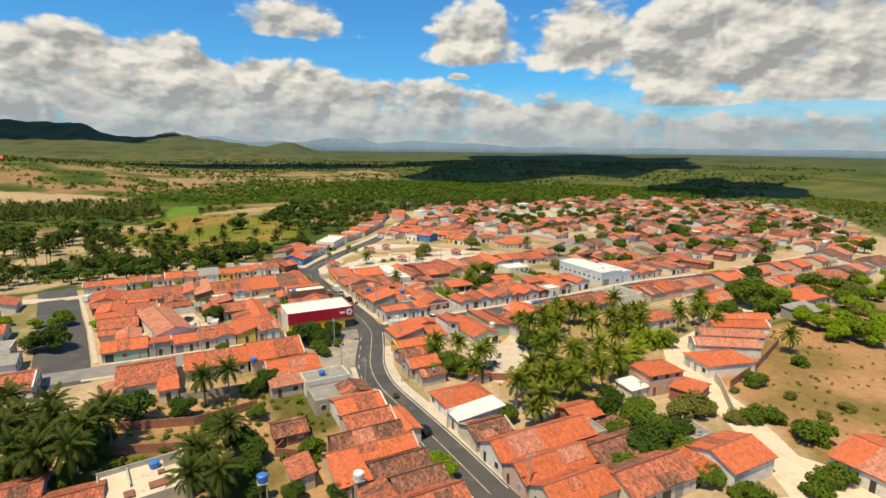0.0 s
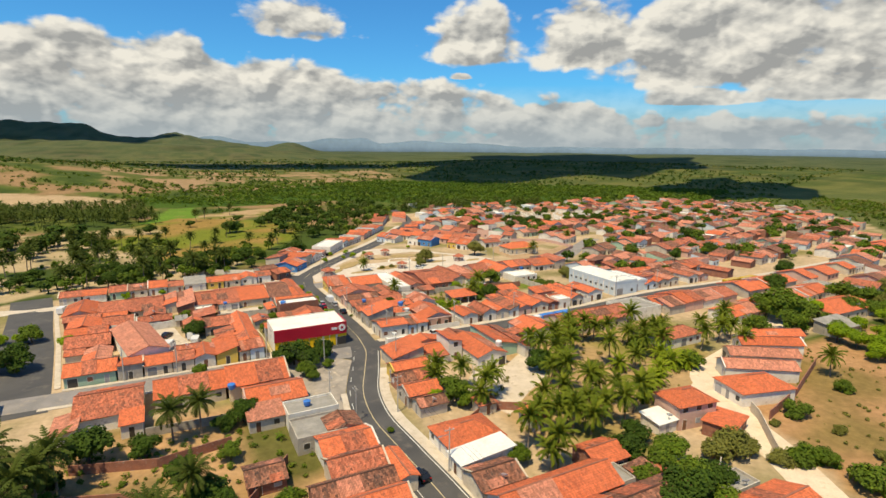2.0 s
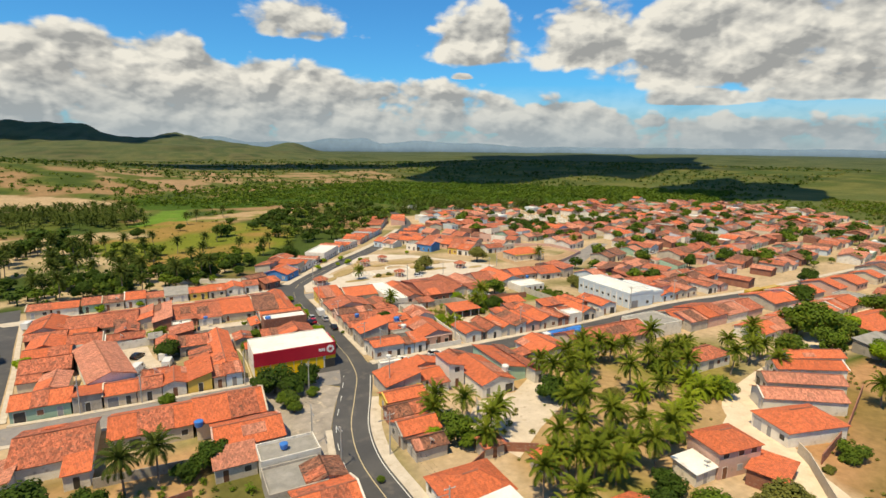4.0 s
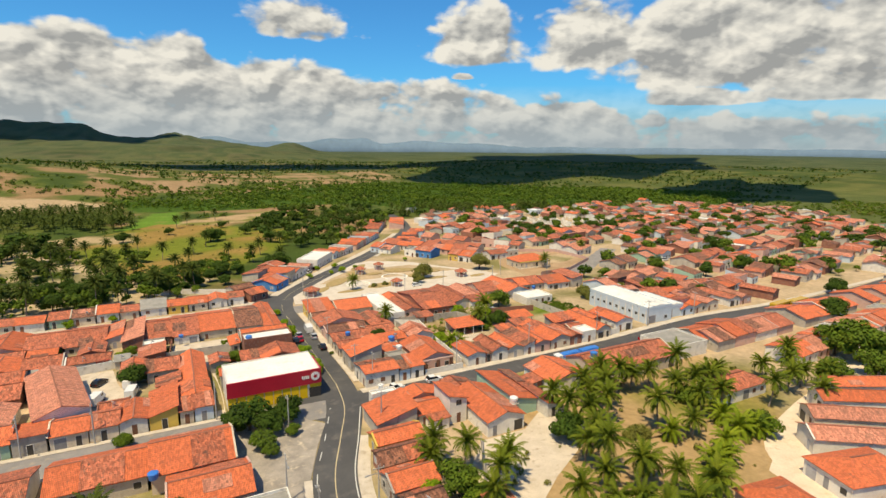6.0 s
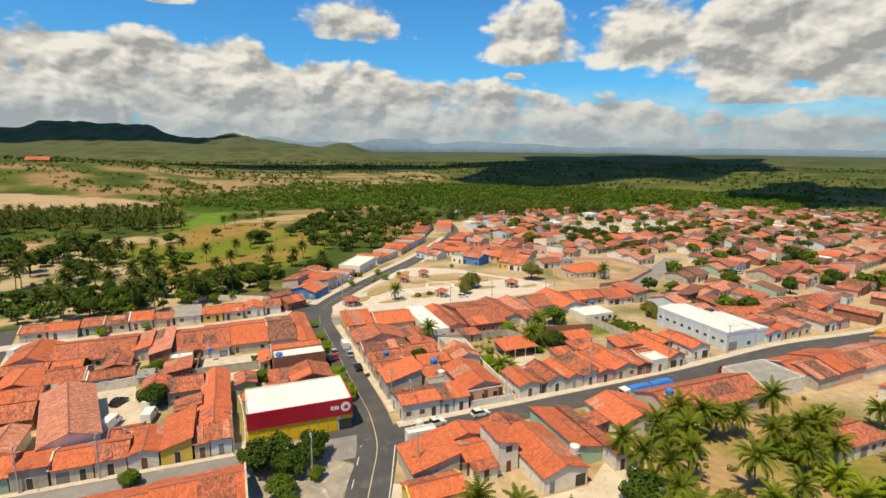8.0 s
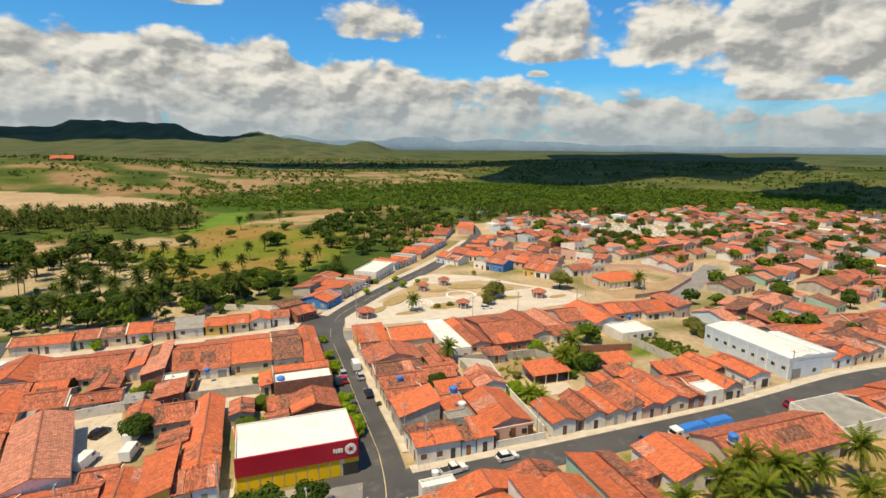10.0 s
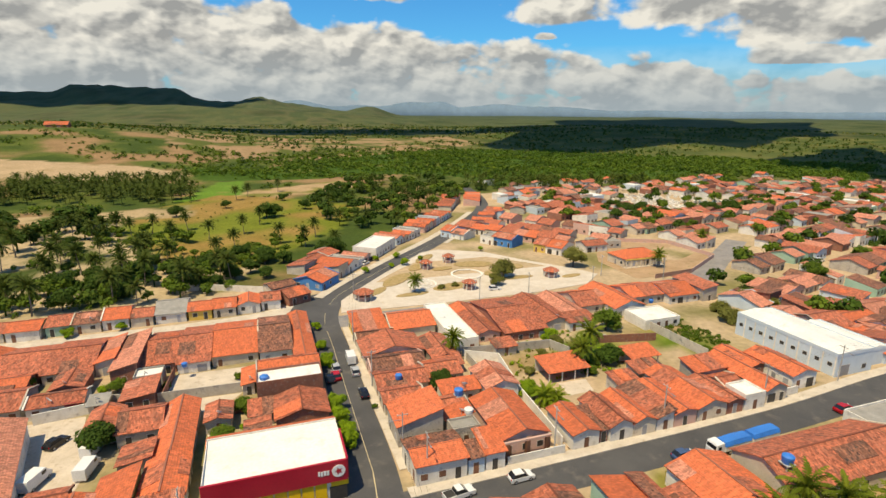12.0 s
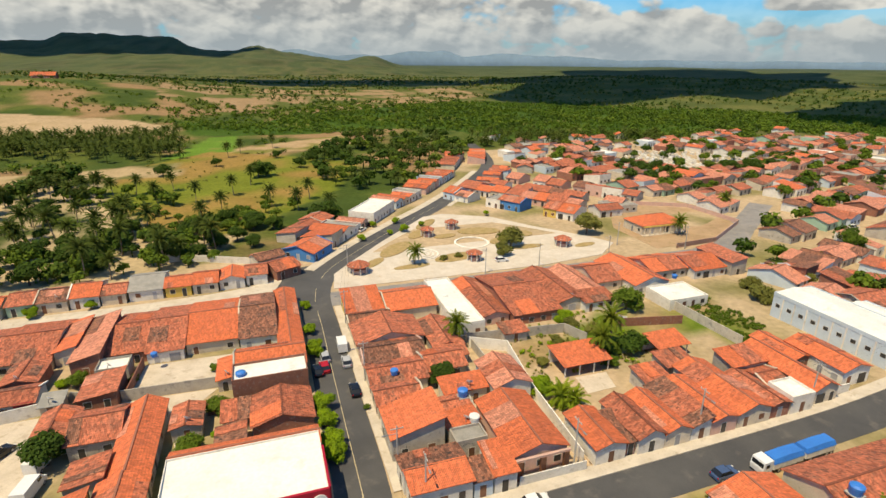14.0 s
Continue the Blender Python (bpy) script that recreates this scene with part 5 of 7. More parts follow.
house(58, 170, 65.5, 175.5, "x", "m", "c", 3.1, "w")
house(58.2, 176, 68, 183, "x", "m", "c", 3.1, "w")
house(58.5, 183.6, 70, 191, "x", "o", "p", 3.0, "w")
house(58.5, 191.5, 72, 201, "y", "m", "c", 3.0, "w")
house(72.5, 186, 78.5, 198, "y", "m", "g", 2.9, "s")
house(68.6, 178, 76, 185, "x", "m", "g", 2.8, "s")
house(58.5, 201.6, 67.5, 206, "x", "o", "c", 3.0, "w")
house(58.8, 206.6, 67, 216.2, "S", "n", "y", 3.2, "wn")
house(67.6, 205, 79, 216.5, "x", "n", "c", 3.2, "n")
house(79.8, 193, 86, 218, "F", "w", "w", 3.5, "s")
house(86.6, 196, 93, 217, "y", "m", "p", 3.0, "s")
house(93.4, 194, 105, 217.4, "x", "m", "b", 3.4, "s", 2.0)
house(105.5, 197, 114, 217.2, "y", "m", "c", 3.1, "s")
house(114.5, 201, 121, 217.2, "y", "p", "w", 3.1, "s")
house(121.5, 205, 129, 217.4, "x", "m", "c", 3.1, "s")
house(112, 195, 120, 200, "S", "m", "w", 2.8, "s")
house(129.5, 200, 139.5, 218, "y", "n", "w", 3.4, "s", 1.8)
house(140, 206.5, 151, 218, "x", "n", "g", 3.2, "s")
house(151.5, 204, 162, 217, "x", "n", "w", 3.1, "s")
house(162.8, 203, 168, 216, "W", "m", "g", 4.6, "s", 0.8)
house(131, 189.4, 142, 198, "F", "w", "w", 2.6, "s")


def open_shed(x0, y0, x1, y1, h, roof, label):
    """A tiled lean-to on posts, with a wall along its back."""
    ob = empty("shed", pose((x0 + x1) / 2, (y0 + y1) / 2, gz(x0, y0)), label, "shed", "open sheds")
    w, d = (x1 - x0) / 2, (y1 - y0) / 2
    box("wall", -w, d - .15, -.3, w, d, h + .7, WALL["w"], ob)
    n = max(2, int(2 * w / 2.4))
    for i in range(n + 1):
        px = -w + .15 + (2 * w - .3) * i / n
        box("post", px - .1, -d, -.2, px + .1, -d + .2, h, WALL["w"], ob)
    v, f, uv = slab(((-w - .4, -d - .4, h), (w + .4, -d - .4, h), (w + .4, d + .3, h + .95), (-w - .4, d + .3, h + .95)), .1, .04, x0)
    mesh_ob("roof", v, f, ROOF[roof], ob, uvs=uv)
    return ob


# row on the side street
house(84.8, 149.9, 89.8, 158.4, "y", "n", "w", 3.3, "s")
house(90.1, 150.4, 91.8, 157, "S", "o", "b", 2.7, "s", 0.6)
house(92, 149.9, 96.6, 159.4, "y", "m", "w", 3.3, "s", 1.1)
house(96.7, 149.9, 101.3, 159.8, "y", "n", "c", 3.1, "s", 1.0)
house(101.6, 150, 105.2, 161, "W", "o", "w", 3.1, "s", 1.0)
house(105.4, 150, 110.2, 161.4, "y", "n", "p", 3.2, "s")
house(110.6, 150.1, 117.2, 164.6, "y", "n", "c", 3.3, "s", 1.2)
house(117.5, 150.3, 121.4, 160, "y", "m", "b", 3.0, "s")
house(121.7, 150.2, 126.6, 155, "F", "w", "w", 3.2, "s")
house(119.8, 160.4, 127.4, 165, "S", "n", "g", 3.8, "s", 0.9)
house(122, 155.4, 126.6, 160, "x", "m", "c", 2.8, "s")
house(127.8, 151, 133, 166.4, "y", "n", "c", 3.4, "s", 1.2)
house(133.8, 160, 138, 169.6, "y", "n", "b", 3.0, "s")
house(137.5, 153.4, 144, 165, "y", "n", "w", 3.6, "sw")
house(103, 162, 108, 166.6, "S", "m", "g", 2.7, "s", 0.6)
house(110, 165.4, 116, 169.6, "S", "m", "g", 2.7, "s", 0.6)
open_shed(92.6, 171.4, 102, 177.4, 2.5, "n", "open white shed with an orange tile roof on posts")
open_shed(113, 171.4, 120, 175.8, 2.6, "n", "open white shed with an orange tile roof on posts")

# ---- block between the left street, the main road and the back street ----
house(28.8, 162.5, 48, 166.5, "x", "n", "g", 4.2, "s", 0.8)
house(27.4, 174.2, 31.6, 180, "y", "m", "g", 2.9, "s")
house(39, 170.5, 48, 178.5, "y", "m", "b", 3.2, "e")
house(34.6, 174, 38.6, 178.4, "S", "m", "g", 2.6, "s")
house(36, 181, 48.2, 186.4, "F", "w", "b", 5.2, "s")
house(33.2, 186.8, 35.4, 194, "W", "n", "g", 2.8, "s")
house(36.2, 187, 48.2, 195.6, "x", "n", "g", 3.6, "e", 1.7)
house(44, 196.2, 48.4, 224, "y", "n", "c", 3.4, "e")
house(36.6, 201.6, 43.6, 223, "x", "o", "w", 3.4, "s", 2.0)
house(26.6, 202.8, 36.2, 222.6, "x", "n", "c", 3.2, "s", 2.1)
house(19.8, 201.4, 26.2, 222, "x", "m", "w", 3.2, "s", 2.1)
house(12.8, 202.8, 19.4, 221, "x", "m", "b", 3.1, "s", 1.9)
house(12.3, 196.6, 17.6, 200.8, "F", "w", "g", 2.6, "s")
house(11.8, 187.4, 17.6, 195, "W", "m", "b", 2.8, "s", 0.9)
house(7.4, 200.4, 12.4, 219, "W", "p", "b", 4.0, "s", 1.2)
house(3.4, 206, 7.1, 219.4, "W", "n", "c", 3.6, "s", 0.9)
house(-6, 205, 3.1, 222, "x", "m", "c", 3.0, "s", 1.8)
house(-24.6, 207, -15.4, 221, "y", "n", "c", 3.0, "w", 1.6)
house(-15, 206, -6.6, 221, "x", "m", "b", 3.0, "s", 1.8)
house(-3.6, 189.4, 5.4, 195, "x", "m", "w", 2.9, "s")
house(-2, 196.4, 3.6, 203.6, "y", "m", "b", 2.9, "s")
house(-21.4, 189.6, -13, 199, "y", "n", "b", 2.9, "w")
house(-12.4, 190, -4.6, 199, "x", "m", "g", 2.9, "s")
house(-23.2, 199.6, -14, 206, "x", "m", "b", 3.0, "w")
house(-13, 200, -7, 205.4, "x", "n", "b", 3.0, "w")
house(-20.4, 180.6, -10.6, 189, "x", "n", "c", 3.0, "w", 1.6)
for _x, _y, _w, _d, _r, _m in ((-12, 196, 3, 4, "S", "o"), (6.6, 187.6, 3, 3, "S", "g"), (34, 168.6, 4, 4, "W", "o"), (-13, 184, 4, 4, "S", "g"), (72.8, 182, 5, 3.4, "S", "m"), (64, 184, 4, 3.6, "E", "o"), (88, 187, 5, 4, "S", "m"), (60, 99, 4, 3, "S", "m"), (63, 126, 4, 3, "S", "m"), (89.6, 131, 3.4, 4, "W", "m"), (75, 64.6, 4, 4, "S", "m"), (70.6, 67, 3.6, 3.4, "W", "o")):
    house(_x, _y, _x + _w, _y + _d, _r, _m, "gbcw"[int(_x) % 4], 2.5, "s", 0.5)
# L-shaped building round a yard
house(8.6, 176.6, 13.6, 184, "y", "m", "g", 3.2, "s", 1.0)
house(13.9, 174.4, 20.6, 182.6, "x", "m", "g", 3.3, "s", 1.5)
house(20.8, 164.4, 26, 182, "y", "n", "g", 3.4, "e", 1.3)
house(16, 165, 20.6, 170, "W", "m", "g", 3.0, "s", 0.8)
house(20.4, 155, 26.2, 164, "y", "n", "c", 3.3, "e", 1.2)
# hall and houses on the left street
house(-7, 157.4, 2, 181.6, "y", "p", "w", 4.4, "s", 1.5, 13)
house(-6.2, 149.8, -1.2, 157, "N", "n", "g", 3.2, "s", 0.8)
house(-0.8, 149.8, 5, 156.8, "x", "n", "c", 3.1, "s")
house(5.2, 149.9, 9.8, 157.2, "x", "m", "c", 3.1, "s")
house(6, 157.6, 11, 162, "x", "m", "b", 2.8, "s")
house(10, 149.9, 14.6, 158.6, "y", "n", "w", 3.2, "s")
house(14.9, 149.9, 19.8, 162, "W", "n", "y", 3.2, "s", 1.4)
house(20.2, 149.9, 22.6, 154.6, "S", "m", "c", 3.1, "s")
house(22.8, 149.9, 26.2, 154.6, "S", "m", "l", 3.4, "s")
house(-16.6, 150.4, -6.6, 158, "x", "n", "e", 3.1, "sw", 1.6)
house(-14, 158.6, -8.4, 168, "y", "p", "c", 3.1, "w")
house(-18.4, 166, -14.4, 171, "x", "m", "c", 2.8, "w")
house(-19.2, 172, -9.4, 180, "x", "m", "b", 3.0, "w", 1.8)

# ---- south of the left street ----
house(-12, 126, -0.6, 139.6, "x", "m", "w", 3.2, "n", 2.0)
house(-15, 122, -11, 130, "W", "p", "w", 2.8, "w")
house(-4, 121, -0.4, 125.6, "S", "n", "w", 3.0, "s")
house(1.6, 129.5, 15, 139.8, "x", "n", "c", 3.2, "s", 1.9)
house(15.6, 128, 28, 139.8, "x", "n", "c", 3.6, "n", 2.4)
house(18, 118, 29.5, 127.4, "x", "n", "p", 3.2, "s", 1.7)
house(17.5, 112.5, 24, 117.6, "S", "p", "g", 2.8, "s")
house(24.2, 109.8, 34, 115.6, "F", "g", "w", 3.4, "s")
house(24, 101, 33, 108.6, "F", "g", "g", 3.0, "s")

# ---- west of the main road, south end ----
house(30, 101.5, 36, 107, "y", "o", "g", 3.2, "e")
house(27, 93.8, 36.2, 101, "x", "n", "w", 3.3, "e", 1.2)
house(26.6, 87.5, 35.6, 93.4, "x", "m", "c", 3.3, "e", 1.4)
house(35.9, 83, 39.0, 91.6, "y", "n", "c", 3.0, "e", 0.5)
house(22.6, 82, 35.2, 87.2, "x", "o", "b", 3.3, "e", 1.4)
house(20.4, 77, 35.4, 81.6, "x", "n", "c", 3.6, "e", 1.3)
house(26, 72, 35.6, 76.6, "x", "o", "g", 3.2, "e", 1.2)
house(20.4, 72.6, 25.4, 76.4, "S", "n", "c", 2.8, "s", 0.6)
house(27.6, 66.6, 36, 71.6, "x", "o", "b", 3.2, "e", 1.3)
house(22.8, 66, 27, 71, "W", "m", "w", 2.6, "s")
house(26, 60, 36.4, 66.2, "x", "m", "c", 3.3, "e", 1.5)
house(14.5, 78, 18, 84, "W", "m", "g", 2.6, "s", 0.6)
house(14.6, 92.5, 20.4, 98.6, "x", "o", "b", 2.2, "s", 1.0)

# ---- far south-west corner ----
house(-26, 86, -19.4, 97, "x", "m", "w", 3.0, "s")
house(-19, 83, -11.4, 90.6, "x", "m", "w", 3.0, "s")
house(-38, 135, -28, 146, "x", "m", "w", 3.0, "e")
house(-44, 152, -34, 160, "x", "g", "w", 3.0, "e")
house(-46, 163, -37, 170, "F", "g", "w", 3.2, "e")
house(-52, 180, -42, 190, "x", "m", "w", 3.0, "e")
house(-58, 196, -48, 208, "F", "w", "w", 3.4, "e")
house(-56, 216, -46, 226, "y", "m", "w", 3.0, "e")

# ---- south of the side street, east of the main road ----
house(55.2, 137.4, 60.6, 139.4, "F", "w", "w", 4.2, "s")
house(53, 128, 61, 136.4, "W", "n", "g", 3.3, "s", 1.9)
house(61.4, 135, 69.6, 139.4, "y", "n", "g", 3.0, "n", 1.1)
house(61.6, 128.4, 67, 134.6, "x", "n", "c", 3.0, "s")
house(67.6, 127, 71.4, 134, "E", "n", "w", 5.4, "s", 1.0)
house(70.2, 134.6, 78, 139.4, "y", "m", "c", 3.0, "n")
house(71.8, 119.4, 80, 134, "y", "n", "w", 3.4, "s", 1.4)
house(80.6, 124, 86.4, 138.6, "E", "n", "e", 3.2, "n", 1.3)
house(86.6, 120.5, 89.4, 138.6, "E", "m", "w", 3.0, "s", 0.6)
house(93.6, 128, 104, 138.4, "y", "n", "w", 3.4, "s", 1.6)
house(106, 127.6, 132, 138.4, "x", "m", "c", 3.6, "s", 2.2)
house(133.5, 130, 147, 140.6, "F", "g", "w", 3.6, "n", 0.7)
house(148, 132, 158, 141.5, "x", "n", "c", 3.2, "n")
house(50.6, 121.6, 59.4, 126.6, "x", "n", "y", 3.0, "w", 1.0)
house(49.4, 115.6, 58.2, 120.8, "x", "o", "b", 2.8, "w", 1.1)
house(48.4, 108.4, 56, 114.4, "x", "n", "g", 3.0, "w", 1.2)
house(49, 103.6, 55, 107.8, "x", "o", "g", 2.6, "w", 0.9)
house(47, 87, 58, 95.6, "H", "n", "w", 3.0, "w", 1.7)
house(46.2, 81.8, 56.4, 86.2, "W", "w", "w", 3.2, "w", 0.9)
house(46, 74.8, 53.8, 81, "x", "o", "c", 3.0, "s", 1.2)
house(66, 89, 70, 94, "W", "n", "g", 2.6, "s", 0.7)
# long roofs at the south-east
house(46, 66.6, 66, 73.6, "x", "n", "w", 3.4, "w", 1.9)
house(66.4, 72, 73, 78.4, "x", "n", "b", 3.0, "s", 1.2)
house(46, 60, 60, 66.2, "x", "n", "p", 3.4, "w", 1.7)
house(60.4, 58.4, 74, 65.8, "x", "o", "b", 3.0, "s", 1.8)
house(46.4, 53, 58, 59.6, "x", "n", "c", 3.4, "w", 1.8)
house(58.4, 50, 72, 58, "x", "m", "c", 3.2, "s", 1.9)
house(63, 66.6, 69, 71.4, "F", "g", "g", 2.8, "s")
# houses along the sandy track
house(92, 76.4, 101, 83.4, "H", "n", "p", 5.4, "s", 1.5, -8)
house(86.6, 77.4, 91.4, 82, "S", "w", "w", 2.6, "s", 0.4)
house(95.4, 70.4, 104, 76, "E", "n", "b", 2.6, "s", 0.5, 20)
house(77, 47, 87.4, 56, "x", "n", "w", 3.8, "n", 1.6)
house(74, 50, 77.6, 57, "W", "n", "g", 2.8, "s", 0.7)
house(79, 57.4, 86, 61.6, "F", "g", "g", 2.6, "s")
house(97, 33, 112, 43.5, "y", "n", "w", 3.2, "w", 1.7)
house(112.6, 76, 126, 84.6, "H", "n", "w", 3.4, "w", 1.8, -14)
house(121.6, 83.6, 138, 89.4, "x", "p", "w", 3.4, "w", 1.2, -34)
house(130.4, 88.4, 147, 94, "x", "p", "c", 3.2, "w", 1.2, -34)
house(140, 92.6, 156, 98, "x", "n", "w", 3.2, "w", 1.2, -30)
house(150, 96.6, 164, 101.6, "x", "n", "w", 3.0, "w", 1.1, -26)
house(124, 108, 138, 115, "H", "m", "w", 3.2, "s", 1.6)
house(190, 100, 215, 112, "H", "n", "c", 3.6, "s", 2.2)
house(176, 92, 188, 99, "S", "g", "g", 3.0, "s")

# ---- rows north of the back street ----
house(-14, 234, -8.6, 243, "x", "m", "e", 3.0, "s")
house(-8.2, 234, -2, 243, "x", "o", "c", 3.0, "s")
house(-1.6, 234.4, 4.4, 244, "x", "n", "w", 3.2, "s")
house(4.8, 234.6, 10, 242, "x", "m", "c", 3.0, "s")
house(10.6, 235, 18, 247, "x", "g", "w", 3.0, "s")
house(18.6, 235, 24.4, 243, "x", "n", "y", 3.0, "s")
house(24.8, 235.2, 30.6, 244, "x", "n", "c", 3.0, "s")
house(31, 236, 37, 244, "y", "n", "w", 3.0, "s")
house(37.4, 237, 42.6, 245, "x", "m", "w", 3.2, "s")
house(43, 239, 50, 247.4, "x", "m", "b", 3.0, "s", None, 25)
house(-22, 233, -15, 241, "x", "n", "w", 3.0, "s")
house(-29, 233.4, -22.6, 241, "x", "m", "c", 3.0, "s")
house(39, 249, 47, 255, "x", "o", "g", 3.0, "s", None, 25)
house(49.6, 251, 60, 261.4, "x", "n", "u", 3.2, "sw", 1.5, 52)
# beside the road towards the north-east, both sides
row(62.6, 260, 54, 4, 7, 11, "y", 11, "nmmpn", "wcplw", 3.1, 0.1, 1, "s")
row(52, 268, 54, 3, 7, 8, "x", 111, "nmm", "wcg", 2.9, 1.0, 1, "s")
row(90, 299, 46, 5, 6, 11, "y", 14, "nmmpn", "wcplw", 3.2, 0.1, 1, "s")
row(112, 323, 53, 8, 6, 10, "y", 12, "nmmpn", "wcplg", 3.1, 0.2, 1, "s")
row(143, 372, 62, 5, 7, 10, "y", 13, "nmmpn", "wcplg", 3.1, 0.2, 1, "s")
house(72, 289, 92, 299, "F", "w", "w", 4.4, "s", None, 55)
row(163.5, 364, 233, 6, 6.5, 10, "y", 15, "nmmpn", "wcplg", 3.1, 0.1, 1, "s")
row(182, 372, 240, 3, 7, 9, "x", 16, "nmmo", "wcg", 3.0, 0.3)
row(166, 384, 68, 5, 7, 9, "y", 17, "nmmpn", "wcplg", 3.0, 0.2)
# north side of the square
row(117, 313.5, -57, 4, 7, 10, "x", 21, "mnmp", "wcyl", 3.2, 0.1, 1, "s")
house(134, 284, 144, 293, "x", "m", "u", 4.2, "s", 1.2, -57)
row(139.4, 281, -57, 4, 6.5, 10, "x", 22, "nmmp", "wcyp", 3.2, 0.1, 1, "s")
row(127.6, 323, -57, 8, 7, 10, "x", 23, "nmmp", "wcgp", 3.0, 0.3)
row(139, 331.5, -57, 9, 7, 9, "x", 24, "nmmop", "wcgp", 3.0, 0.3)
row(153, 341, -57, 10, 7, 10, "x", 25, "nmmop", "wcgp", 3.0, 0.3)
# the school with its arcade and walled yard
house(164, 242, 181, 252, "H", "n", "c", 3.6, "sw", 2.2, 0)
arcade = empty("arcade", pose(172.5, 240.6, gz(172, 240)), "cream arcade of posts before the school", "arcade")
for _i in range(9):
    box("post", -8.4 + _i * 2.1 - .15, -.15, -.2, -8.4 + _i * 2.1 + .15, .15, 3.0, WALL["c"], arcade)
box("beam", -8.8, -.2, 3.0, 8.8, .2, 3.35, WALL["y"], arcade)
box("plinth", -8.8, -.25, -.3, 8.8, 1.2, .25, WALL["c"], arcade)
house(163, 265, 173, 273, "x", "m", "w", 3.2, "s")
house(170, 268, 182, 277, "F", "g", "g", 3.0, "s")

# ---- the warehouse ----
def warehouse(x0, y0, x1, y1, h):
    ob = empty("warehouse", pose((x0 + x1) / 2, (y0 + y1) / 2, gz(x0, y1)), "long pale blue and white warehouse with a white sheet roof", "warehouse")
    w, d = (x1 - x0) / 2, (y1 - y0) / 2
    box("wall", -w, -d, -.3, w, d, h, WALL["l"], ob)
    boxes("cornice", [(-w - .06, -d - .06, h - .5, w + .06, -d, h + .3), (-w - .06, d, h - .5, w + .06, d + .06, h + .3), (-w - .06, -d, h - .5, -w, d, h + .3), (w, -d, h - .5, w + .06, d, h + .3)], WALL["l"], ob)
    mesh_ob("roof", [(-w, -d, h + .02), (w, -d, h + .02), (w, d, h + .02), (-w, d, h + .02), (0, -d, h + .7), (0, d, h + .7)], [(0, 4, 5, 3), (4, 1, 2, 5), (0, 1, 4), (2, 3, 5)], ROOF["w"], ob)
    for i in range(9):
        y = -d + (i + .5) * 2 * d / 9
        box("pilaster", -w - .12, y - 1.3, -.3, -w - .02, y - 1.0, h - .5, WALL["w"], ob)
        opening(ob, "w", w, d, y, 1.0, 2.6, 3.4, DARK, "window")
    opening(ob, "s", w, d, -3, 3.0, 0.1, 3.0, GREYDOOR, "garage_door")
    opening(ob, "s", w, d, 3, 1.2, 1.4, 2.4, DARK, "window")


warehouse(151.1, 154.5, 162.1, 180, 5.6)
warehouse(162.7, 156, 169.1, 172, 4.2)


# ---- the shop with the red and yellow front ----
def shop(x0, y0, x1, y1):
    ob = empty("supermarket", pose((x0 + x1) / 2, (y0 + y1) / 2, 0), "red and yellow fronted shop with a white sheet roof", "shop")
    w, d, h = (x1 - x0) / 2, (y1 - y0) / 2, 6.4
    box("wall", -w, -d, -.3, w, d, h - .7, WALL["w"], ob)
    mesh_ob("roof", [(-w + .1, -d + .1, h - .62), (w - .1, -d + .1, h - .62), (w - .1, d - .1, h - .3), (-w + .1, d - .1, h - .3), (-w + .1, -d + .1, h - .7), (w - .1, -d + .1, h - .7), (w - .1, d - .1, h - .7), (-w + .1, d - .1, h - .7)],
            [(0, 1, 2, 3), (0, 4, 5, 1), (1, 5, 6, 2), (2, 6, 7, 3), (3, 7, 4, 0)], ROOF["w"], ob, "white sheet-metal roof")
    boxes("parapet", [(-w, -d, h - .7, w, -d + .12, h), (-w, d - .12, h - .7, w, d, h), (-w, -d + .12, h - .7, -w + .12, d - .12, h - .1), (w - .12, -d + .12, h - .7, w, d - .12, h - .1)], WALL["w"], ob)
    box("fascia", -w - .1, -d - .35, 3.2, w + .1, -d - .003, h + .05, RED, ob, "dark red front panel")
    box("fascia", w + .003, -d, 3.2, w + .3, d * .4, h + .05, RED, ob, "dark red side panel")
    n = 9
    for i in range(n):
        a, b = -w + i * 2 * w * .86 / n, -w + (i + 1) * 2 * w * .86 / n - .18
        box("panel", a, -d - .12, 0.1, b, -d - .004, 3.1, YELLOW, ob, "yellow front panel")
    box("panel", w * .76, -d - .14, 2.3, w + .2, -d - .004, 3.15, YELLOW, ob)
    # near-black panel stands in for the shaded doorway
    box("entrance", w * .74, -d - .08, 0.05, w, -d - .004, 2.2, DARK, ob)
    # plain pale shapes where the sign stands
    for i, (a, b, z0, z1) in enumerate(((.58, .61, 4.6, 5.3), (.62, .65, 4.5, 5.2), (.66, .70, 4.55, 5.25), (.71, .74, 4.5, 5.2))):
        box("sign_bar", w * a, -d - .42, z0, w * b, -d - .355, z1, WHITE, ob)
    v = []
    for q in (.355, .45):
        for i in range(20):
            t = 2 * math.pi * i / 20
            v.append((w * .88 + .95 * math.cos(t), -d - q, 4.9 + .95 * math.sin(t)))
    mesh_ob("sign_disc", v, [tuple(range(20)), tuple(range(39, 19, -1))] + [(i, i + 20, (i + 1) % 20 + 20, (i + 1) % 20) for i in range(20)], WHITE, ob)
    v = [(w * .88 + (.62 if j % 2 else .3) * math.cos(j * .628), -d - .47, 4.9 + (.62 if j % 2 else .3) * math.sin(j * .628)) for j in range(10)]
    mesh_ob("sign_mark", v, [tuple(range(9, -1, -1))], RED, ob)


shop(29, 150.8, 48, 161.8)

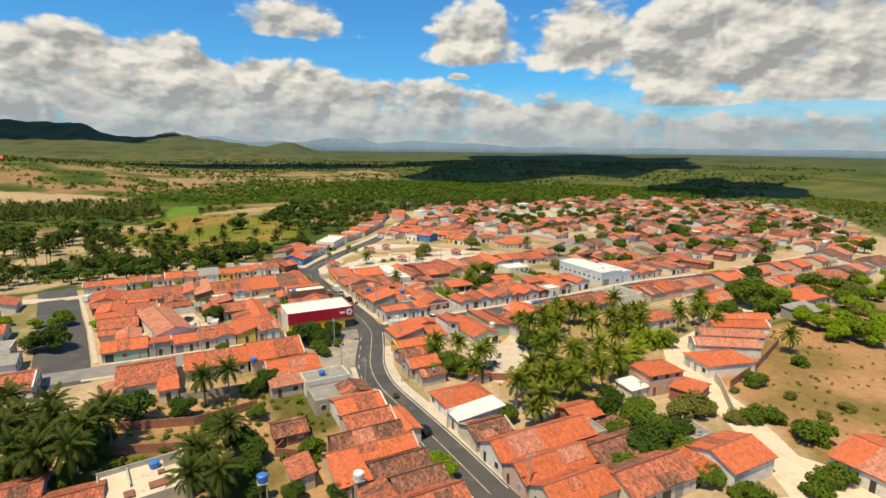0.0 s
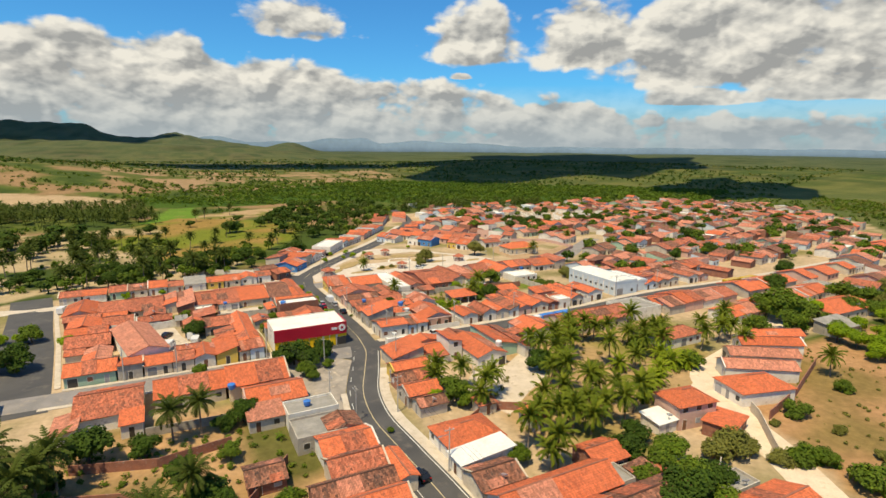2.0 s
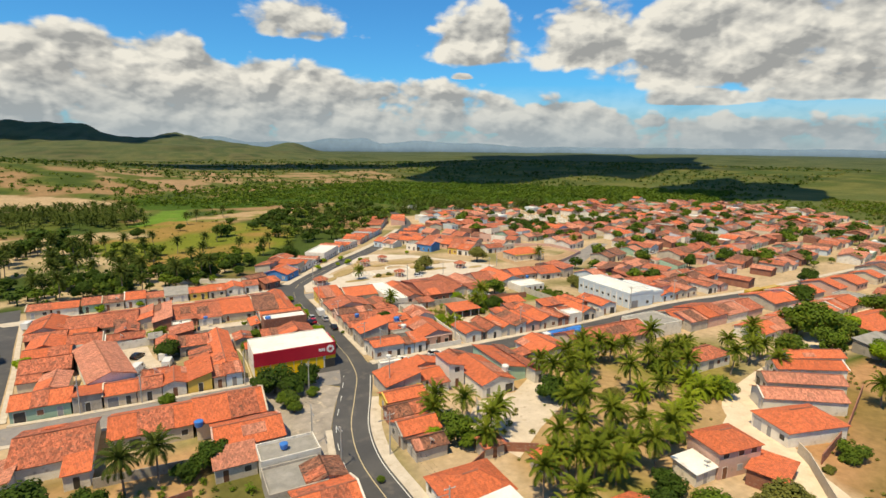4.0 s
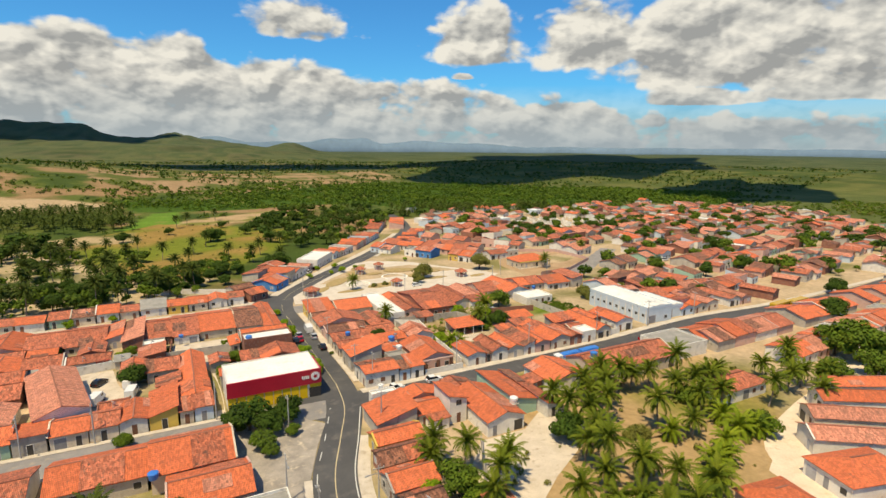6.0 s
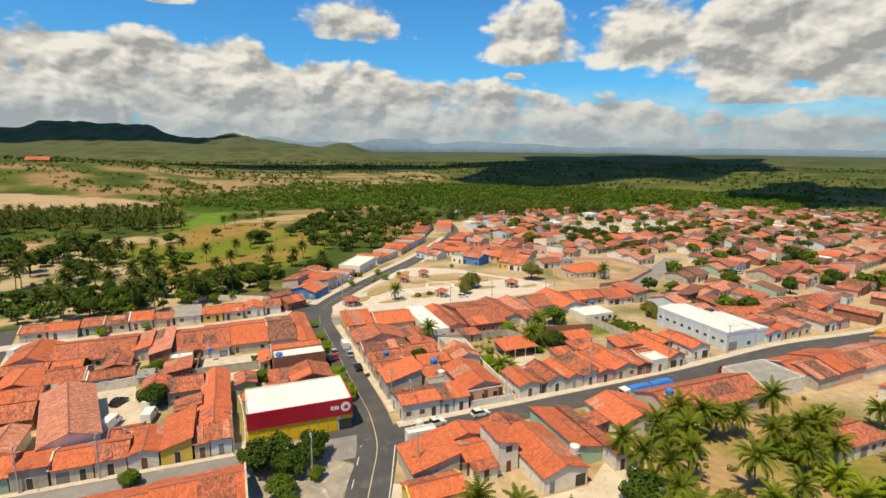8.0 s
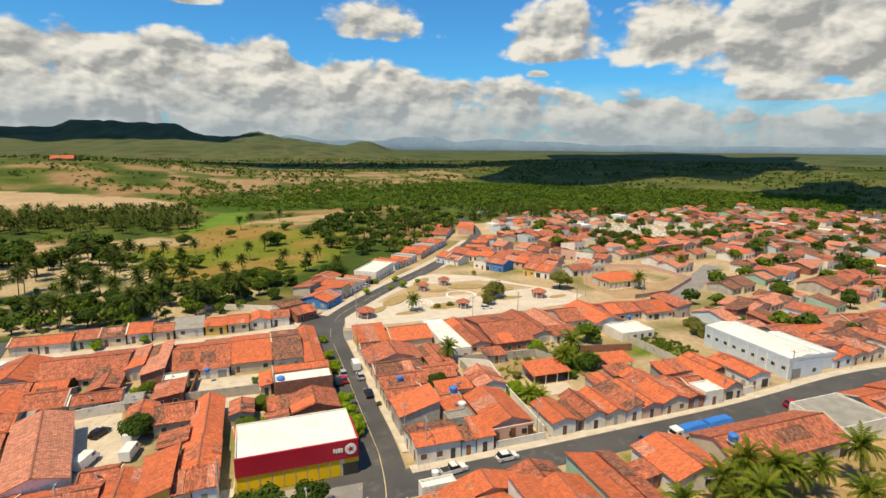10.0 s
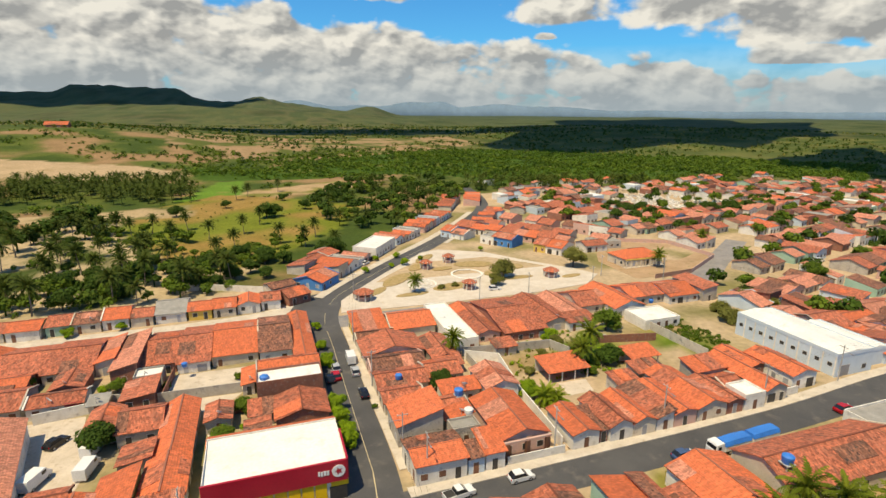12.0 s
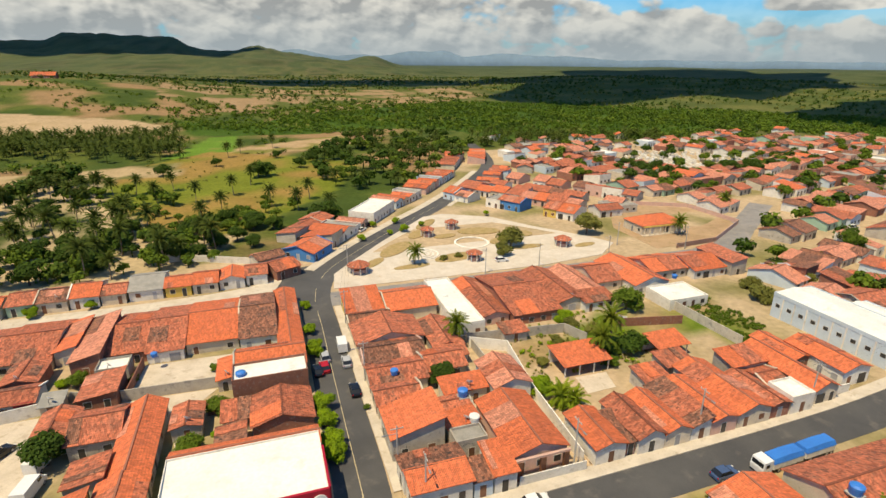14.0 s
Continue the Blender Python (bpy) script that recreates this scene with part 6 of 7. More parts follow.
# ---- the square ----
sheet("square", [(58.6, 228), (60, 238), (66, 246), (78, 261), (100, 287), (108, 289), (124, 279), (134, 262), (146, 246), (150, 238), (140, 229.5), (120, 227), (90, 227)], 0.16, PLAZA, "pale sandy paved town square", "square")


def bed(x, y, rx, ry, ang, mat, label):
    v, f = [], []
    n = 26
    a = radians(ang)
    for dz in (0.26, 0.0):
        for i in range(n):
            t = 2 * math.pi * i / n
            px, py = rx * math.cos(t), ry * math.sin(t)
            X, Y = x + px * math.cos(a) - py * math.sin(a), y + px * math.sin(a) + py * math.cos(a)
            v.append((X, Y, gz(X, Y) + dz))
    f = [tuple(range(n))] + [(i, i + n, (i + 1) % n + n, (i + 1) % n) for i in range(n)]
    return tagged(mesh_ob("planting_bed", v, f, mat), label, "planting bed", "beds in the square")


BEDSOIL = surface("bed_soil", (0.42, 0.29, 0.14), (0.30, 0.22, 0.08), 0.6, 4, 0.95, 0.3, dirt=(0.14, 0.14, 0.04))
for x, y, rx, ry, ang in ((81, 253, 8, 3.2, 48), (92, 266, 5.5, 2.6, 50), (100, 261, 4, 2, 10), (113, 263, 7.5, 3.8, -12), (117, 251, 5.5, 3.2, 20), (121, 243, 6, 1.8, 0), (96.5, 240.6, 7, 3.2, 12), (82, 237, 5.5, 1.6, 5), (98, 277, 7, 2.2, 50), (126, 256, 3.6, 3.4, 0), (72, 243, 5, 1.8, 45), (140, 239, 4, 1.6, 10)):
    bed(x, y, rx, ry, ang, BEDSOIL, "low bed of dry grass and soil with a kerb")


def ring(x, y, r0, r1, mat):
    v, f = [], []
    n = 36
    for i in range(n):
        t = 2 * math.pi * i / n
        for r in (r0, r1):
            X, Y = x + r * math.cos(t), y + r * math.sin(t)
            v.append((X, Y, gz(X, Y) + 0.30))
            v.append((X, Y, gz(X, Y) + 0.05))
    for i in range(n):
        a, b = i * 4, ((i + 1) % n) * 4
        f += [(a, a + 2, b + 2, b), (a + 2, a + 3, b + 3, b + 2), (a, b, b + 1, a + 1)]
    return tagged(mesh_ob("ring_seat", v, f, mat), "low pale ring-shaped bench in the square", "bench", "rings in the square")


for r in (1.6, 3.0, 4.4):
    ring(87.8, 246, r, r + 0.5, WALL["w"])
ring(106, 252, 5.0, 5.7, WALL["w"])
for x, y, r in ((66.7, 237.1, 3.3), (100.9, 236.7, 2.6), (94.4, 263.2, 2.6), (105.1, 269, 2.6), (132.6, 240.4, 3.0)):
    kiosk(x, y, r)
for x, y in ((92.4, 239.6), (97.4, 240.8)):
    tree(x, y, 1.5, "olive", None, True)
sheet("school_yard", [(160, 229), (182, 230), (206, 243.6), (205, 267), (184, 279), (166, 262), (160, 252)], 0.04, DIRT, "bare brown school yard", "yard")

# a blue board with pale bars on the corner house, a red board on a yard house
board = empty("shop_sign", pose(68.4, 150.75, 0), "dark blue shop board with pale marks", "sign")
box("panel", -1.3, -.08, 1.2, 1.3, 0, 3.0, WALL["u"], board)
for _i in range(3):
    box("bar", -1.0, -.11, 2.55 - _i * .45, 0.9 - _i * .3, -.081, 2.75 - _i * .45, WHITE, board)
board = empty("shop_sign", pose(3.9, 189.35, gz(4, 189)), "bright red board on a white house", "sign")
box("panel", -1.4, -.1, 1.9, 1.4, 0, 2.6, RED, board)

# ---- the farther town ----
SQUARE = [(56, 226), (62, 250), (100, 292), (126, 284), (140, 262), (152, 246), (158, 236), (142, 222), (60, 216)]
SCHOOLYARD = [(158, 226), (200, 236), (210, 262), (200, 276), (184, 282), (160, 262)]
CEMETERY = [(238, 362), (262, 330), (304, 334), (330, 352), (300, 392), (270, 392)]


def gap_to(line, x, y):
    best = 1e9
    for (ax, ay), (bx, by) in zip(line, line[1:]):
        dx, dy = bx - ax, by - ay
        t = min(1, max(0, ((x - ax) * dx + (y - ay) * dy) / (dx * dx + dy * dy)))
        best = min(best, math.hypot(x - ax - t * dx, y - ay - t * dy))
    return best


FARTOWN = [(166, 156), (216, 156), (262, 156), (330, 140), (470, 236), (545, 335), (490, 405), (345, 420), (250, 425), (196, 432), (188, 420), (178, 378), (184, 350), (194, 316), (198, 290), (210, 266), (208, 238), (172, 214)]


def far_town():
    rng = random.Random(5)
    a = radians(14)
    ca, sa = math.cos(a), math.sin(a)
    v = -140.0
    street = 0
    while v < 330:
        street += 1
        depth = rng.uniform(9, 12)
        u = 120.0 + rng.uniform(0, 6)
        while u < 620:
            w = rng.uniform(5, 9.5)
            cx, cy = u * ca - v * sa, u * sa + v * ca + 60
            u += w + (rng.uniform(4, 11) if rng.random() < 0.2 else 0.1)
            if not inside(cx, cy, FARTOWN) or inside(cx, cy, CEMETERY) or inside(cx, cy, SCHOOLYARD):
                continue
            if min(gap_to(MAIN, cx, cy), gap_to(CROSS, cx, cy), gap_to(SOUTHSQ, cx, cy)) < 10:
                continue
            if rng.random() < 0.10 + 0.25 * step(330, 430, cy):
                continue
            d = depth * rng.uniform(0.75, 1.15)
            r = rng.choice("xxxxyySNW")
            roof = rng.choice("nmmmpppooo")
            if rng.random() < 0.06:
                r, roof = "F", rng.choice("wg")
            near = cx < 214 and cy < 230
            house(cx - w / 2, cy - d / 2, cx + w / 2, cy + d / 2, r, roof, rng.choice("wwwcccpgbble"), rng.uniform(2.7, 3.6), "s", None, 14, 1 if near else 0)
        v += depth + (8.5 if street % 2 else 3.0)


far_town()
# rows south of the side street, farther east
row(150, 129, 2, 9, 8, 12, "x", 41, "nnmmp", "wcgp", 3.1, 0.4, 1, "n")
row(160, 113, 5, 8, 8, 11, "x", 42, "nnmmp", "wcgp", 3.0, 2.0, 1, "s")
row(232, 131, 6, 9, 8, 12, "x", 43, "nmmop", "wcgp", 3.1, 0.5)
row(240, 112, 8, 6, 9, 11, "x", 44, "nmmop", "wcgp", 3.1, 3.0)
row(168, 155.5, 0, 6, 7, 12, "y", 45, "nnmp", "wcpl", 3.2, 0.2, 1, "s")
row(169, 170, 0, 5, 8, 11, "x", 46, "nmmp", "wcg", 3.0, 1.0, 1, "s")
# scattered homes at the far edge
_rng = random.Random(9)
for _ in range(46):
    _x, _y = _rng.uniform(200, 480), _rng.uniform(400, 470)
    if _x < 330 or _y < 450:
        house(_x, _y, _x + _rng.uniform(7, 12), _y + _rng.uniform(6, 9), _rng.choice("xxyN"), _rng.choice("nmmpo"), _rng.choice("wcpgw"), 2.9, "s", None, _rng.uniform(-20, 30), 0)



finish_far_town()


_shed = house(-206, 887, -180, 899, "x", "n", "b", 4.0, "s", 4.0)
_shed.location.z = height(-193, 894) - 0.3


def tombs():
    """Rows of low white tombs, as one group of stones too small to tell apart."""
    rng = random.Random(3)
    v, f = [], []
    for i in range(420):
        x, y = rng.uniform(236, 332), rng.uniform(328, 394)
        if not inside(x, y, CEMETERY):
            continue
        z = gz(x, y)
        a, b = box_vf(x - .6, y - 1.1, z - .1, x + .6, y + 1.1, z + rng.uniform(.6, 1.6), len(v))
        v += a
        f += b
        a, b = box_vf(x - .08, y + .9, z, x + .08, y + 1.1, z + 2.0, len(v))
        v += a
        f += b
    tagged(mesh_ob("tombs", v, f, WALL["w"]), "rows of low white tombs and crosses", "cemetery", kind="stuff")


tombs()
for _d in DISHES:
    dish(*_d)
wall_run([(183, 229), (166, 227.5), (183, 229), (207, 243), (206, 268), (184, 280)], 1.6, "p", "brownish wall round the school yard")
wall_run([(133, 170.6), (132.4, 199)], 2.2, "g")
wall_run([(133.4, 152), (137.4, 152)], 1.8, "w", "low white front wall on the street")
wall_run([(83.3, 150.7), (84.4, 168), (87, 184), (80.4, 188)], 2.4, "w", "tall white-washed garden wall with posts")
wall_run([(73, 149.8), (83.3, 149.8)], 1.6, "w", "low white front wall on the street")
wall_run([(80.6, 190), (102, 187.6), (104, 182)], 2.2, "g")
wall_run([(114, 186.4), (129, 183)], 2.0, "b", "bare brick wall across the open lot")
wall_run([(80.8, 178), (80.8, 189)], 2.0, "g")
wall_run([(31.8, 180), (37, 180)], 2.2, "b", "bare brick yard wall")
wall_run([(8, 192), (11.6, 190.6)], 2.2, "g")
wall_run([(17.8, 189), (33, 188.6)], 2.2, "g")
wall_run([(18.6, 189.4), (19.2, 201)], 2.0, "b", "bare brick yard wall")
wall_run([(33, 194.4), (36, 194.4)], 2.2, "b", "bare brick yard wall")
wall_run([(-2, 187.4), (6.6, 189)], 2.2, "w", "white yard wall")
wall_run([(112, 72), (128, 76), (150, 84)], 2.0, "b", "bare brick field wall")
wall_run([(100, 63), (110, 73), (112, 76)], 2.2, "c", "cream front wall along the track")
wall_run([(58, 72.6), (76, 71)], 2.0, "g")
wall_run([(84, 63), (96, 70.5)], 2.0, "g")
wall_run([(56, 97), (63, 101), (70, 97)], 1.8, "b", "bare brick garden wall")
wall_run([(70, 119), (62, 104)], 1.8, "g")
wall_run([(-11, 112), (2, 108), (14, 110)], 1.8, "b", "bare brick garden wall")
wall_run([(-14, 104), (0, 99)], 1.8, "b", "bare brick garden wall")
wall_run([(0, 120), (16, 119)], 1.8, "g")
wall_run([(43, 251), (20, 262), (14, 262)], 2.0, "w", "long low white wall by the road")
wall_run([(22, 100), (14, 90), (20, 86)], 1.6, "b", "bare brick garden wall")
# unfinished concrete terrace building
terr = empty("unfinished_building", pose(-6, 87.5, 0, 0, 0, 8), "unfinished concrete terrace with low walls", "building")
box("slab", -6, -4.5, -.3, 6, 4.5, 3.0, WALL["c"], terr)
boxes("wall", [(-6, 4.3, 3.0, 6, 4.5, 3.8), (-6, -4.5, 3.0, -5.8, 4.3, 3.5), (3, 2, 3.0, 5.8, 2.2, 5.0), (5.8, -4.5, 3.0, 6, 4.3, 4.6), (-2, -1, 3.0, -1.8, 4.2, 3.6)], CONCRETE, terr)
boxes("rubble", [(-3, -4, 3.0, -1.6, -2.2, 3.35), (0.4, -3.4, 3.0, 3.6, -1.6, 3.3), (2, 0, 3.0, 3, 1, 3.4)], WALL["b"], terr, "brick rubble")
water_tank(-4.6, 90.4, 3.0, 0.8, "blue")
tank_tower(10.1, 78.6, 3.0, "blue")
tank_tower(23.2, 71.8, 3.6, "white")
tank_tower(108, 131.0, 5.4, "blue")
for x, y, z, c, r in ((80.2, 123.4, 4.55, "white", .8), (71.2, 167.2, 4.6, "blue", .7), (62.4, 177.4, 3.35, "blue", .7), (70.6, 160.6, 3.4, "white", .8), (37.4, 183, 5.3, "blue", .8), (58, 139.8, 4.3, "white", .6), (21.6, 199, 2.7, "blue", .6), (16, 127.4, 3.2, "blue", .8), (28.4, 112.6, 3.5, "blue", .7), (143, 202, 2.2, "blue", .7), (82, 208, 2.4, "white", .7)):
    tank_tower(x, y, z - 1.2 - gz(x, y) * 0, c) if z > 4.4 else water_tank(x, y, gz(x, y) + z, r, c)

# ---- poles and wires ----
EASTPOLES = [(46.6, 60), (45.6, 85), (45.8, 108), (54.8, 131), (57.9, 157), (58.0, 182), (58.4, 207), (64, 239)]
CROSSPOLES = [(60, 150.6), (82, 150.9), (104, 151.2), (128, 151.6), (150, 153), (172, 154)]
LEFTPOLES = [(34.2, 117), (26.6, 148.9), (6, 149.2), (-5, 149.4)]
for line, ang in ((EASTPOLES, 180), (CROSSPOLES, -90), (LEFTPOLES, -90)):
    for x, y in line:
        pole(x, y, 8.2, ang)
    wires(line, 7.9)
for x, y in ((150, 236), (139, 225), (116, 225), (168, 226), (100, 226), (37, 108), (38.6, 138)):
    pole(x, y, 7.6, 90)

# ---- green: near trees and palms ----
palm(-24.4, 109.4, 3, 1.2)
palm(-19.1, 105.7, 3, 1.2)
palm(-20.1, 99.1, 3, 1.2)
palm(-23.1, 97.8, 3, 1.2)
palm(-16.0, 100.0, 3, 1.2)
palm(-27.9, 119.5, 3, 1.2)
palm(-13.6, 102.9, 3, 1.2)
palm(-26.3, 105.1, 3, 1.2)
palm(-21.3, 112.5, 3, 1.2)
palm(-20.5, 94.8, 3, 1.2)
palm(-16.1, 94.4, 3, 1.2)
palm(-11.8, 106.6, 3, 1.2)
palm(4.5, 115.7, 3, 1.05)
palm(9.2, 116.6, 3, 1.05)
palm(1.4, 87.4, 3, 1.05)
palm(6.6, 92.7, 3, 1.05)
palm(0.6, 79.4, 3, 1.05)
palm(4.4, 79.1, 3, 1.05)
palm(2.9, 84.9, 3, 1.05)
tree(-8.4, 114.1, 4.6, "dark")
tree(17.1, 117.8, 3.3, "dark")
tree(13.2, 115.6, 2.4, "dark")
tree(-29.0, 166.4, 4.6, "dark")
tree(-33.0, 168.4, 3.6, "dark")
tree(9.2, 93.3, 3.4, "dark")
tree(6.4, 82.1, 3.2, "dark")
tree(-15.1, 100.7, 2.6, "dark")
tree(-21.6, 98.1, 3, "dark")
tree(-13.2, 107.8, 2.6, "dark")
tree(-2.6, 86.1, 2.4, "dark")
tree(-24.9, 100.2, 2.6, "dark")
tree(8.9, 85.3, 2.4, "dark")
tree(8.9, 79.0, 2.2, "dark")
tree(20.5, 73.4, 2, "dark")
tree(14.3, 76.3, 2.2, "dark")
tree(-29.7, 191.6, 3.6, "mid")
tree(19.6, 87.4, 2.4, "mid")
tree(17.6, 83.2, 2, "mid")
tree(57.2, 82.2, 2.6, "mid")
tree(-17.2, 95.2, 2.2, "mid")
tree(-6.7, 94.2, 2.2, "mid")
tree(-12.9, 102.2, 2, "mid")
tree(41.5, 101.3, 0.8, "mid")
tree(37.8, 73.7, 2.3, "lime")
tree(-19.6, 180.5, 2.6, "lime")
tree(37.7, 70.5, 2, "lime")
tree(-45.4, 200.0, 2.2, "lime")
tree(-36.9, 192.8, 2.2, "lime")
tree(-32.4, 192.8, 1.8, "lime")
tree(32.0, 141.8, 4.2, "dark")
tree(39.3, 142.6, 3.6, "dark")
tree(34.9, 139.0, 3.2, "dark")
tree(29.6, 142.4, 3, "dark")
tree(33.0, 133.8, 2.7, "mid")
tree(39.1, 136.6, 1.6, "mid")
tree(33.9, 131.0, 1.8, "mid")
tree(58.6, 106.6, 3.6, "mid")
tree(59.7, 104.1, 2.4, "mid")
tree(10.8, 145.4, 2, "mid")
tree(53.7, 108.5, 2.2, "lime")
tree(54.7, 111.7, 1.8, "lime")
tree(53.2, 105.4, 2, "lime")
palm(58.7, 115.6, None, 0.95)
palm(61.3, 100.9, None, 0.95)
palm(132.7, 103.4, None, 0.9)
palm(144.8, 113.3, None, 0.9)
palm(150.8, 110.9, None, 0.9)
palm(88.6, 121.4, 0, 0.95)
palm(86.6, 114.9, 1, 1.0)
palm(98.0, 120.9, 2, 0.88)
palm(105.3, 125.8, 0, 1.05)
palm(108.2, 122.8, 1, 0.95)
palm(111.4, 122.3, 2, 1.0)
palm(115.9, 121.2, 0, 0.88)
palm(124.6, 120.9, 1, 1.05)
palm(117.6, 115.4, 2, 0.95)
palm(121.0, 113.8, 0, 1.0)
palm(124.2, 112.5, 1, 0.88)
palm(121.8, 107.4, 2, 1.05)
palm(115.3, 107.4, 0, 0.95)
palm(102.9, 107.7, 1, 1.0)
palm(106.7, 102.4, 2, 0.88)
palm(89.9, 112.2, 0, 1.05)
palm(95.2, 113.7, 1, 0.95)
palm(87.8, 108.4, 2, 1.0)
palm(82.7, 104.5, 0, 0.88)
palm(83.4, 100.4, 1, 1.05)
palm(88.1, 96.5, 2, 0.95)
palm(67.4, 105.8, 0, 1.0)
palm(62.7, 111.9, 1, 0.88)
palm(98.7, 124.5, 2, 1.05)
palm(128.6, 113.8, 0, 0.95)
palm(100.2, 118.4, 1, 1.0)
palm(102.4, 103.8, 5, 0.95)
palm(116.6, 103.4, 5, 1.0)
palm(104.5, 93.8, 5, 0.88)
palm(67.3, 88.6, 0, 0.95)
palm(62.2, 77.3, 1, 1.0)
palm(80.2, 97.0, 2, 0.88)
palm(72.9, 85.8, 0, 1.05)
palm(84.8, 94.7, 1, 0.95)
palm(81.0, 86.4, 2, 1.0)
palm(88.9, 91.4, 0, 0.88)
palm(89.6, 85.9, 1, 1.05)
palm(79.3, 89.7, 2, 0.95)
palm(69.9, 87.3, 0, 1.0)
palm(63.9, 103.6, 1, 0.88)
palm(75.6, 83.4, 2, 1.05)
palm(72.6, 94.2, 0, 0.95)
palm(83.3, 83.0, 1, 1.0)
palm(76.2, 91.2, 2, 0.88)
palm(101.3, 93.4, 5, 0.95)
palm(95.8, 89.3, 5, 1.0)
palm(109.1, 97.0, 5, 0.88)
palm(115.4, 98.8, 5, 1.05)
palm(118.7, 97.2, 5, 0.95)
tree(85.0, 112.3, 3.8, "dark")
tree(118.9, 113.1, 3.2, "mid", None, True)
tree(120.4, 97.7, 3.6, "mid", None, True)
tree(98.3, 107.1, 2.2, "olive", None, True)
tree(96.2, 107.5, 1.8, "olive", None, True)
tree(79.7, 125.2, 1.8, "olive", None, True)
palm(61.9, 85.3, None, 0.95)
palm(61.0, 77.4, None, 0.95)
palm(142.5, 105.7, None, 0.95)
palm(148.4, 106.2, None, 0.95)
palm(142.9, 99.2, None, 0.95)
palm(158.5, 115.9, None, 0.95)
palm(153.3, 103.8, None, 0.95)
palm(145.8, 78.7, None, 0.95)
palm(56.8, 112.9, None, 0.95)
tree(73.7, 61.0, 4.2, "dark")
tree(69.9, 60.7, 3.6, "dark")
tree(75.3, 74.6, 3.4, "dark")
tree(80.9, 78.0, 3, "dark")
tree(81.7, 61.5, 3.4, "dark")
tree(82.1, 70.7, 3.4, "mid")
tree(79.0, 63.7, 3.6, "mid")
tree(71.9, 55.7, 3, "mid")
tree(78.1, 57.4, 3, "mid")
tree(77.3, 69.0, 3, "mid")
tree(75.8, 50.0, 2.4, "mid")
tree(81.7, 51.2, 2, "mid")
tree(79.1, 55.8, 2.4, "mid")
tree(64.8, 58.8, 2.6, "mid")
tree(73.9, 50.6, 2, "mid")
tree(70.6, 53.5, 2.4, "mid")
tree(67.5, 55.9, 2.4, "mid")
tree(72.3, 67.7, 2.4, "mid")
tree(93.7, 67.3, 3.6, "olive")
tree(88.7, 67.2, 3, "olive")
tree(95.7, 66.1, 2.4, "olive")
tree(104.8, 50.2, 3.8, "mid", None, True)
tree(118.3, 70.5, 2.8, "mid", None, True)
tree(139.8, 72.5, 2.2, "mid", None, True)
tree(102.6, 59.9, 3.2, "mid", None, True)
tree(105.5, 57.7, 2.4, "mid", None, True)
tree(94.4, 41.0, 3.2, "mid", None, True)
tree(88.9, 40.6, 3, "mid", None, True)
tree(77.9, 43.8, 3, "mid", None, True)
tree(76.9, 45.8, 2, "mid", None, True)
tree(111.4, 42.2, 3, "mid", None, True)
tree(98.8, 38.1, 2, "mid", None, True)
tree(98.7, 61.8, 2.4, "olive", None, True)
tree(119.0, 62.5, 1.6, "olive", None, True)
tree(124.2, 53.9, 1.8, "olive", None, True)
tree(116.1, 54.0, 1.6, "olive", None, True)
tree(110.8, 70.1, 1.2, "olive", None, True)
tree(113.8, 81.1, 1, "olive", None, True)
tree(177.6, 108.5, 7, "mid")
tree(177.6, 114.5, 5, "mid")
tree(181.4, 104.8, 5, "mid")
tree(215.6, 110.8, 6, "mid")
tree(222.2, 106.3, 5, "mid")
tree(169.4, 101.1, 4.5, "mid")
tree(210.5, 131.8, 5, "dark")
tree(259.1, 196.1, 4.6, "dark")
tree(253.5, 202.6, 4, "dark")
tree(244.7, 148.7, 4.4, "dark")
tree(368.9, 177.6, 4, "dark")
tree(254.5, 172.6, 3.4, "dark")
tree(173.1, 90.8, 4, "lime")
tree(174.2, 78.9, 5, "lime")
tree(172.8, 72.5, 4.6, "lime")
tree(173.0, 85.8, 3.6, "lime")
tree(167.5, 78.3, 3.2, "lime")
tree(189.2, 77.0, 4, "lime")
tree(34.0, 179.6, 2.1, "mid")
tree(41.7, 221.6, 1, "mid")
tree(56.8, 173.4, 0.7, "mid")
tree(121.6, 192.9, 4.2, "mid")
tree(213.6, 206.5, 4.4, "mid")
tree(32.1, 194.8, 1, "mid")
tree(11.2, 174.8, 3.6, "dark")
tree(71, 176.6, 2.8, "dark")
tree(30.4, 170.6, 2.3, "mid")
tree(34.4, 172.4, 1.5, "lime")
tree(35.4, 178.6, 1.9, "mid")
tree(9.4, 196.6, 1.9, "mid")
tree(6.6, 197.6, 1.4, "lime", None, True)
tree(18.4, 195.6, 1.1, "mid", None, True)
tree(-8.2, 203.2, 2.2, "mid")
tree(-10.4, 201.2, 1.8, "mid")
tree(110, 175.4, 3.2, "dark")
tree(106.6, 176.4, 2.0, "mid", None, True)
tree(113.4, 178.2, 1.8, "lime", None, True)
tree(103.6, 172.6, 1.6, "mid", None, True)
palm(107.6, 178.8, 1, 1.0)
palm(103.4, 175.4, 0, 0.9)
palm(87.6, 164.4, 5, 0.9)
palm(89.2, 162.8, 5, 0.8)
tree(207.1, 229.7, 4, "dark")
tree(50.6, 217.8, 1.5, "lime")
tree(50.4, 204.5, 1.7, "lime")
tree(50.5, 196.1, 1.9, "lime")
tree(50.4, 194.2, 1.6, "lime")
tree(49.8, 175.7, 2, "lime")
tree(49.9, 166.1, 2, "lime")
tree(49.7, 162.7, 2.1, "lime")
tree(50.0, 164.0, 2, "lime")
tree(49.9, 171.0, 1.8, "lime")
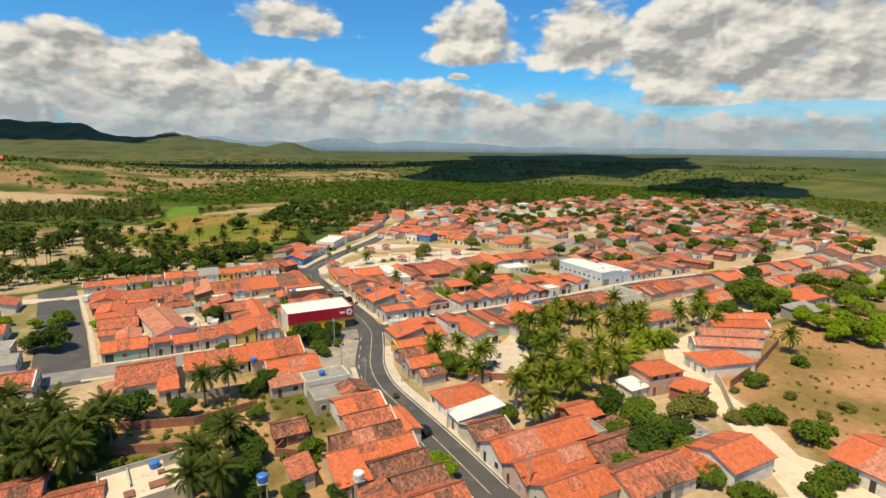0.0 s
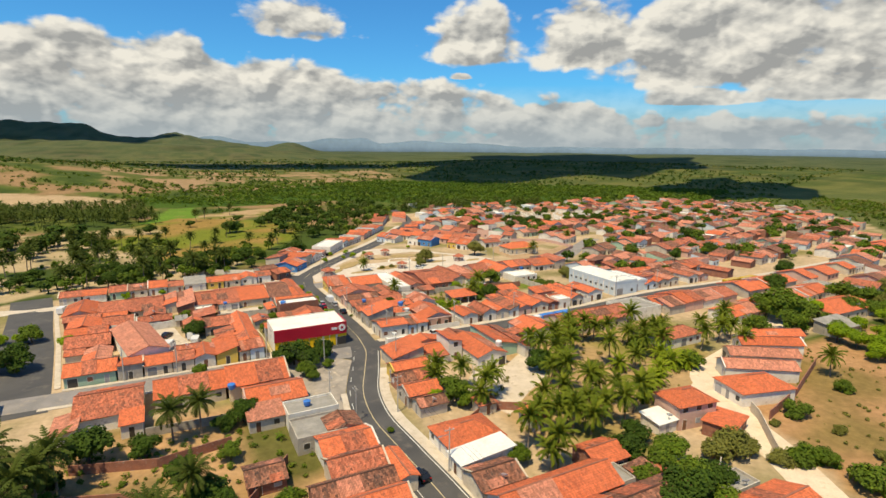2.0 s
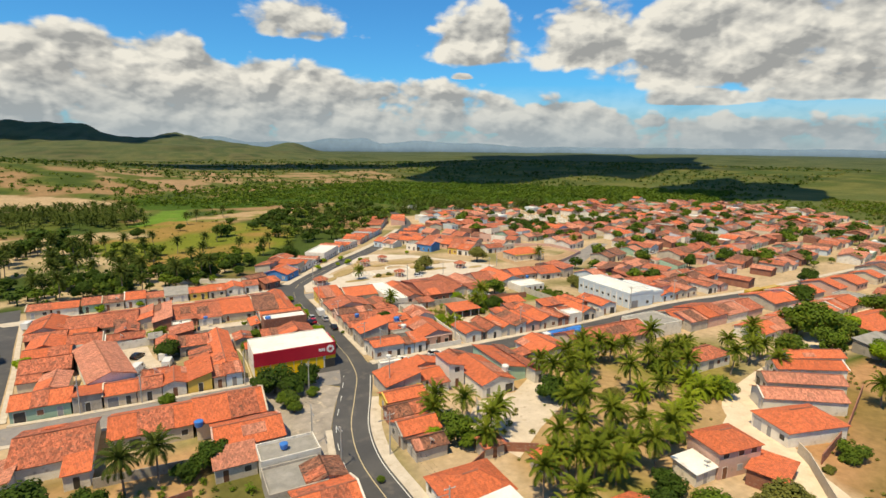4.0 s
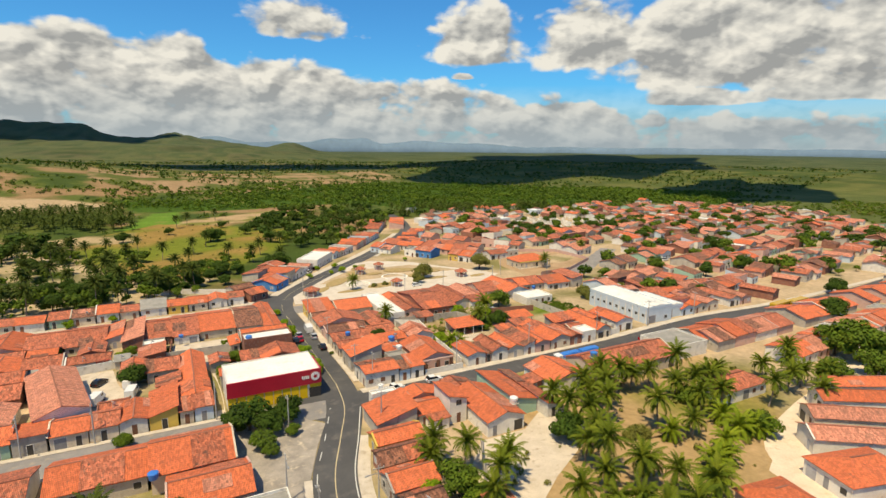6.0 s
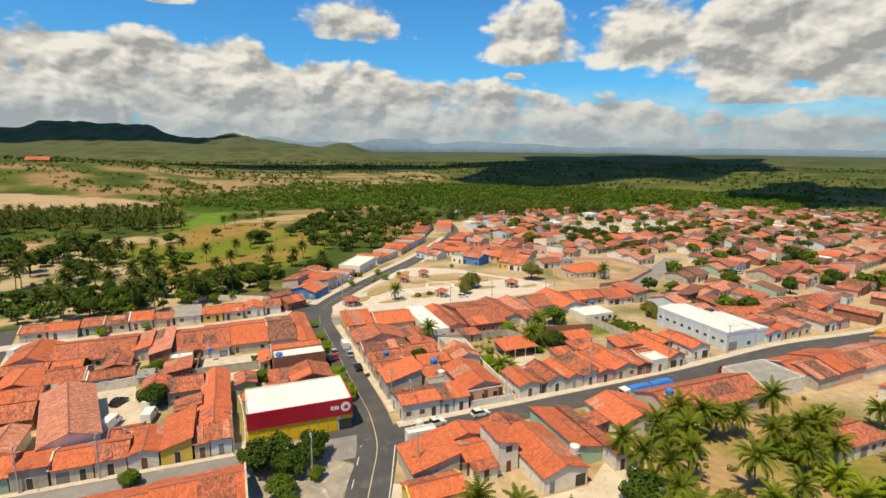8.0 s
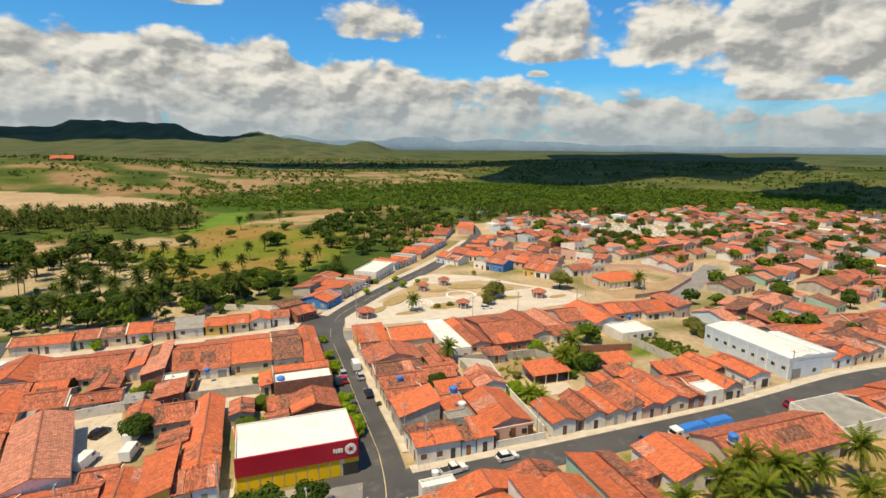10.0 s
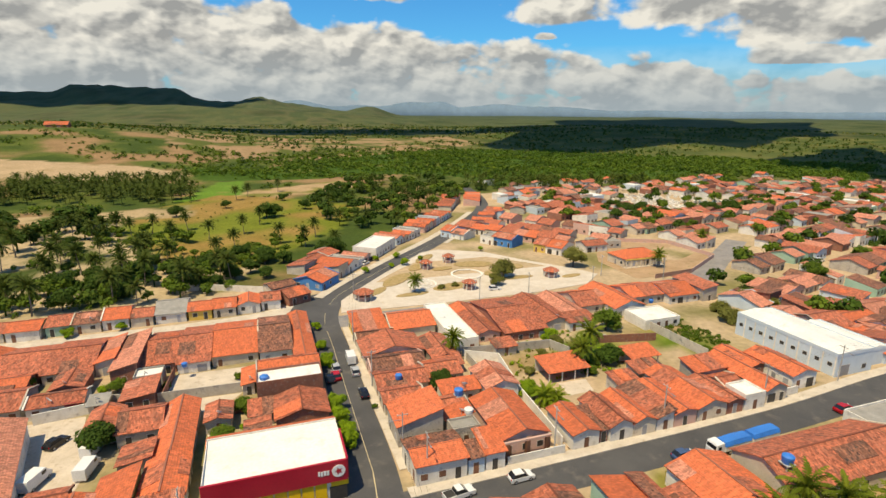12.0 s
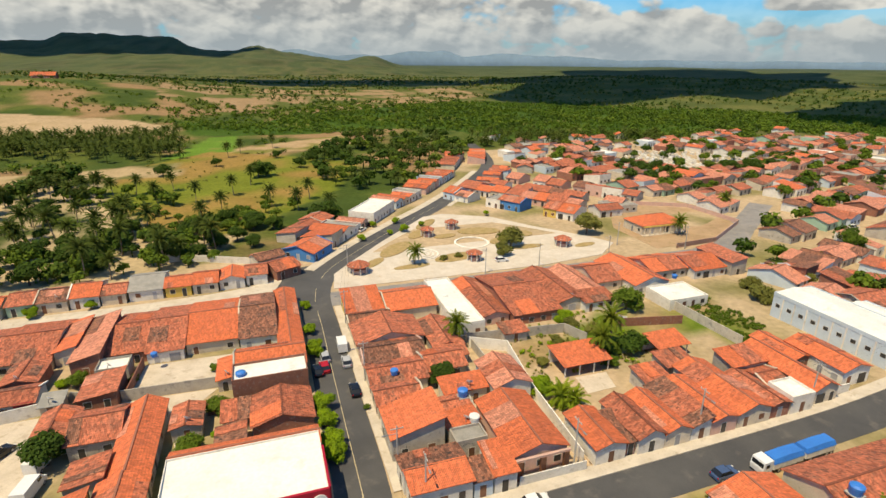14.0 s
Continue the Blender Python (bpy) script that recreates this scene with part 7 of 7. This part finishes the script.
tree(86.6, 168.7, 2.2, "lime")
tree(85.5, 167.7, 1.8, "lime")
tree(88.8, 166.8, 1.6, "lime")
tree(-8.9, 232.3, 1.7, "lime")
tree(2.7, 233.5, 1.5, "lime")
tree(116.7, 244.9, 4.6, "olive")
tree(147.0, 248.9, 5.2, "olive")
tree(110.7, 238.0, 3, "olive")
tree(88.3, 270.4, 1.8, "lime")
tree(88.1, 281.8, 1.6, "lime")
tree(95.7, 274.8, 1.4, "lime")
tree(123.6, 281.8, 1.4, "lime")
tree(82.9, 268.6, 1.3, "lime")
tree(72.6, 264.7, 1.6, "lime")
tree(79.4, 279.8, 1.4, "lime")
palm(78.2, 190.4, None, 0.9)
palm(83.4, 238.6, None, 0.9)
palm(216.7, 260.0, None, 0.9)
palm(176.2, 238.2, None, 0.9)
tree(172.4, 197.9, 4, "olive", None, True)
tree(176.4, 192.8, 3.4, "olive", None, True)
tree(160.9, 194.4, 3, "olive", None, True)
tree(108.0, 185.7, 2.2, "olive", None, True)
tree(105.0, 189.9, 2, "olive", None, True)
tree(98.2, 184.1, 1.6, "olive", None, True)
tree(91.0, 176.9, 1.6, "olive", None, True)
tree(156.5, 187.1, 3.6, "olive", None, True)
tree(113.2, 187.0, 2, "lime", None, True)
tree(105.0, 192.3, 2.6, "lime", None, True)
tree(33.4, 180.6, 2, "mid")
tree(-5.4, 211.5, 2.2, "mid")

# ---- vehicles ----
car(55.9, 195.9, 88, "white", "van")
car(56.1, 197.7, 88, "white", "car")
car(55.8, 189.2, 88, "silver", "car")
car(55.7, 179.0, 90, "black", "car")
car(52.1, 192.3, 92, "silver", "car")
car(51.6, 188.5, 92, "red", "car")
car(50.3, 187.6, 92, "black", "car")
car(73.5, 146.2, 2, "white", "car")
car(100.8, 142.6, 2, "blue", "car")
car(63.3, 145.6, 8, "white", "pickup")
car(139.7, 144.4, 2, "red", "car")
car(10.5, 174.9, 75, "white", "van")
car(11.0, 168.9, 80, "white", "van")
car(4.4, 168.2, 70, "white", "van")
car(4.0, 179.0, 60, "black", "car")
car(3.5, 135.0, 15, "white", "car")
car(-26.8, 223.1, 80, "white", "van")
car(40.6, 85.6, 100, "black", "car")
car(108.2, 233.2, -5, "white", "car")
car(116.4, 188.4, -20, "silver", "car")
car(74.6, 275.8, 50, "white", "car")
car(78.7, 281.6, 50, "black", "car")
car(65.8, 268.8, 48, "silver", "car")
car(241.3, 225.6, 0, "white", "car")
truck(112.6, 142.0, 182)
bus(204.6, 145.5, 4)
bus(214.1, 145.2, 4)

# ---- green: groves, woods and scrub ----
def scatter(poly, n, seed, lo, hi, pick=None):
    rng = random.Random(seed)
    xs, ys = [p[0] for p in poly], [p[1] for p in poly]
    out, tries = [], 0
    while len(out) < n and tries < n * 30:
        tries += 1
        x, y = rng.uniform(min(xs), max(xs)), rng.uniform(min(ys), max(ys))
        if inside(x, y, poly) and (pick is None or pick(x, y)):
            out.append((x, y, rng.uniform(lo, hi)))
    return out


PALMROWS = [(-190, 480), (-96, 463), (-44, 445), (0, 450), (-8, 548), (-69, 556), (-125, 552), (-200, 560)]
far_palms("palm_grove", [(x, y) for x, y, r in scatter(PALMROWS, 340, 3, 1, 1)], LEAF["palmdark"], "dense dark grove of coconut palms on sandy ground", 1.2)
for x, y, r in scatter(LEFTWOOD, 96, 4, 0.9, 1.2, lambda x, y: y > 252):
    palm(x, y, 4 if r > 1.05 else 3, r)
for x, y, r in scatter(LEFTWOOD, 44, 5, 2.4, 4.2, lambda x, y: y > 254 and noise.noise((x / 30, y / 30, 4)) > -0.1):
    tree(x, y, r, "dark")
for x, y in ((25, 448), (32, 460), (52, 479), (31, 347), (28, 315), (17, 337), (46, 322), (38, 366), (67, 300), (56, 313), (1, 342), (-9, 360), (-17, 355), (-26, 365), (5, 363), (62, 330), (22, 300)):
    palm(x, y, 4, 0.95)
for x, y, r in ((53, 439, 3.0), (42, 383, 6.0), (46, 386, 5.0), (72, 420, 4.4), (64, 404, 4.0), (20, 420, 3.4), (-4, 400, 4.4), (66, 294, 4.6), (62, 298, 4.0), (46, 288, 3.6), (40, 292, 4.2)):
    tree(x, y, r, "dark")


def grove(spots, kind, label):
    """Trees of a wood that stand too close to tell apart: trunks and crowns in one growth."""
    rng = random.Random(len(spots) + 77)
    v, f = [], []
    for x, y, r in spots:
        z = height(x, y)
        blobs = [(x, y, z + 1.15 * r, 0.66 * r, 0.8)]
        for k in range(5):
            a = k * 1.26 + rng.uniform(-.4, .4)
            blobs.append((x + .55 * r * math.cos(a), y + .55 * r * math.sin(a), z + r * rng.uniform(.8, 1.35), r * rng.uniform(.3, .48), 0.8))
        crown_vf(rng, blobs, 230, 0.135 * r, v, f)
        b = len(v)
        for k, q in ((-.2, .08), (1.1 * r, .05)):
            for i in range(4):
                v.append((x + q * r * math.cos(i * 1.571), y + q * r * math.sin(i * 1.571), z + k))
        for i in range(4):
            j = (i + 1) % 4
            f.append((b + i, b + j, b + 4 + j, b + 4 + i))
    tagged(mesh_ob("woodland", v, f, LEAF[kind]), label, "trees", kind="stuff")


grove(scatter([(-140, 252), (14, 252), (30, 276), (20, 292), (-30, 276), (-140, 290)], 46, 61, 2.0, 3.8, lambda x, y: noise.noise((x / 28, y / 28, 4)) > -0.2), "dark", "dark trees massed behind the houses")
grove(scatter([(-30, 250), (20, 252), (44, 296), (60, 318), (44, 330), (10, 296), (-30, 276)], 56, 71, 1.6, 3.4, lambda x, y: gap_to(MAIN, x, y) > 16), "mid", "green bushes and trees along the back of the houses")
grove(scatter([(-10, 320), (20, 298), (8, 340), (-24, 372), (-34, 350)], 26, 72, 1.8, 3.4), "mid", "green trees at the edge of the meadow")
DARKWOOD = [(-150, 330), (-52, 332), (-28, 346), (-44, 402), (-80, 414), (-150, 420)]
grove(scatter(DARKWOOD, 46, 6, 4.0, 6.2), "dark", "dense dark green wood")
for x, y, r in scatter([(10, 256), (40, 262), (52, 290), (40, 310), (10, 290)], 22, 7, 2.2, 3.6):
    tree(x, y, r, "dark" if r > 2.9 else "mid")
NORTHWOOD = [(66, 400), (74, 350), (98, 330), (150, 388), (172, 432), (176, 500), (113, 524), (81, 454)]
grove(scatter(NORTHWOOD, 60, 9, 3.0, 5.4), "dark", "dense dark green wood beside the houses")
grove(scatter(NORTHWOOD, 40, 99, 2.6, 4.6), "mid", "green trees beside the houses")
far_palms("palm_grove", [(x, y) for x, y, r in scatter(NORTHWOOD, 60, 10, 1, 1)], LEAF["palmdark"], "palms standing among dark trees", 1.0)
far_palms("palm_grove", [(x, y) for x, y, r in scatter([(190, 440), (330, 425), (350, 450), (230, 500), (190, 490)], 90, 12, 1, 1)], LEAF["palmdark"], "row of dark palms behind the houses", 1.0)
# trees between the farther houses
def clear_of_roads(x, y):
    return min(gap_to(MAIN, x, y), gap_to(CROSS, x, y), gap_to(SOUTHSQ, x, y)) > 7


grove(scatter(FARTOWN, 170, 13, 1.8, 4.6, clear_of_roads), "mid", "green trees between the far houses")
grove(scatter(FARTOWN, 130, 113, 1.8, 4.4, clear_of_roads), "dark", "dark trees between the far houses")
for x, y, r in scatter([(225, 322), (300, 312), (320, 330), (262, 330), (240, 350)], 22, 14, 3, 5):
    tree(x, y, r, "dark" if r > 4 else "mid")
for x, y, r in scatter([(150, 108), (240, 108), (260, 125), (260, 95), (170, 84)], 26, 15, 2.6, 4.6, clear_of_roads):
    tree(x, y, r, ("mid", "olive", "lime")[int(r * 10) % 3])
for x, y, r in scatter([(-34, 62), (20, 62), (18, 104), (-20, 122), (-34, 110)], 16, 63, 1.8, 3.4, lambda x, y: not (-14 < x < 2 and 80 < y < 95)):
    tree(x, y, r, "dark" if r > 2.6 else "mid")
thicket("bushes", scatter([(88, 172), (120, 170), (112, 196), (100, 194), (86, 188)], 160, 64, 0.25, 0.7), 0.2, LEAF["olive"], "dry grass tufts in the open lot", 22)
thicket("bushes", scatter([(-12, 102), (20, 108), (28, 118), (0, 120), (-14, 116)], 90, 65, 0.3, 1.1), 0.16, LEAF["mid"], "green weeds along the back gardens", 40)
thicket("bushes", scatter([(-10, 101), (30, 112), (22, 84), (-8, 98), (-30, 98), (-20, 124)], 60, 31, 0.6, 1.6), 0.14, LEAF["mid"], "low green bushes in back yards", 60)
thicket("bushes", scatter(GROVE, 70, 32, 0.4, 1.3), 0.16, LEAF["olive"], "dry grass tufts and bushes under the palms", 50)
thicket("bushes", scatter(DRY, 420, 33, 0.2, 0.75), 0.2, LEAF["olive"], "small dry bushes on the bare field", 36)
thicket("bushes", scatter([(88, 172), (120, 170), (112, 196), (100, 194), (86, 188)], 110, 34, 0.3, 0.9), 0.16, LEAF["lime"], "bright green weeds in the open lot", 46)
thicket("bushes", scatter(LOT, 520, 35, 0.3, 0.9, lambda x, y: noise.noise((x / 8, y / 8, 3)) > -0.15), 0.18, LEAF["mid"], "overgrown green weeds in the open lot", 40)
thicket("bushes", scatter(LEFTWOOD, 220, 36, 0.7, 2.0, lambda x, y: y > 250), 0.14, LEAF["mid"], "low bushes under the palms", 34)
thicket("bushes", scatter(MEADOW, 120, 37, 0.5, 1.5), 0.15, LEAF["olive"], "tufts of dry grass in the meadow", 30)


def scrubland(x, y):
    return not inside(x, y, TOWN) and not inside(x, y, SANDY) and not inside(x, y, SANDY2) and not inside(x, y, LIGHTSOIL) and not inside(x, y, STRIP) and not inside(x, y, PALMROWS) and not inside(x, y, MEADOW)


def scrub_noise(k):
    return lambda x, y: scrubland(x, y) and noise.noise((x / 90, y / 60, k)) + 0.4 * noise.noise((x / 25, y / 25, k)) > -0.02


EASTEDGE = [(300, 96), (360, 110), (500, 215), (590, 330), (760, 420), (700, 260), (480, 110), (330, 60)]
thicket("scrub", scatter(EASTEDGE, 700, 51, 1.6, 4.0), 0.17, LEAF["mid"], "green scrub at the edge of the town", 22)
thicket("scrub", scatter(EASTEDGE, 300, 52, 1.6, 3.6), 0.17, LEAF["olive"], "dry olive scrub at the edge of the town", 22)
NEARLAND = [(-320, 250), (-60, 250), (40, 300), (110, 440), (260, 450), (500, 430), (540, 300), (430, 190), (300, 80), (520, 120), (760, 500), (420, 860), (-260, 820), (-420, 500)]
thicket("scrub", scatter(NEARLAND, 2600, 41, 1.6, 3.6, scrub_noise(3.0)), 0.17, LEAF["mid"], "patches of green scrub trees on open land", 20)
thicket("scrub", scatter(NEARLAND, 900, 42, 1.8, 4.2, scrub_noise(3.0)), 0.17, LEAF["dark"], "dark scrub trees on open land", 22)
thicket("scrub", scatter(BELT, 2600, 47, 2.2, 4.6, lambda x, y: noise.noise((x / 70, y / 45, 6.0)) > -0.3), 0.16, LEAF["bush"], "dense belt of fresh green bushes", 20)
thicket("scrub", scatter([(-20, 590), (90, 560), (200, 520), (330, 520), (420, 640), (300, 800), (60, 760), (-40, 700)], 700, 43, 2.4, 5.4, lambda x, y: noise.noise((x / 70, y / 45, 6.0)) > -0.12), 0.19, LEAF["mid"], "broad belt of green woodland", 18)
thicket("scrub", scatter([(330, 440), (520, 400), (760, 540), (640, 700), (420, 640), (260, 520)], 1300, 44, 2.2, 5.4, lambda x, y: noise.noise((x / 60, y / 40, 8.0)) > -0.1), 0.19, LEAF["mid"], "broad belt of green woodland", 18)
MIDLAND = [(-900, 760), (-300, 820), (300, 820), (800, 520), (1500, 700), (1300, 1700), (300, 1900), (-700, 1700)]
thicket("scrub", scatter(MIDLAND, 4200, 45, 2.6, 6.0, lambda x, y: noise.noise((x / 160, y / 110, 7.0)) > -0.12), 0.24, LEAF["dark"], "far dark scrub on rolling land", 9)
thicket("scrub", scatter(MIDLAND, 2600, 46, 2.6, 5.0, lambda x, y: noise.noise((x / 160, y / 110, 7.0)) > -0.3), 0.24, LEAF["olive"], "far olive scrub on rolling land", 9)


# ---- unseen clouds, added above the view to shade the far land ----
CLOUDWHITE = surface("cloud_white", (0.85, 0.85, 0.86), (0.78, 0.79, 0.82), 0.004, 0.03, 1.0, 0)


# shadow caster, shifted towards the sun so its shadow lands at (gx, gy)
def cloud(gx, gy, rx, ry, ang, z, seed):
    off = z / math.tan(radians(SUN_EL))
    a, s = radians(ang), radians(SUN_AZ)
    cx, cy = gx + math.sin(s) * off, gy + math.cos(s) * off
    v, f = [], []
    n, rings = 48, 7
    for k in range(rings):
        t = -1 + 2 * k / (rings - 1)
        q = math.sqrt(max(0.0, 1 - t * t * 0.98))
        for i in range(n):
            th = 2 * math.pi * i / n
            w = 1 + 0.42 * noise.noise((math.cos(th) * 1.7, math.sin(th) * 1.7, seed)) + 0.28 * noise.noise((math.cos(th) * 4, math.sin(th) * 4, seed + t))
            px, py = rx * q * w * math.cos(th), ry * q * w * math.sin(th)
            v.append((cx + px * math.cos(a) - py * math.sin(a), cy + px * math.sin(a) + py * math.cos(a), z + t * 70 * (1.6 if t > 0 else 0.5)))
    for k in range(rings - 1):
        for i in range(n):
            j = (i + 1) % n
            f.append((k * n + i, k * n + j, (k + 1) * n + j, (k + 1) * n + i))
    f += [tuple(range(n))[::-1], tuple(range((rings - 1) * n, rings * n))]
    return tagged(mesh_ob("cloud", v, f, CLOUDWHITE, smooth=True), "unseen white cloud added to shade the far land", "cloud", "clouds", "structure")


cloud(1260, 1530, 950, 440, 40, 1300, 1.0)
cloud(180, 1400, 430, 170, -14, 1100, 5.0)
cloud(800, 560, 240, 110, 35, 600, 2.0)
cloud(-760, 3500, 900, 480, 8, 1700, 3.0)


# ---- ridges on the horizon, distance haze put into their blue colour ----
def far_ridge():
    mt = surface("haze_painted_ridge", (0.15, 0.23, 0.32), (0.12, 0.19, 0.27), 0.002, 0.02, 1.0, 0)
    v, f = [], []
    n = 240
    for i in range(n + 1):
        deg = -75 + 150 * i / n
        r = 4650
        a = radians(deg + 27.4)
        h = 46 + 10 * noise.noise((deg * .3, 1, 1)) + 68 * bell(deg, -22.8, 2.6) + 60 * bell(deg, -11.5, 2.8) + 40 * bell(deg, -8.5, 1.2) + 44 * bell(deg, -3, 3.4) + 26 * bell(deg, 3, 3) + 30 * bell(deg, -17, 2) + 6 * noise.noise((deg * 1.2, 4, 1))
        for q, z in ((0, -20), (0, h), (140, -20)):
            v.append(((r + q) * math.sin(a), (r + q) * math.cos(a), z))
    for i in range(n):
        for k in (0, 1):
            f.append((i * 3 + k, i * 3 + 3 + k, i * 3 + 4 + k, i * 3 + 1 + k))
    tagged(mesh_ob("backdrop", v, f, mt, smooth=True), "horizon ridges in pale blue with the haze painted in", "backdrop", kind="structure")


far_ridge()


thicket("scrub", scatter([(190, 440), (330, 440), (520, 400), (760, 540), (420, 800), (60, 760), (100, 560)], 900, 71, 2.4, 5.0, lambda x, y: noise.noise((x / 60, y / 40, 8.0)) > 0.0), 0.18, LEAF["dark"], "dark trees in the green belt", 24)
